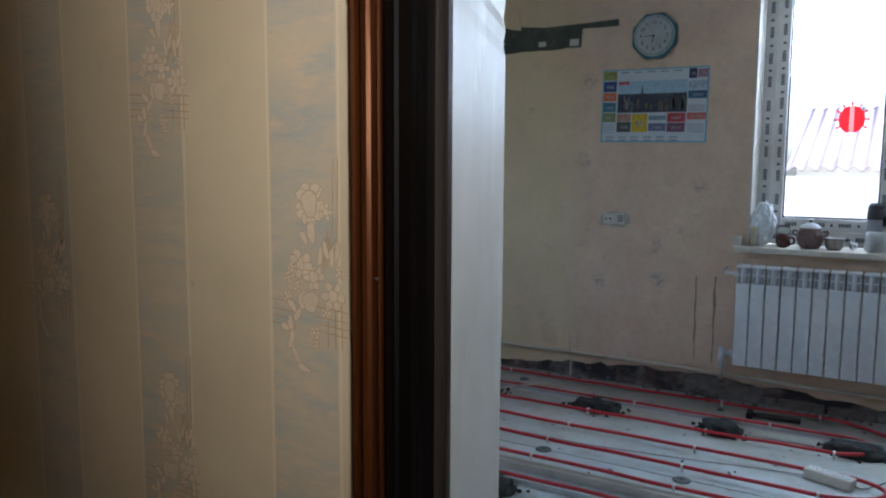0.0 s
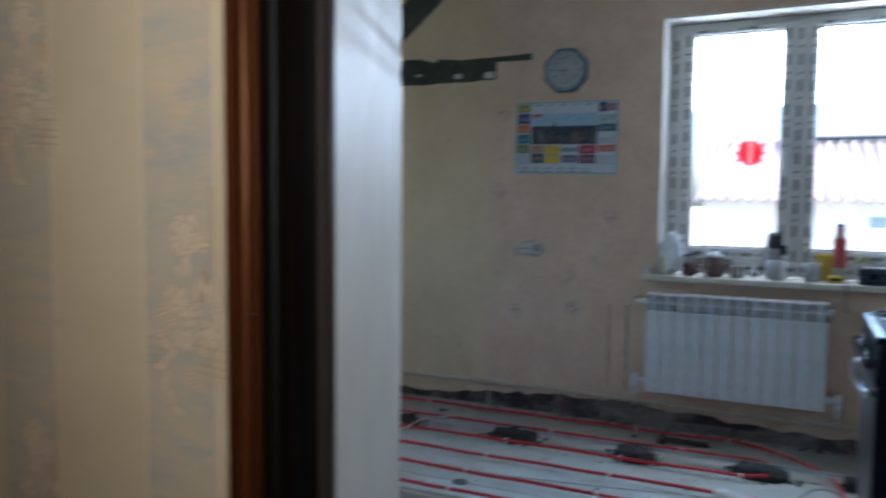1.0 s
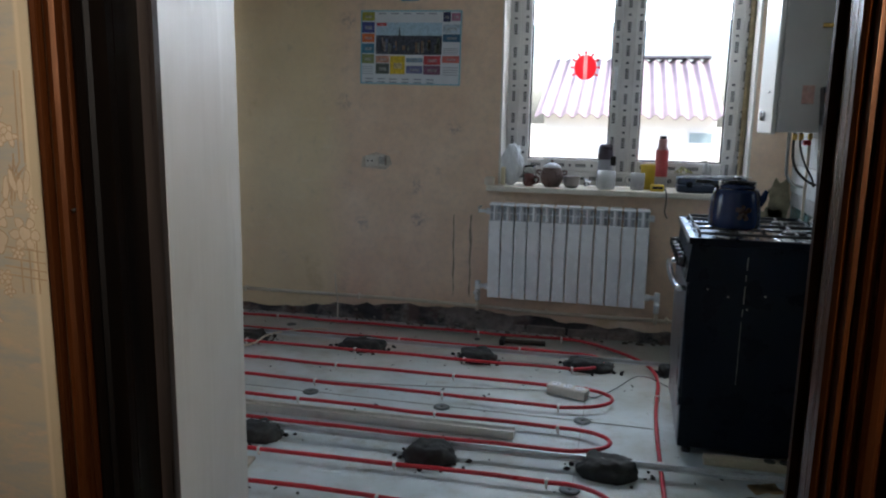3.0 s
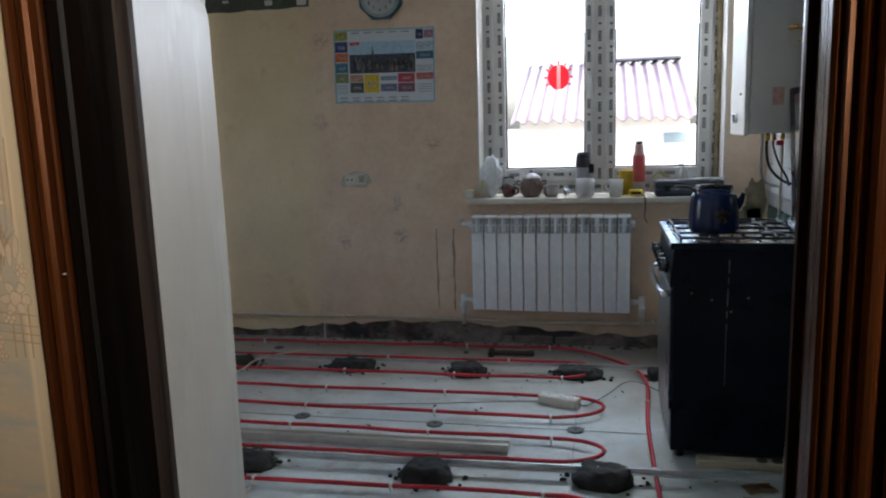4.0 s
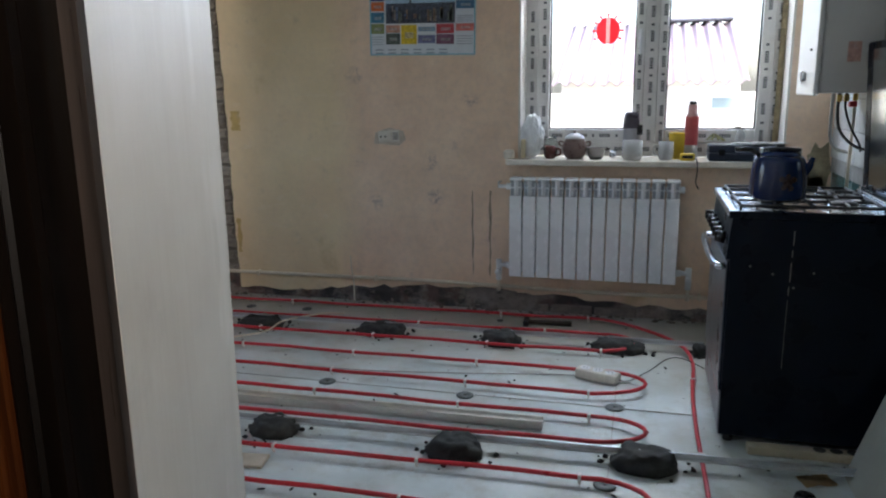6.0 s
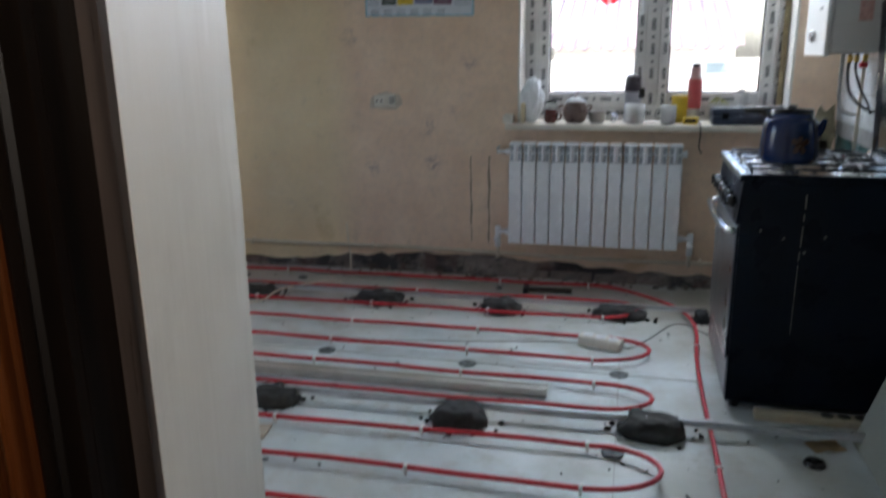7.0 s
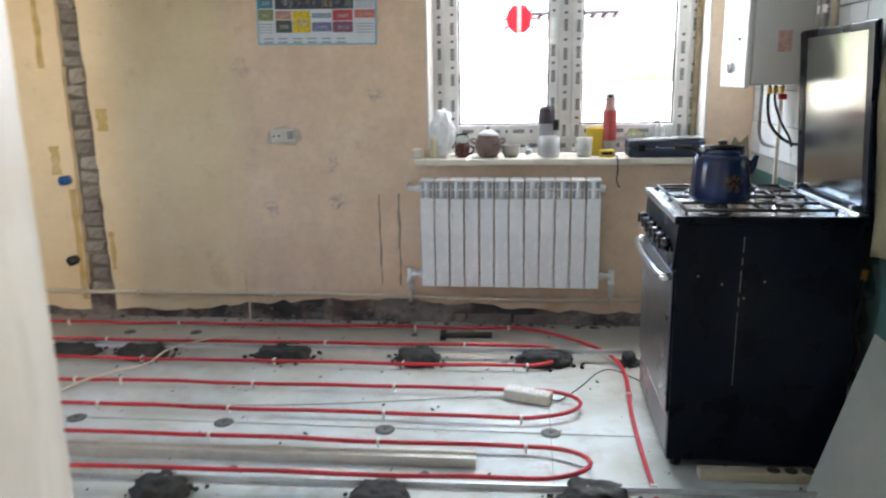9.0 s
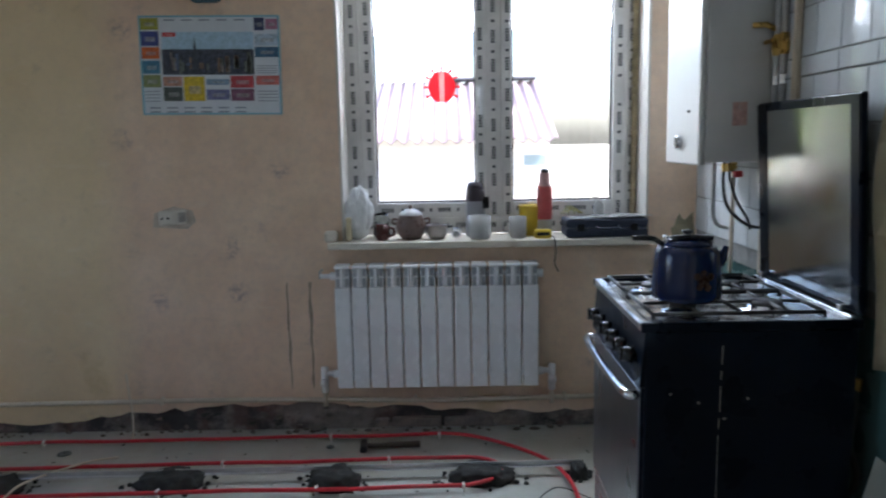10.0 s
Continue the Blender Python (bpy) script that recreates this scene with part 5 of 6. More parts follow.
# aluminium channel lying loose
chan = thing("aluminium_channel", 0, 0, 0, "loose dull aluminium channel lying on the floor", "metal profile")
ca, cb = Vector((-1.85, -1.575, 0)), Vector((0.388, -1.512, 0))
cd = (cb - ca).normalized()
cs = Vector((-cd.y, cd.x, 0))
sec = [(-0.030, 0.001), (0.030, 0.001), (0.030, 0.034), (0.022, 0.034), (0.020, 0.022), (-0.016, 0.022), (-0.018, 0.036), (-0.030, 0.036)]
bm = bmesh.new()
ra = [bm.verts.new(ca + cs * u + Vector((0, 0, w))) for u, w in sec]
rb = [bm.verts.new(cb + cs * u + Vector((0, 0, w))) for u, w in sec]
for i in range(8):
    bm.faces.new((ra[i], ra[(i + 1) % 8], rb[(i + 1) % 8], rb[i]))
bm.faces.new(ra[::-1])
bm.faces.new(rb)
bmesh.ops.recalc_face_normals(bm, faces=bm.faces[:])
part("extrusion", bm, M_ALU, chan)

# extension block and its cable
ext = thing("extension_block", 0.565, -0.975, 0.0, "off-white three-way extension block lying on the floor", "extension lead", "", -19)
part("case", box(-0.098, 0.098, -0.032, 0.032, 0.001, 0.046, 0.006, 2), M_SOCKET, ext)
for x in (-0.060, 0.0, 0.060):
    part("outlet", lathe([(0.024, 0.0465), (0.024, 0.049), (0.020, 0.049), (0.018, 0.0475), (0.0, 0.0472)], 20, None, x, 0.0, 0.0), M_PVC, ext)
    for dx in (-0.008, 0.008):
        part("hole", lathe([(0.0, 0.0495), (0.003, 0.0494), (0.003, 0.048)], 8, None, x + dx, 0.0, 0.0), M_DARK, ext)
lead = thing("cable", 0, 0, 0, "thin dark cable running over the floor to the cooker", "cable")
part("wire", tube(smooth_path([on_floor(0.655, -1.005, 0.02), on_floor(0.70, -0.97, 0.005), on_floor(0.79, -0.86, 0.02), on_floor(0.87, -0.77, 0.05), on_floor(0.94, -0.73, 0.045), on_floor(1.05, -0.76, 0.01)], 8), 0.0021, 8), M_RUBBER, lead, "", True)
white = thing("cable", 0, 0, 0, "thin white cable end hanging from the wall to the floor", "cable")
part("wire", tube(smooth_path([(-1.02, -0.004, 0.29), (-1.0, -0.035, 0.20), (-0.985, -0.05, 0.13), (-0.965, -0.10, 0.04), on_floor(-0.955, -0.15, 0.006)], 8), 0.0045, 8), M_CREAM_PIPE, white, "", True)
white2 = thing("cable", 0, 0, 0, "pale flexible cable lying across the heating pipes", "cable")
part("wire", tube(smooth_path([on_floor(-0.95, -0.30, 0.006), on_floor(-1.03, -0.43, 0.040), on_floor(-1.17, -0.63, 0.05), on_floor(-1.215, -0.77, 0.03), on_floor(-1.36, -0.97, 0.04), on_floor(-1.48, -1.06, 0.006)], 8), 0.005, 8), M_CREAM_PIPE, white2, "", True)
thin = thing("cable", 0, 0, 0, "thin grey wire trailing between the heating pipes", "cable")
part("wire", tube(smooth_path([on_floor(-0.78, -1.20, 0.036), on_floor(-0.5, -1.12, 0.006), on_floor(-0.1, -1.06, 0.006), on_floor(0.2, -1.0, 0.006), on_floor(0.47, -0.96, 0.01)], 8), 0.0028, 8), M_STEEL, thin, "", True)

hammer = thing("hammer", 0.245, -0.235, 0.0, "old dark hammer lying by the wall", "hammer", "", 4)
part("hammer_head", box(-0.135, -0.105, -0.045, 0.045, 0.001, 0.032, 0.005, 2), M_IRON, hammer)
part("shaft", tube([(-0.104, 0, 0.017), (0.0, 0, 0.016), (0.13, 0, 0.015)], 0.013, 10, None, [0.85, 1.0, 1.15]), varnished("old_dark_ash", (0.05, 0.035, 0.025), (0.10, 0.075, 0.055), 0.6, "x"), hammer, "", True)
offcut = thing("board_offcut", -0.62, -2.045, 0.0, "small beige board offcut on the floor", "board", "", 8)
part("slab", box(-0.10, 0.09, -0.045, 0.045, 0.001, 0.014, 0.003, 1), plain("beige_fibre_board", (0.44, 0.38, 0.30), 0.9, 0, 0.15, 20, 0.3), offcut)
plug_cap = thing("pipe_cap", 1.272, -1.832, 0.001, "black round pipe cap lying on the floor", "pipe cap")
part("cap", lathe([(0.0, 0.016), (0.026, 0.016), (0.030, 0.013), (0.034, 0.002), (0.034, 0.0)], 24), M_KNOB, plug_cap, "", True)
part("ridge", lathe([(0.012, 0.0165), (0.012, 0.022), (0.0, 0.023)], 16), M_KNOB, plug_cap, "", True)
pack = thing("cardboard_scrap", 1.330, -1.712, 0.0, "crumpled tan cardboard scrap on the floor", "cardboard", "", 20)
flap = bmesh.new()
grid_ = [[flap.verts.new((-0.055 + 0.022 * i, -0.035 + 0.0175 * j, 0.004 + 0.012 * abs(noise.noise((i * 0.7, j * 0.9, 4.0))))) for i in range(6)] for j in range(5)]
for j in range(4):
    for i in range(5):
        flap.faces.new((grid_[j][i], grid_[j][i + 1], grid_[j + 1][i + 1], grid_[j + 1][i]))
bmesh.ops.solidify(flap, geom=flap.faces[:], thickness=0.003)
part("flap", flap, plain("tan_cardboard", (0.40, 0.29, 0.15), 0.9, 0, 0.15, 20, 0.3), pack)
# crumbs and splinters
crumb = bmesh.new()
r = random.Random(5)
for _ in range(260):
    x, y = r.uniform(-1.6, 1.5), r.uniform(-3.1, -0.05)
    s = r.choice([0.002, 0.003, 0.004, 0.006])
    c = bmesh.new()
    bmesh.ops.create_icosphere(c, subdivisions=1, radius=s)
    k, t = r.uniform(1, 3), r.uniform(0, 3.14)
    for v in c.verts:
        u = v.co.x * k
        v.co = Vector((x + u * math.cos(t) - v.co.y * math.sin(t), y + u * math.sin(t) + v.co.y * math.cos(t), ground_z(x, y) + max(0.0005, v.co.z * 0.6 + s * 0.3)))
    join(crumb, c)
tagged(put("floor_debris", crumb, M_CEMENT), "small dark crumbs and splinters scattered on the floor", "debris", "", "stuff")

# ---------------------------------------------------------------- cooker
SX0, SX1, SY0, SY1, SH = 1.022, 1.590, -1.490, -0.845, 0.869
cooker = thing("gas_cooker", SX0, SY0, 0.0, "blue-black enamelled gas cooker with its steel lid open", "cooker")
D, Wd = SX1 - SX0, SY1 - SY0
part("side_panel", box(0.012, D, 0.0, 0.012, 0.035, SH - 0.022, 0.004, 2), M_STOVE, cooker)
part("side_panel", box(0.030, D, Wd - 0.012, Wd, 0.035, SH - 0.022, 0.004, 2), M_STOVE, cooker)
part("back_panel", box(D - 0.012, D - 0.001, 0.0125, Wd - 0.0125, 0.035, SH - 0.024), M_STOVE, cooker)
part("base", box(0.012, D - 0.014, 0.0125, Wd - 0.0125, 0.036, 0.13, 0.004), M_STOVE, cooker)
part("oven_door", box(0.006, 0.034, 0.014, Wd - 0.014, 0.20, 0.690, 0.006, 2), M_STOVE, cooker)
part("oven_glass", box(0.001, 0.0058, 0.018, Wd - 0.018, 0.206, 0.684, 0.002, 1), M_OVEN_GLASS, cooker, "smoked oven glass")
part("drawer", box(0.008, 0.034, 0.014, Wd - 0.014, 0.050, 0.190, 0.005, 2), M_OVEN_GLASS, cooker)
part("trim_strip", box(0.003, 0.0078, 0.014, Wd - 0.014, 0.190, 0.1995, 0.001, 1), M_CHROME, cooker)
hd = tube(smooth_path([(0.004, 0.03, 0.668), (-0.030, 0.045, 0.672), (-0.040, Wd / 2, 0.672), (-0.030, Wd - 0.045, 0.672), (0.004, Wd - 0.03, 0.668)], 8), 0.013, 12)
part("door_handle", hd, M_CHROME, cooker, "chrome oven handle", True)
pan = prism([(-0.002, 0.700), (0.030, 0.700), (0.030, SH - 0.022), (0.012, SH - 0.022)], 0.002, Wd - 0.002)
part("control_panel", pan, M_STOVE, cooker)
for k in range(6):
    ky = 0.085 + k * (Wd - 0.17) / 5
    kb = part("knob", tube([(-0.001, ky, 0.763), (-0.014, ky, 0.765), (-0.030, ky, 0.767)], 0.022, 18, None, [1.1, 1.0, 0.85]), M_KNOB, cooker, "black round knob", True)
    part("grip", box(-0.036, -0.029, ky - 0.004, ky + 0.004, 0.748, 0.786, 0.002), M_KNOB, kb)
hob = box(0.0, D + 0.012, 0.0123, Wd - 0.0123, SH - 0.022, SH - 0.006, 0.004, 2)
hob_plate = part("hob", hob, M_STOVE_TOP, cooker, "stainless hob with spots of grease")
for x0, x1, y0, y1, z0, up, rim_mat in ((0.0, D + 0.012, -0.004, 0.012, -0.0218, 0.004, M_STOVE), (0.0, D + 0.012, Wd - 0.012, Wd + 0.004, -0.0218, 0.004, M_STOVE), (0.0, 0.030, 0.0125, Wd - 0.0125, -0.0058, 0.004, M_STOVE_TOP), (D - 0.02, D + 0.012, 0.0125, Wd - 0.0125, -0.0058, 0.012, M_STOVE_TOP)):
    part("hob_rim", box(x0, x1, y0, y1, SH + z0, SH + up, 0.003, 1), rim_mat, hob_plate)
for bx, by, br in ((0.160, 0.172, 0.040), (0.160, 0.455, 0.050), (0.395, 0.172, 0.048), (0.395, 0.455, 0.036)):
    b = part("burner", lathe([(br * 1.5, SH - 0.006), (br * 1.45, SH - 0.002), (br * 1.05, SH - 0.001), (br, SH + 0.010), (br * 0.9, SH + 0.012)], 26, None, bx, by), M_CHROME, cooker, "", True)
    part("burner_cap", lathe([(br * 0.95, SH + 0.0125), (br * 0.95, SH + 0.018), (br * 0.85, SH + 0.022), (0.0, SH + 0.022)], 26, None, bx, by), M_IRON, b, "black burner cap", True)
for gy in (0.172, 0.455):
    g = bmesh.new()
    z = SH + 0.018
    y0, y1 = gy - 0.134, gy + 0.134
    for a, b in (((0.040, y0, z), (0.495, y0, z)), ((0.040, y1, z), (0.495, y1, z)), ((0.040, y0, z), (0.040, y1, z)), ((0.495, y0, z), (0.495, y1, z)), ((0.278, y0, z), (0.278, y1, z))):
        tube([a, b], 0.0055, 8, g)
    for bx in (0.160, 0.395):
        for dx, dy in ((1, 0), (-1, 0), (0, 1), (0, -1)):
            far = (bx + dx * 0.112, gy + dy * 0.134, z)
            near = (bx + dx * 0.030, gy + dy * 0.030, z + 0.002)
            tube([far, near], 0.005, 8, g)
    for px, py in ((0.040, y0), (0.040, y1), (0.495, y0), (0.495, y1)):
        tube([(px, py, z), (px, py, SH + 0.001)], 0.0055, 8, g)
    part("pan_support", g, M_IRON, cooker, "black wire pan support", True)
lid = part("lid", box(D - 0.004, D + 0.012, 0.004, Wd - 0.010, SH + 0.014, SH + 0.590, 0.005, 2), M_STOVE, cooker, "open lid with mirror-like steel lining")
part("lid_lining", box(D - 0.0075, D - 0.0045, 0.055, Wd - 0.085, SH + 0.030, SH + 0.562, 0.001, 1), M_MIRROR, lid, "mirror-like steel lining")
part("lid_rim", box(D - 0.0085, D - 0.0045, 0.010, 0.0545, SH + 0.018, SH + 0.585, 0.0015, 1), M_STOVE, lid)
part("lid_rim", box(D - 0.0085, D - 0.0045, Wd - 0.0845, Wd - 0.014, SH + 0.018, SH + 0.585, 0.0015, 1), M_STOVE, lid)
lid.matrix_basis = Matrix.Translation((D + 0.010, 0, SH + 0.014)) @ pose(0, 0, 0, 0, -3.3, 0) @ Matrix.Translation((-D, 0, -SH - 0.014))
for ky in (0.06, Wd - 0.08):
    part("hinge", box(D - 0.022, D + 0.008, ky, ky + 0.025, SH + 0.0125, SH + 0.03, 0.003), M_CHROME, cooker)
for fx, fy in ((0.05, 0.04), (0.05, Wd - 0.04), (D - 0.05, 0.04), (D - 0.05, Wd - 0.04)):
    part("foot", tube([(fx, fy, 0.002), (fx, fy, 0.036)], 0.018, 12), M_KNOB, cooker)
zz = SH - 0.06
for ln in (0.05, 0.025, 0.07, 0.03, 0.25):
    w = 0.0016 if ln < 0.2 else 0.0009
    xx = 0.215 - (SH - zz) * 0.02
    part("grease_streak", prism([(xx - w, zz - ln), (xx + w * 0.6, zz - ln), (xx + w, zz), (xx - w, zz)], -0.0018, 0.0005), M_GREASE, cooker, "pale dried grease streak")
    zz -= ln + 0.018
for sx, sz in ((0.155, SH - 0.215), (0.285, SH - 0.205), (0.08, SH - 0.19), (0.225, SH - 0.26)):
    part("grease_spot", disc_y(bmesh.new(), 0.004, -0.0016, 0.0005, 10, sx, sz), M_GREASE, cooker, "pale dried grease spot")

strip_ = thing("power_strip", 1.43, -1.50, 0.0, "beige power strip with dark sockets at the cooker foot", "extension lead", "", 4)
strip_.matrix_basis = pose(1.37, -1.535, 0.0, 0, 0, 1)
part("case", box(-0.24, 0.15, -0.024, 0.024, 0.001, 0.034, 0.005, 2), M_BEIGE, strip_)
for x in (0.0, 0.055, 0.11):
    part("outlet", lathe([(0.021, 0.0345), (0.021, 0.037), (0.017, 0.036), (0.0, 0.0352)], 18, None, x, 0, 0), M_DARK, strip_)

# ---------------------------------------------------------------- kettle
kettle = thing("kettle", 1.201, -1.285, SH + 0.024, "dark blue enamel kettle with brown flower transfer", "kettle")
part("body", lathe([(0.0, 0.0), (0.088, 0.0), (0.096, 0.006), (0.098, 0.020), (0.096, 0.060), (0.092, 0.105), (0.088, 0.138), (0.082, 0.150), (0.072, 0.157), (0.068, 0.158)], 36), M_KETTLE, kettle, "", True)
ld = part("lid", lathe([(0.070, 0.158), (0.072, 0.162), (0.062, 0.172), (0.035, 0.179), (0.0, 0.181)], 32), M_KETTLE, kettle, "", True)
part("lid_knob", lathe([(0.006, 0.179), (0.008, 0.186), (0.016, 0.191), (0.016, 0.197), (0.0, 0.201)], 18), M_KNOB, ld, "black lid knob", True)
part("spout", tube(smooth_path([(0.075, 0.0, 0.080), (0.098, 0.0, 0.112), (0.105, 0.0, 0.132), (0.112, 0.0, 0.150)], 6), 0.014, 14, None, [1.25 - 0.65 * i / 18 for i in range(19)]), M_KETTLE, kettle, "", True)
hk = tube(smooth_path([(-0.066, 0.0, 0.152), (-0.085, 0.0, 0.168), (-0.105, 0.0, 0.176), (-0.155, 0.0, 0.178)], 6), 0.008, 10)
part("handle_arm", hk, M_KNOB, kettle, "black folded handle", True)
part("grip", tube([(-0.058, -0.03, 0.180), (0.0, -0.045, 0.184), (0.060, -0.03, 0.178)], 0.0075, 10), M_KNOB, kettle, "black handle grip", True)
for ex in (-0.062, 0.062):
    part("ear", box(ex - 0.007, ex + 0.007, -0.018, 0.014, 0.150, 0.184, 0.004), M_CHROME, kettle)
fl_ = bmesh.new()
for dx, dz, rr in ((0.0, 0.0, 0.017), (0.020, 0.012, 0.011), (-0.018, 0.014, 0.010), (0.012, -0.018, 0.010), (-0.012, -0.016, 0.009), (0.0, 0.024, 0.009)):
    cx_ = 0.018 + dx
    pts = []
    for i in range(12):
        a = 2 * math.pi * i / 12
        px, pz = cx_ + rr * math.cos(a), 0.066 + dz + rr * math.sin(a)
        rad = 0.0992 - max(0.0, pz - 0.020) * 0.058
        pts.append(fl_.verts.new((px, -math.sqrt(max(0.0, rad ** 2 - px ** 2)) - 0.0006, pz)))
    fl_.faces.new(pts)
part("flower_transfer", fl_, M_KETTLE_PRINT, kettle, "brown flower transfer")

# ---------------------------------------------------------------- boiler and its pipes
BX0, BY0, BY1, BZ0, BZ1 = 1.388, -0.788, -0.405, 1.262, 1.900
boiler = thing("wall_boiler", BX0, BY0, BZ0, "white wall-hung gas boiler with grey side panels", "boiler")
bw, bd, bh = BY1 - BY0, RIGHT - BX0 - 0.012, BZ1 - BZ0
part("case", box(0.022, bd, 0.0, bw, 0.0, bh, 0.008, 2), M_BOILER_SIDE, boiler)
part("front_cover", box(0.0, 0.0215, -0.002, bw + 0.002, -0.010, bh, 0.008, 3), M_BOILER, boiler, "white front cover")
part("wall_bracket", box(bd, bd + 0.012, 0.05, bw - 0.05, 0.05, bh - 0.05), M_STEEL, boiler)
kn = part("dial", tube([(0.0, 0.20, 0.072), (-0.016, 0.20, 0.072)], 0.024, 20), M_CHROME, boiler, "round pressure gauge", True)
part("dial_face", tube([(-0.0162, 0.20, 0.072), (-0.018, 0.20, 0.072)], 0.019, 20), M_KNOB, kn)
part("button", tube([(0.0, 0.10, 0.18), (-0.006, 0.10, 0.18)], 0.005, 10), M_KNOB, boiler)
part("sticker", box(0.115, 0.165, -0.0012, 0.0003, 0.125, 0.205), M_STAMP, boiler, "faded red label")
flue = thing("boiler_flue", BX0 + 0.14, (BY0 + BY1) / 2, BZ1, "white flue pipe bending from the boiler top", "flue")
part("duct", tube(smooth_path([(0, 0, 0.0), (0, 0, 0.05), (-0.02, 0.06, 0.10), (-0.06, 0.22, 0.11), (-0.06, 0.43, 0.11)], 8), 0.045, 20), M_PVC, flue, "", True)
part("collar", lathe([(0.056, 0.0), (0.060, 0.008), (0.056, 0.020), (0.046, 0.022)], 24), M_PVC, flue, "", True)

hoses = thing("boiler_hoses", 0, 0, 0, "grey hoses and pipes hanging under the boiler", "pipes")
HOSES = (([(1.50, -0.74, 1.268), (1.497, -0.74, 1.19), (1.512, -0.74, 1.11), (1.555, -0.76, 1.055), (1.60, -0.80, 1.035), (1.635, -0.85, 1.06), (1.645, -0.89, 1.10)], 0.0060, M_RUBBER),
         ([(1.535, -0.70, 1.268), (1.535, -0.70, 1.20), (1.560, -0.71, 1.12), (1.590, -0.73, 1.06), (1.600, -0.74, 1.02)], 0.0050, M_RUBBER),
         ([(1.492, -0.66, 1.268), (1.492, -0.66, 1.13), (1.505, -0.63, 1.06), (1.54, -0.58, 1.02), (1.60, -0.52, 1.00)], 0.0070, M_STEEL),
         ([(1.605, -0.55, 1.268), (1.605, -0.55, 0.62)], 0.0075, M_CREAM_PIPE),
         ([(1.625, -0.77, 1.06), (1.625, -0.77, 0.60)], 0.0070, M_CREAM_PIPE))
for pts, rad, mat_ in HOSES:
    part("hose", tube(smooth_path(pts, 8) if len(pts) > 2 else pts, rad, 10), mat_, hoses, "", True)
part("valve_handle", box(1.545, 1.575, -0.72, -0.69, 1.205, 1.228, 0.004), plain("red_valve_handle", (0.50, 0.02, 0.03), 0.4), hoses, "red valve handle")
for nx_, ny_ in ((1.50, -0.74), (1.605, -0.55), (1.535, -0.70)):
    part("union_nut", tube([(nx_, ny_, 1.228), (nx_, ny_, 1.256)], 0.011, 6), M_BRASS, hoses, "brass nut")

riser = thing("gas_riser", 0, 0, 0, "grey gas pipes with brass valves on the tiled wall", "pipes")
for y, m, rr in ((-0.815, M_STEEL, 0.012), (-0.865, M_STEEL, 0.012), (-0.960, M_CREAM_PIPE, 0.014)):
    part("pipe", tube([(1.635, y, 0.90), (1.635, y, 2.40)], rr, 12), m, riser, "", True)
    if m is M_STEEL:
        part("brass_valve", tube([(1.635, y, 1.615), (1.635, y, 1.63), (1.635, y, 1.66), (1.635, y, 1.685)], 0.017, 8, None, [0.9, 1.15, 1.15, 0.9]), M_BRASS, riser, "brass valve")
        part("union_nut", tube([(1.635, y, 1.52), (1.635, y, 1.55)], 0.017, 6), M_CHROME, riser)
part("valve_lever", box(1.600, 1.612, -0.845, -0.785, 1.655, 1.670, 0.003), M_BRASS, riser)
part("cross_pipe", tube([(1.635, -0.815, 1.70), (1.60, -0.80, 1.72), (1.56, -0.788, 1.72)], 0.010, 10), M_BRASS, riser, "", True)

hood = thing("cooker_hood", 0, 0, 0, "dark navy sloping cooker hood on the wall", "cooker hood")
hb = bmesh.new()
lo = [(1.265, -0.92, 1.905), (1.655, -0.92, 1.905), (1.655, -1.60, 1.905), (1.44, -1.52, 1.905)]
hi = [(1.44, -0.98, 2.25), (1.655, -0.98, 2.25), (1.655, -1.48, 2.25), (1.54, -1.48, 2.25)]
va, vm, vb = [hb.verts.new(p) for p in lo], [hb.verts.new((x, y, z + 0.045)) for x, y, z in lo], [hb.verts.new(p) for p in hi]
hb.faces.new(va)
hb.faces.new(vb[::-1])
for a, b in ((va, vm), (vm, vb)):
    for i in range(4):
        j = (i + 1) % 4
        hb.faces.new((a[i], a[j], b[j], b[i]))
bmesh.ops.recalc_face_normals(hb, faces=hb.faces[:])
part("canopy", hb, M_HOOD, hood)
part("lamp_strip", box(1.40, 1.60, -1.02, -0.97, 1.895, 1.9045, 0.003), M_PVC, hood)

# leaning board, cloth and wires at the side wall
board = thing("gypsum_board", 1.55, -2.3, 0.0, "grey-green gypsum board leaning low against the wall", "board")
bb = bmesh.new()
bv = [bb.verts.new(p) for p in ((-0.123, 0.657, 0.001), (-0.111, 0.657, 0.0), (0.106, 0.79, 0.500), (0.094, 0.79, 0.506), (-0.11, -0.55, 0.001), (-0.098, -0.55, 0.0), (0.108, -0.50, 0.500), (0.096, -0.50, 0.506))]
for q in ((0, 1, 2, 3), (7, 6, 5, 4), (0, 3, 7, 4), (1, 5, 6, 2), (3, 2, 6, 7), (0, 4, 5, 1)):
    bb.faces.new([bv[k] for k in q])
bmesh.ops.recalc_face_normals(bb, faces=bb.faces[:])
part("sheet", bb, M_BOARD, board)
cloth = thing("hanging_cloth", 1.585, -1.62, 0.0, "beige cloth hanging on the side wall", "cloth")
cb_ = bmesh.new()
rows_ = []
for i in range(15):
    z = 0.780 + i * 0.055
    for_x = []
    for j in range(9):
        u = j / 8
        x = -0.030 + 0.085 * u + 0.012 * math.sin(i * 0.5)
        y = -0.35 * u + 0.016 * math.sin(u * 9 + i * 0.3)
        for_x.append(cb_.verts.new((x - 0.012 * math.sin(i * 0.21), y, z + 0.006 * math.sin(j))))
    rows_.append(for_x)
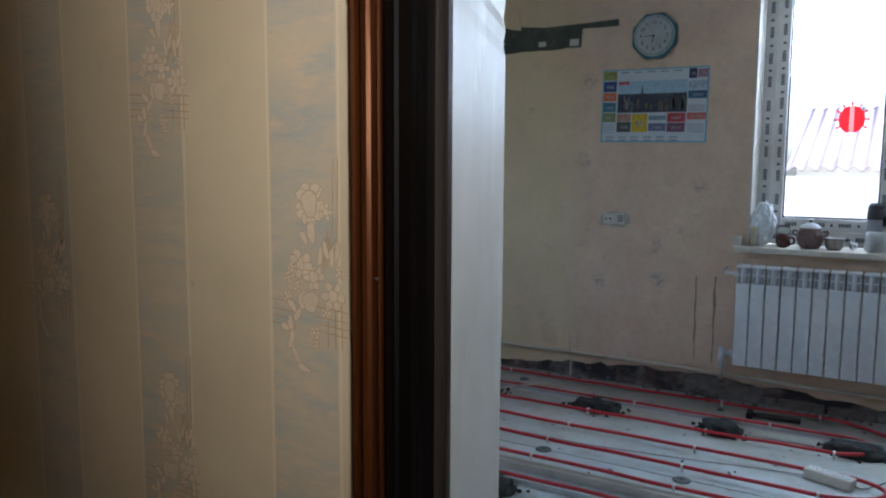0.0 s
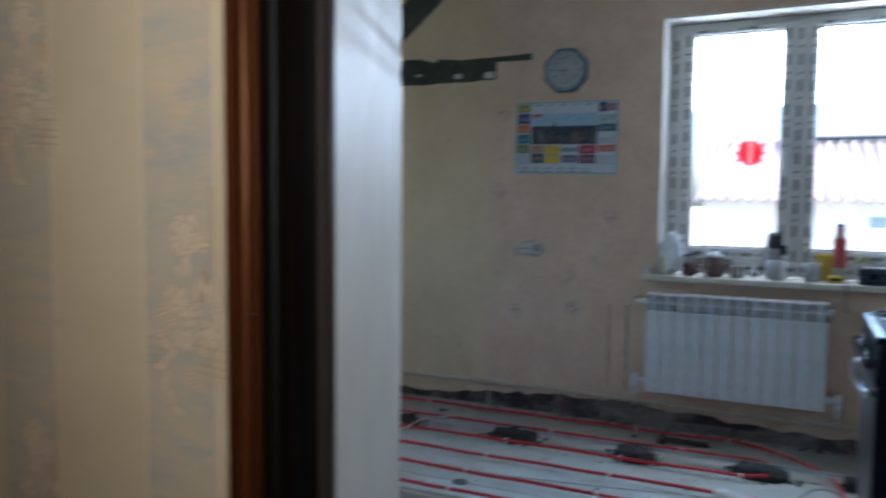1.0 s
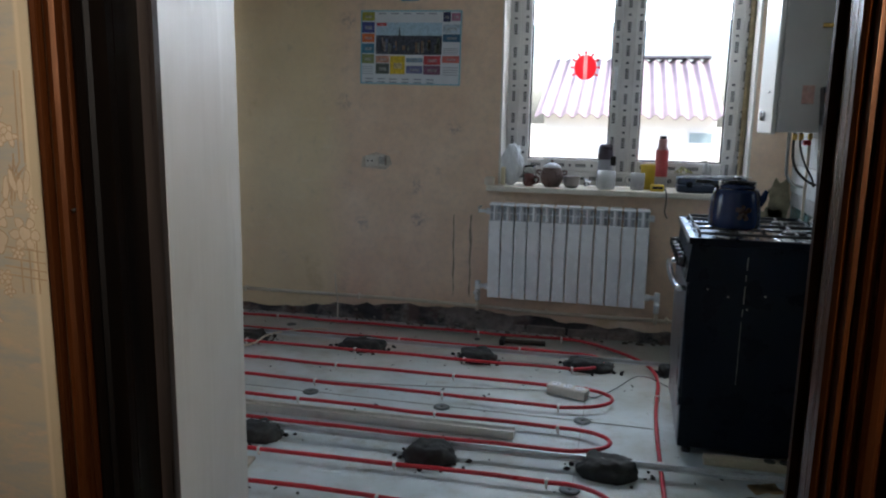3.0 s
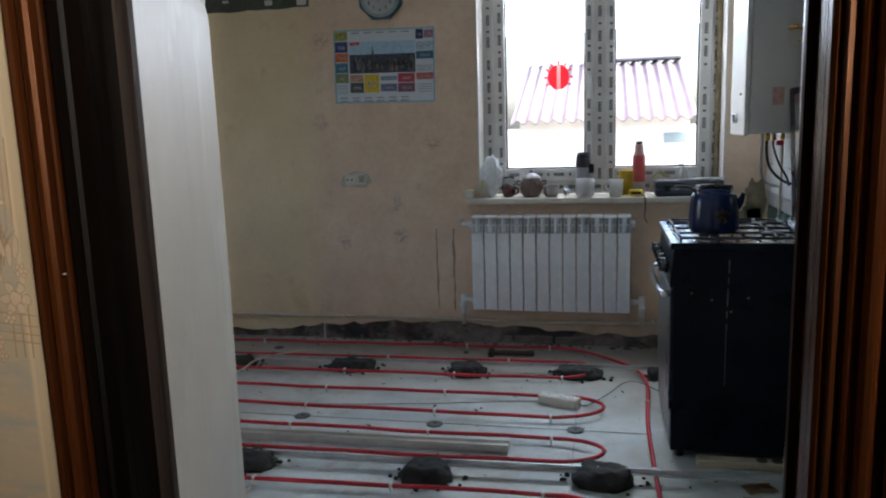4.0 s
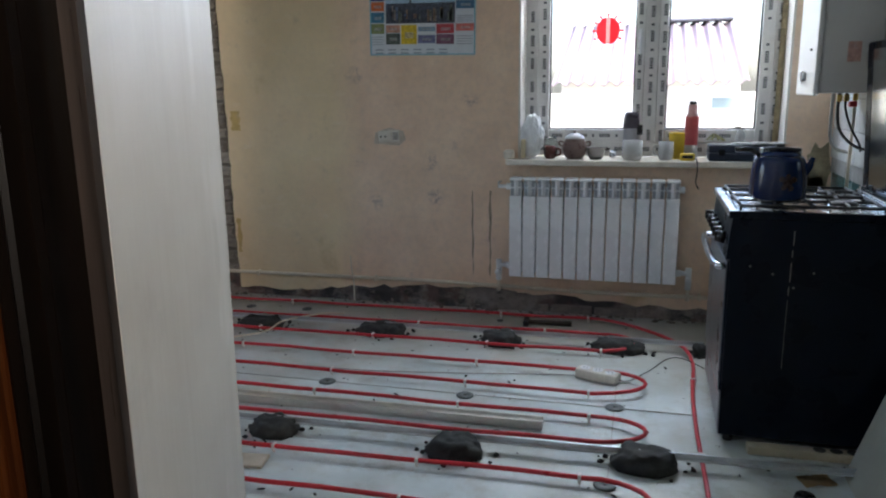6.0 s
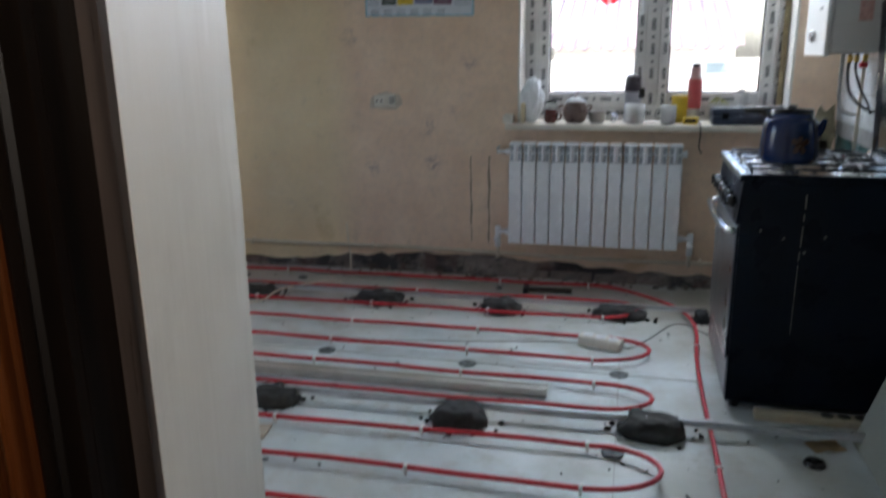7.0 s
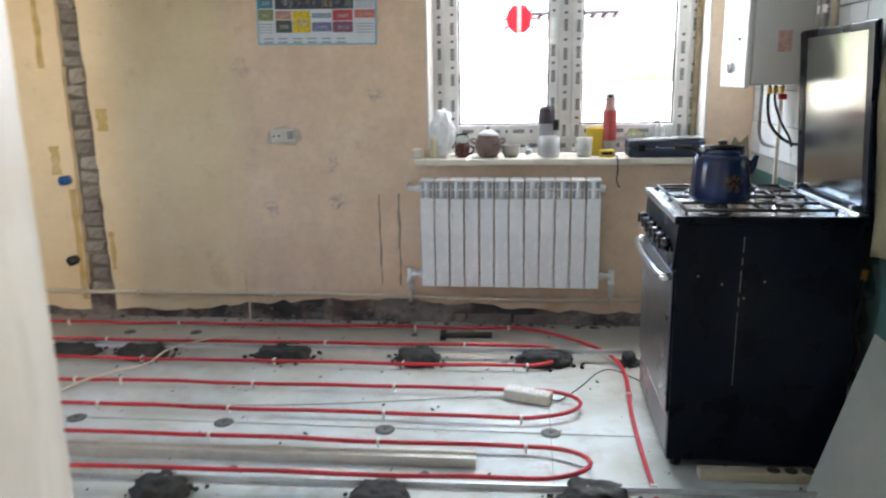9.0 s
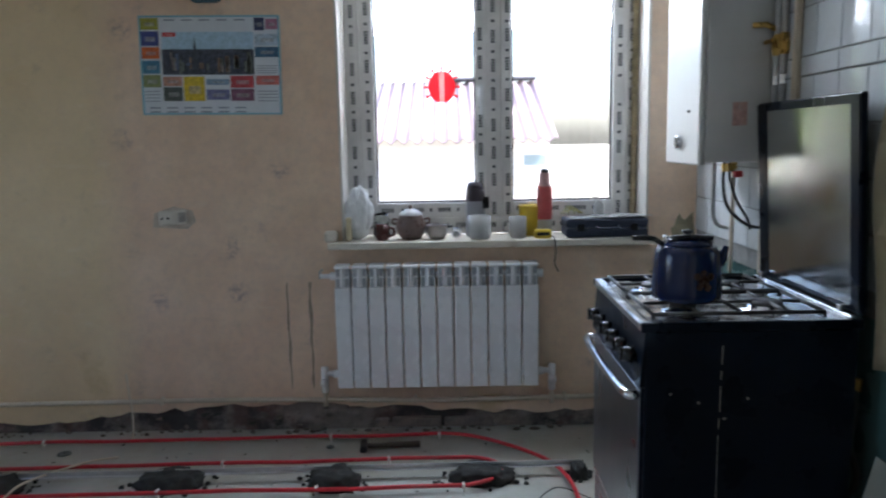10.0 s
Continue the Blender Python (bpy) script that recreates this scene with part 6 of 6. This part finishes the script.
for i in range(14):
    for j in range(8):
        cb_.faces.new((rows_[i][j], rows_[i][j + 1], rows_[i + 1][j + 1], rows_[i + 1][j]))
bmesh.ops.solidify(cb_, geom=cb_.faces[:], thickness=0.004)
part("fold", cb_, M_CLOTH, cloth, "", True)
part("hook", tube([(0.0745, -0.18, 1.54), (0.02, -0.18, 1.55)], 0.005, 8), M_STEEL, cloth)
flex = thing("gas_hose", 0, 0, 0, "black gas hose behind the cooker", "hose")
part("hose", tube(smooth_path([(1.63, -1.42, 0.66), (1.615, -1.45, 0.60), (1.60, -1.46, 0.52), (1.63, -1.45, 0.42), (1.61, -1.44, 0.36), (1.575, -1.40, 0.37)], 8), 0.008, 10), M_RUBBER, flex, "", True)
part("nut", tube([(1.632, -1.42, 0.655), (1.635, -1.42, 0.69)], 0.012, 6), M_BRASS, flex, "brass nut")

# ---------------------------------------------------------------- things on the sill
M_CLAY = plain("brown_glazed_clay", (0.17, 0.115, 0.10), 0.3, 0, 0.2, 25, 0.06)
M_PORC = plain("greyed_white_enamel", (0.44, 0.44, 0.43), 0.25, 0, 0.04, 12, 0.02)
M_BAG = plain("thin_white_plastic_bag", (0.80, 0.82, 0.84), 0.35, 0, 0.05, 20, 0.4)
M_REDCAN = plain("red_can_paint", (0.48, 0.07, 0.07), 0.35, 0, 0.2, 25, 0.03, (0.55, 0.20, 0.17))
M_YELLOW = plain("yellow_plastic", (0.62, 0.44, 0.03), 0.4, 0, 0.12, 25, 0.05)
M_GLASSJAR = glass_mat("jar_glass", (0.92, 0.96, 0.94))

bag = thing("plastic_bag", 0.100, 0.02, SILL, "crumpled translucent white plastic bag standing on the sill", "bag")
bb = bmesh.new()
bmesh.ops.create_icosphere(bb, subdivisions=5, radius=1.0)
for v in bb.verts:
    p = v.co.copy()
    k = 1 + 0.20 * noise.noise(p * 2.2) + 0.12 * noise.noise(p * 5.5 + Vector((3, 1, 0))) + 0.05 * noise.noise(p * 13)
    h = (p.z + 1) / 2
    w = (1.0 - 0.22 * h)
    v.co = Vector((p.x * 0.074 * k * w + 0.01 * h, p.y * 0.052 * k * w, max(0.001, h * 0.245 * (1 + 0.08 * noise.noise(p * 3)))))
part("film", bb, M_BAG, bag, "", True)
part("inner_pack", box(-0.050, -0.022, -0.060, -0.035, 0.002, 0.11, 0.008), plain("pale_yellow_package", (0.60, 0.52, 0.34), 0.5), bag)


def mug(x, y, r, h, mat_, label, name="mug", hs=1, cat="mug"):
    m = thing(name, x, y, SILL, label, cat)
    part("body", lathe([(0.0, 0.004), (r * 0.78, 0.0), (r * 0.92, 0.006), (r, h * 0.25), (r, h), (r * 0.92, h), (r * 0.90, 0.012), (0.0, 0.010)], 28), mat_, m, "", True)
    if hs:
        part("handle", tube(smooth_path([(hs * r * 0.95, -0.005, h * 0.80), (hs * (r + 0.024), -0.008, h * 0.72), (hs * (r + 0.024), -0.008, h * 0.36), (hs * r * 0.95, -0.005, h * 0.24)], 6), 0.006, 10), mat_, m, "", True)
    return m


mug(0.213, 0.0, 0.031, 0.072, plain("dark_red_brown_glaze", (0.10, 0.03, 0.025), 0.25, 0, 0.2, 20, 0.03), "small dark brown mug on the sill")
jar = thing("glass_jar", 0.205, 0.085, SILL, "clear glass jar standing behind a mug", "jar")
part("glass", lathe([(0.0, 0.0), (0.036, 0.0), (0.040, 0.01), (0.040, 0.085), (0.032, 0.098), (0.032, 0.115), (0.029, 0.115), (0.029, 0.1), (0.036, 0.085), (0.036, 0.012), (0.0, 0.006)], 28), M_GLASSJAR, jar, "", True)
pot = thing("clay_pot", 0.346, 0.02, SILL, "brown clay pot with a white lid", "pot")
part("body", lathe([(0.0, 0.0), (0.042, 0.0), (0.060, 0.022), (0.070, 0.055), (0.066, 0.085), (0.054, 0.104), (0.056, 0.112), (0.050, 0.112)], 32), M_CLAY, pot, "", True)
pl = part("lid", lathe([(0.055, 0.112), (0.052, 0.120), (0.028, 0.136), (0.010, 0.141)], 28), M_PORC, pot, "white lid", True)
part("lid_knob", lathe([(0.008, 0.140), (0.012, 0.149), (0.010, 0.157), (0.0, 0.159)], 16), M_CLAY, pl, "", True)
for s in (-1, 1):
    part("ear", tube(smooth_path([(s * 0.062, 0, 0.092), (s * 0.083, 0, 0.094), (s * 0.084, 0, 0.076), (s * 0.066, 0, 0.070)], 6), 0.006, 10), M_CLAY, pot, "", True)
bowl = thing("metal_bowl", 0.464, 0.01, SILL, "small dull steel bowl on the sill", "bowl")
part("shell", lathe([(0.0, 0.002), (0.032, 0.0), (0.045, 0.02), (0.050, 0.062), (0.052, 0.064), (0.047, 0.062), (0.042, 0.024), (0.0, 0.006)], 28), plain("dull_bowl_steel", (0.30, 0.28, 0.27), 0.35, 0.8), bowl, "", True)
part("handle", tube([(0.048, 0, 0.054), (0.075, -0.01, 0.058)], 0.005, 8), M_IRON, bowl)
keys = thing("bunch_of_keys", 0.556, -0.01, SILL, "small heap of bright metal fittings", "fittings")
kr = random.Random(3)
for i in range(7):
    a = kr.uniform(0, 6.28)
    part("fitting", tube([(0.018 * math.cos(a), 0.018 * math.sin(a), 0.008 + 0.005 * i), (-0.016 * math.cos(a), -0.016 * math.sin(a), 0.012 + 0.006 * i)], 0.007, 8), M_CHROME, keys)
mug(0.662, -0.005, 0.052, 0.105, M_PORC, "large white enamel mug on the sill", "mug", 0)
grinder = thing("coffee_grinder", 0.648, 0.095, SILL, "grey electric grinder with a dark top", "grinder")
part("body", lathe([(0.0, 0.0), (0.046, 0.0), (0.048, 0.02), (0.042, 0.15), (0.040, 0.165)], 26), plain("grey_appliance_plastic", (0.30, 0.30, 0.32), 0.4), grinder, "", True)
part("top", lathe([(0.041, 0.165), (0.046, 0.175), (0.040, 0.235), (0.030, 0.252), (0.0, 0.255)], 26), plain("dark_purple_brown_plastic", (0.045, 0.035, 0.045), 0.3), grinder, "dark top", True)
part("spout", box(0.030, 0.062, -0.03, -0.005, 0.13, 0.185, 0.006), M_KNOB, grinder)
mug(0.837, 0.0, 0.040, 0.098, M_PORC, "white porcelain mug on the sill", "mug", -1)
tub = thing("plastic_tub", 0.912, 0.10, SILL, "yellow plastic tub at the window", "tub")
part("body", lathe([(0.0, 0.0), (0.050, 0.0), (0.062, 0.135), (0.064, 0.14), (0.058, 0.14), (0.046, 0.005), (0.0, 0.004)], 26), M_YELLOW, tub, "", True)
can = thing("foam_can", 0.966, 0.055, SILL, "tall red and white foam spray can", "spray can")
part("body", lathe([(0.0, 0.0), (0.034, 0.0), (0.035, 0.004), (0.035, 0.078)], 26), M_PORC, can, "white lower part", True)
part("wrap", lathe([(0.035, 0.0785), (0.0352, 0.222), (0.033, 0.230)], 26), M_REDCAN, can, "red printed band", True)
part("shoulder", lathe([(0.033, 0.2305), (0.027, 0.240), (0.024, 0.246), (0.0235, 0.288), (0.020, 0.293)], 26), plain("pink_grey_cap", (0.45, 0.25, 0.24), 0.4), can, "", True)
part("nozzle", lathe([(0.019, 0.2935), (0.018, 0.308), (0.0, 0.311)], 18), M_KNOB, can, "black nozzle", True)
tape = thing("tape_measure", 0.948, -0.030, SILL, "yellow and black tape measure on the sill edge", "tape measure")
part("case", box(-0.040, 0.038, -0.020, 0.020, 0.001, 0.040, 0.010, 3), M_YELLOW, tape, "", True)
part("grip", box(-0.030, 0.030, -0.0225, 0.0225, 0.012, 0.030, 0.006, 2), M_KNOB, tape)
part("strap", tube(smooth_path([(0.036, -0.015, 0.012), (0.046, -0.052, 0.004), (0.050, -0.062, -0.05), (0.046, -0.060, -0.11), (0.062, -0.058, -0.145)], 8), 0.0035, 8), M_RUBBER, tape, "dark hanging strap", True)
case = thing("tool_case", 1.238, 0.035, SILL, "flat dark blue-grey tool case with papers on it", "tool case")
M_CASE = plain("dark_case_plastic", (0.034, 0.046, 0.075), 0.42, 0, 0.15, 20, 0.2)
part("lower_shell", box(-0.185, 0.185, -0.085, 0.085, 0.001, 0.042, 0.010, 3), M_CASE, case)
part("upper_shell", box(-0.185, 0.185, -0.085, 0.085, 0.044, 0.084, 0.010, 3), M_CASE, case)
part("handle", tube(smooth_path([(-0.05, -0.086, 0.05), (-0.045, -0.105, 0.045), (0.045, -0.105, 0.045), (0.05, -0.086, 0.05)], 6), 0.006, 8), M_CASE, case, "", True)
for lx in (-0.12, 0.12):
    part("latch", box(lx - 0.016, lx + 0.016, -0.091, -0.0852, 0.030, 0.062, 0.003), M_KNOB, case)
papers = thing("papers", 1.155, 0.02, SILL + 0.085, "loose white papers lying on the tool case", "papers")
for i, (px, rz) in enumerate(((0.0, 8), (0.10, -14), (0.20, 5))):
    p = box(-0.085, 0.085, -0.06, 0.06, 0.001 + 0.004 * i, 0.0025 + 0.004 * i)
    bmesh.ops.rotate(p, verts=p.verts[:], cent=(0, 0, 0), matrix=Matrix.Rotation(radians(rz), 3, "Z"))
    bmesh.ops.translate(p, verts=p.verts[:], vec=(px, 0, 0))
    part("sheet", p, M_PORC, papers)
vial = thing("small_bottle", 1.212, 0.03, SILL + 0.0985, "small pale bottle with a bent nozzle", "bottle")
part("body", lathe([(0.0, 0.0), (0.022, 0.0), (0.024, 0.006), (0.024, 0.042), (0.015, 0.054), (0.010, 0.062)], 20), M_PORC, vial, "", True)
part("nozzle", tube(smooth_path([(0, 0, 0.062), (0, 0, 0.074), (-0.02, 0, 0.078), (-0.035, 0, 0.072)], 5), 0.005, 8), M_SOCKET, vial, "", True)
twig = thing("wire_offcuts", 1.09, 0.06, SILL + 0.0985, "small tangle of yellow-green wire offcuts", "wire")
for i in range(6):
    a = i * 1.1
    part("wire", tube(smooth_path([(0.05 * math.cos(a), 0.03 * math.sin(a), 0.003), (0.01 * math.sin(a), 0.0, 0.02 + 0.004 * i), (-0.05 * math.cos(a + 0.7), -0.03, 0.006)], 5), 0.0028, 6), plain("olive_wire", (0.25, 0.24, 0.08), 0.5), twig)
# red thermometer on the glass
thermo = thing("window_thermometer", 0.499, FY + 0.026, 1.606, "red beetle-shaped suction thermometer stuck on the window pane", "thermometer")
tb = bmesh.new()
edge_a = math.acos(0.0115 / 0.064)
for half in (1, -1):
    arc = [(half * 0.064 * math.cos(t), half * 0.074 * math.sin(t)) for t in [-edge_a + 2 * edge_a * i / 20 for i in range(21)]]
    prism(arc, -0.008, 0.0, tb)
for a_ in (-150, -180, 150, 122, 90, 58, 30, 0, -30):
    ca, sa = math.cos(radians(a_)), math.sin(radians(a_))
    tube([(0.058 * ca, -0.004, 0.068 * sa), (0.080 * ca, -0.004, 0.090 * sa)], 0.0045, 6, tb)
    disc_y(tb, 0.007, -0.0075, -0.001, 10, 0.080 * ca, 0.088 * sa)


def translucent(name, c):
    """Thin plastic that glows with the daylight behind it."""
    n = Nodes(name)
    n.finish(c, 0.4)
    glow = n.add("ShaderNodeBsdfTranslucent")
    glow.inputs["Color"].default_value = (*c, 1)
    both = n.add("ShaderNodeMixShader")
    both.inputs[0].default_value = 0.75
    n.link(n.bsdf.outputs[0], both.inputs[1])
    n.link(glow.outputs[0], both.inputs[2])
    n.link(both.outputs[0], n.tree.nodes["Material Output"].inputs["Surface"])
    return n.mat


part("disc", tb, translucent("translucent_red_plastic", (1.0, 0.13, 0.16)), thermo)
part("tube_strip", box(-0.0112, 0.0112, -0.007, -0.001, -0.070, 0.070, 0.001), translucent("pale_pink_strip", (0.95, 0.62, 0.60)), thermo, "pale scale strip")

# ---------------------------------------------------------------- pieces of the walls
def shared(name, mesh, parent, m):
    ob = new(name, mesh)
    ob.parent = parent
    ob.matrix_basis = m
    return ob


def piece_mesh(name, sx, sy, sz, bevel, mat_, jitter=0.0, seed=0):
    bm = box(-sx / 2, sx / 2, -sy / 2, sy / 2, -sz / 2, sz / 2, bevel, 1)
    rr = random.Random(seed)
    for v in bm.verts:
        v.co += Vector((rr.uniform(-jitter, jitter), rr.uniform(-jitter, jitter), rr.uniform(-jitter, jitter)))
    me = bpy.data.meshes.new(name)
    bm.to_mesh(me)
    bm.free()
    me.materials.append(mat_)
    return me


# bricks laid bare in the chase
variants = [piece_mesh("brick", 0.118, 0.03, 0.066, 0.009, M_BRICK, 0.008, s) for s in range(7)]
z = 0.06
k = 0
while z < 2.0:
    xc = (chase_x(CH_L, z) + chase_x(CH_R, z)) / 2
    w = chase_x(CH_R, z) - chase_x(CH_L, z)
    shared("brick", variants[rnd.randrange(7)], wall_north, Matrix.Translation((xc + rnd.uniform(-0.012, 0.014), 0.028 + rnd.uniform(-0.009, 0.009), z + 0.033)) @ pose(0, 0, 0, rnd.uniform(-9, 9), rnd.uniform(-7, 7), rnd.uniform(-9, 9)) @ Matrix.Diagonal((w / 0.150 * rnd.uniform(0.8, 1.1), 1, rnd.uniform(0.75, 1.1), 1)))
    z += 0.079
    k += 1
# bricks at the wall foot
low = [piece_mesh("brick", 0.236, 0.035, 0.060, 0.007, M_BRICK_LOW, 0.004, 10 + s) for s in range(4)]
for row in range(3):
    x = LEFT + 0.1 + (0.12 if row % 2 else 0.0)
    while x < RIGHT - 0.12:
        deep = 0.0 if 0.15 < x < 0.85 else 0.016
        z0 = 0.02 + ground_z(x, 0) * 0.8 + row * 0.071
        shared("brick", low[rnd.randrange(4)], wall_north, Matrix.Translation((x, 0.026 + deep + rnd.uniform(-0.008, 0.010) + (0.028 if z0 + 0.03 > base_top(x) else 0.0), z0)) @ pose(0, 0, 0, rnd.uniform(-4, 4), rnd.uniform(-1.5, 1.5), rnd.uniform(-3, 3)))
        x += 0.250
# ragged mortar smeared over the bricks of the foot
foot = bmesh.new()
NX, NZ = 260, 14
rows_ = []
for j in range(NZ + 1):
    zz = -0.01 + 0.20 * j / NZ
    rows_.append([foot.verts.new((LEFT + 0.02 + (RIGHT - LEFT - 0.04) * i / NX, 0.013 - 0.010 * noise.noise((i * 0.11, j * 0.45, 3.0)) - 0.007 * noise.noise((i * 0.45, j * 1.1, 9.0)) + (0.010 if 0.15 < LEFT + 0.02 + (RIGHT - LEFT - 0.04) * i / NX < 0.85 else 0.0), zz)) for i in range(NX + 1)])
for j in range(NZ):
    for i in range(NX):
        foot.faces.new((rows_[j][i], rows_[j][i + 1], rows_[j + 1][i + 1], rows_[j + 1][i]))
put("mortar_face", foot, M_FOOT, wall_north, "dirty crumbling mortar", True)
# mortar rubble along the foot
rub = bmesh.new()
for _ in range(90):
    x = rnd.uniform(-2.3, 1.05)
    s = rnd.uniform(0.004, 0.013)
    c = bmesh.new()
    bmesh.ops.create_icosphere(c, subdivisions=1, radius=s)
    zz, yy = ground_z(x, -0.02) + rnd.uniform(0, max(0.03, base_top(x) - 0.035)), rnd.uniform(-0.002, 0.012)
    if zz < 0.06:
        yy = rnd.uniform(-0.05, 0.0)
        zz = ground_z(x, yy) + s * 0.4
    for v in c.verts:
        v.co = Vector((x + v.co.x * rnd.uniform(0.8, 2.2), yy + v.co.y * 0.8, zz + v.co.z * rnd.uniform(0.6, 1.1)))
    join(rub, c)
tagged(put("mortar_rubble", rub, M_CORE), "dark crumbling mortar along the wall foot", "rubble", "", "stuff")

# glazed tiles on the side wall
backing = structure(put("tile_bed", box(RIGHT - 0.006, RIGHT, -1.80, -0.002, 1.38, 2.42), M_GROUT, wall_east))
put("tile_bed", box(RIGHT - 0.006, RIGHT, -1.45, -0.002, 0.86, 1.38), M_GROUT, wall_east)
tile = piece_mesh("tile", 0.008, 0.147, 0.147, 0.002, M_TILE)
small = piece_mesh("tile", 0.010, 0.197, 0.056, 0.002, M_TILE)
for j in range(12):
    y = -0.078 - j * 0.150
    for i in range(10):
        zc = 0.865 + 0.075 + i * 0.150 - (0.0 if i < 4 else 0.0)
        if i < 4:
            zc = 1.534 - 0.076 - (3 - i) * 0.150
        else:
            zc = 1.595 + 0.076 + (i - 4) * 0.150
        if zc > 2.4 or (y < -1.45 and zc < 1.45):
            continue
        shared("tile", tile, wall_east, Matrix.Translation((RIGHT - 0.009 + rnd.uniform(-0.0006, 0.0006), y, zc)) @ pose(0, 0, 0, 0, rnd.uniform(-0.35, 0.35), rnd.uniform(-0.35, 0.35)))
for j in range(9):
    shared("tile", small, wall_east, Matrix.Translation((RIGHT - 0.010, -0.10 - j * 0.200, 1.5645)))
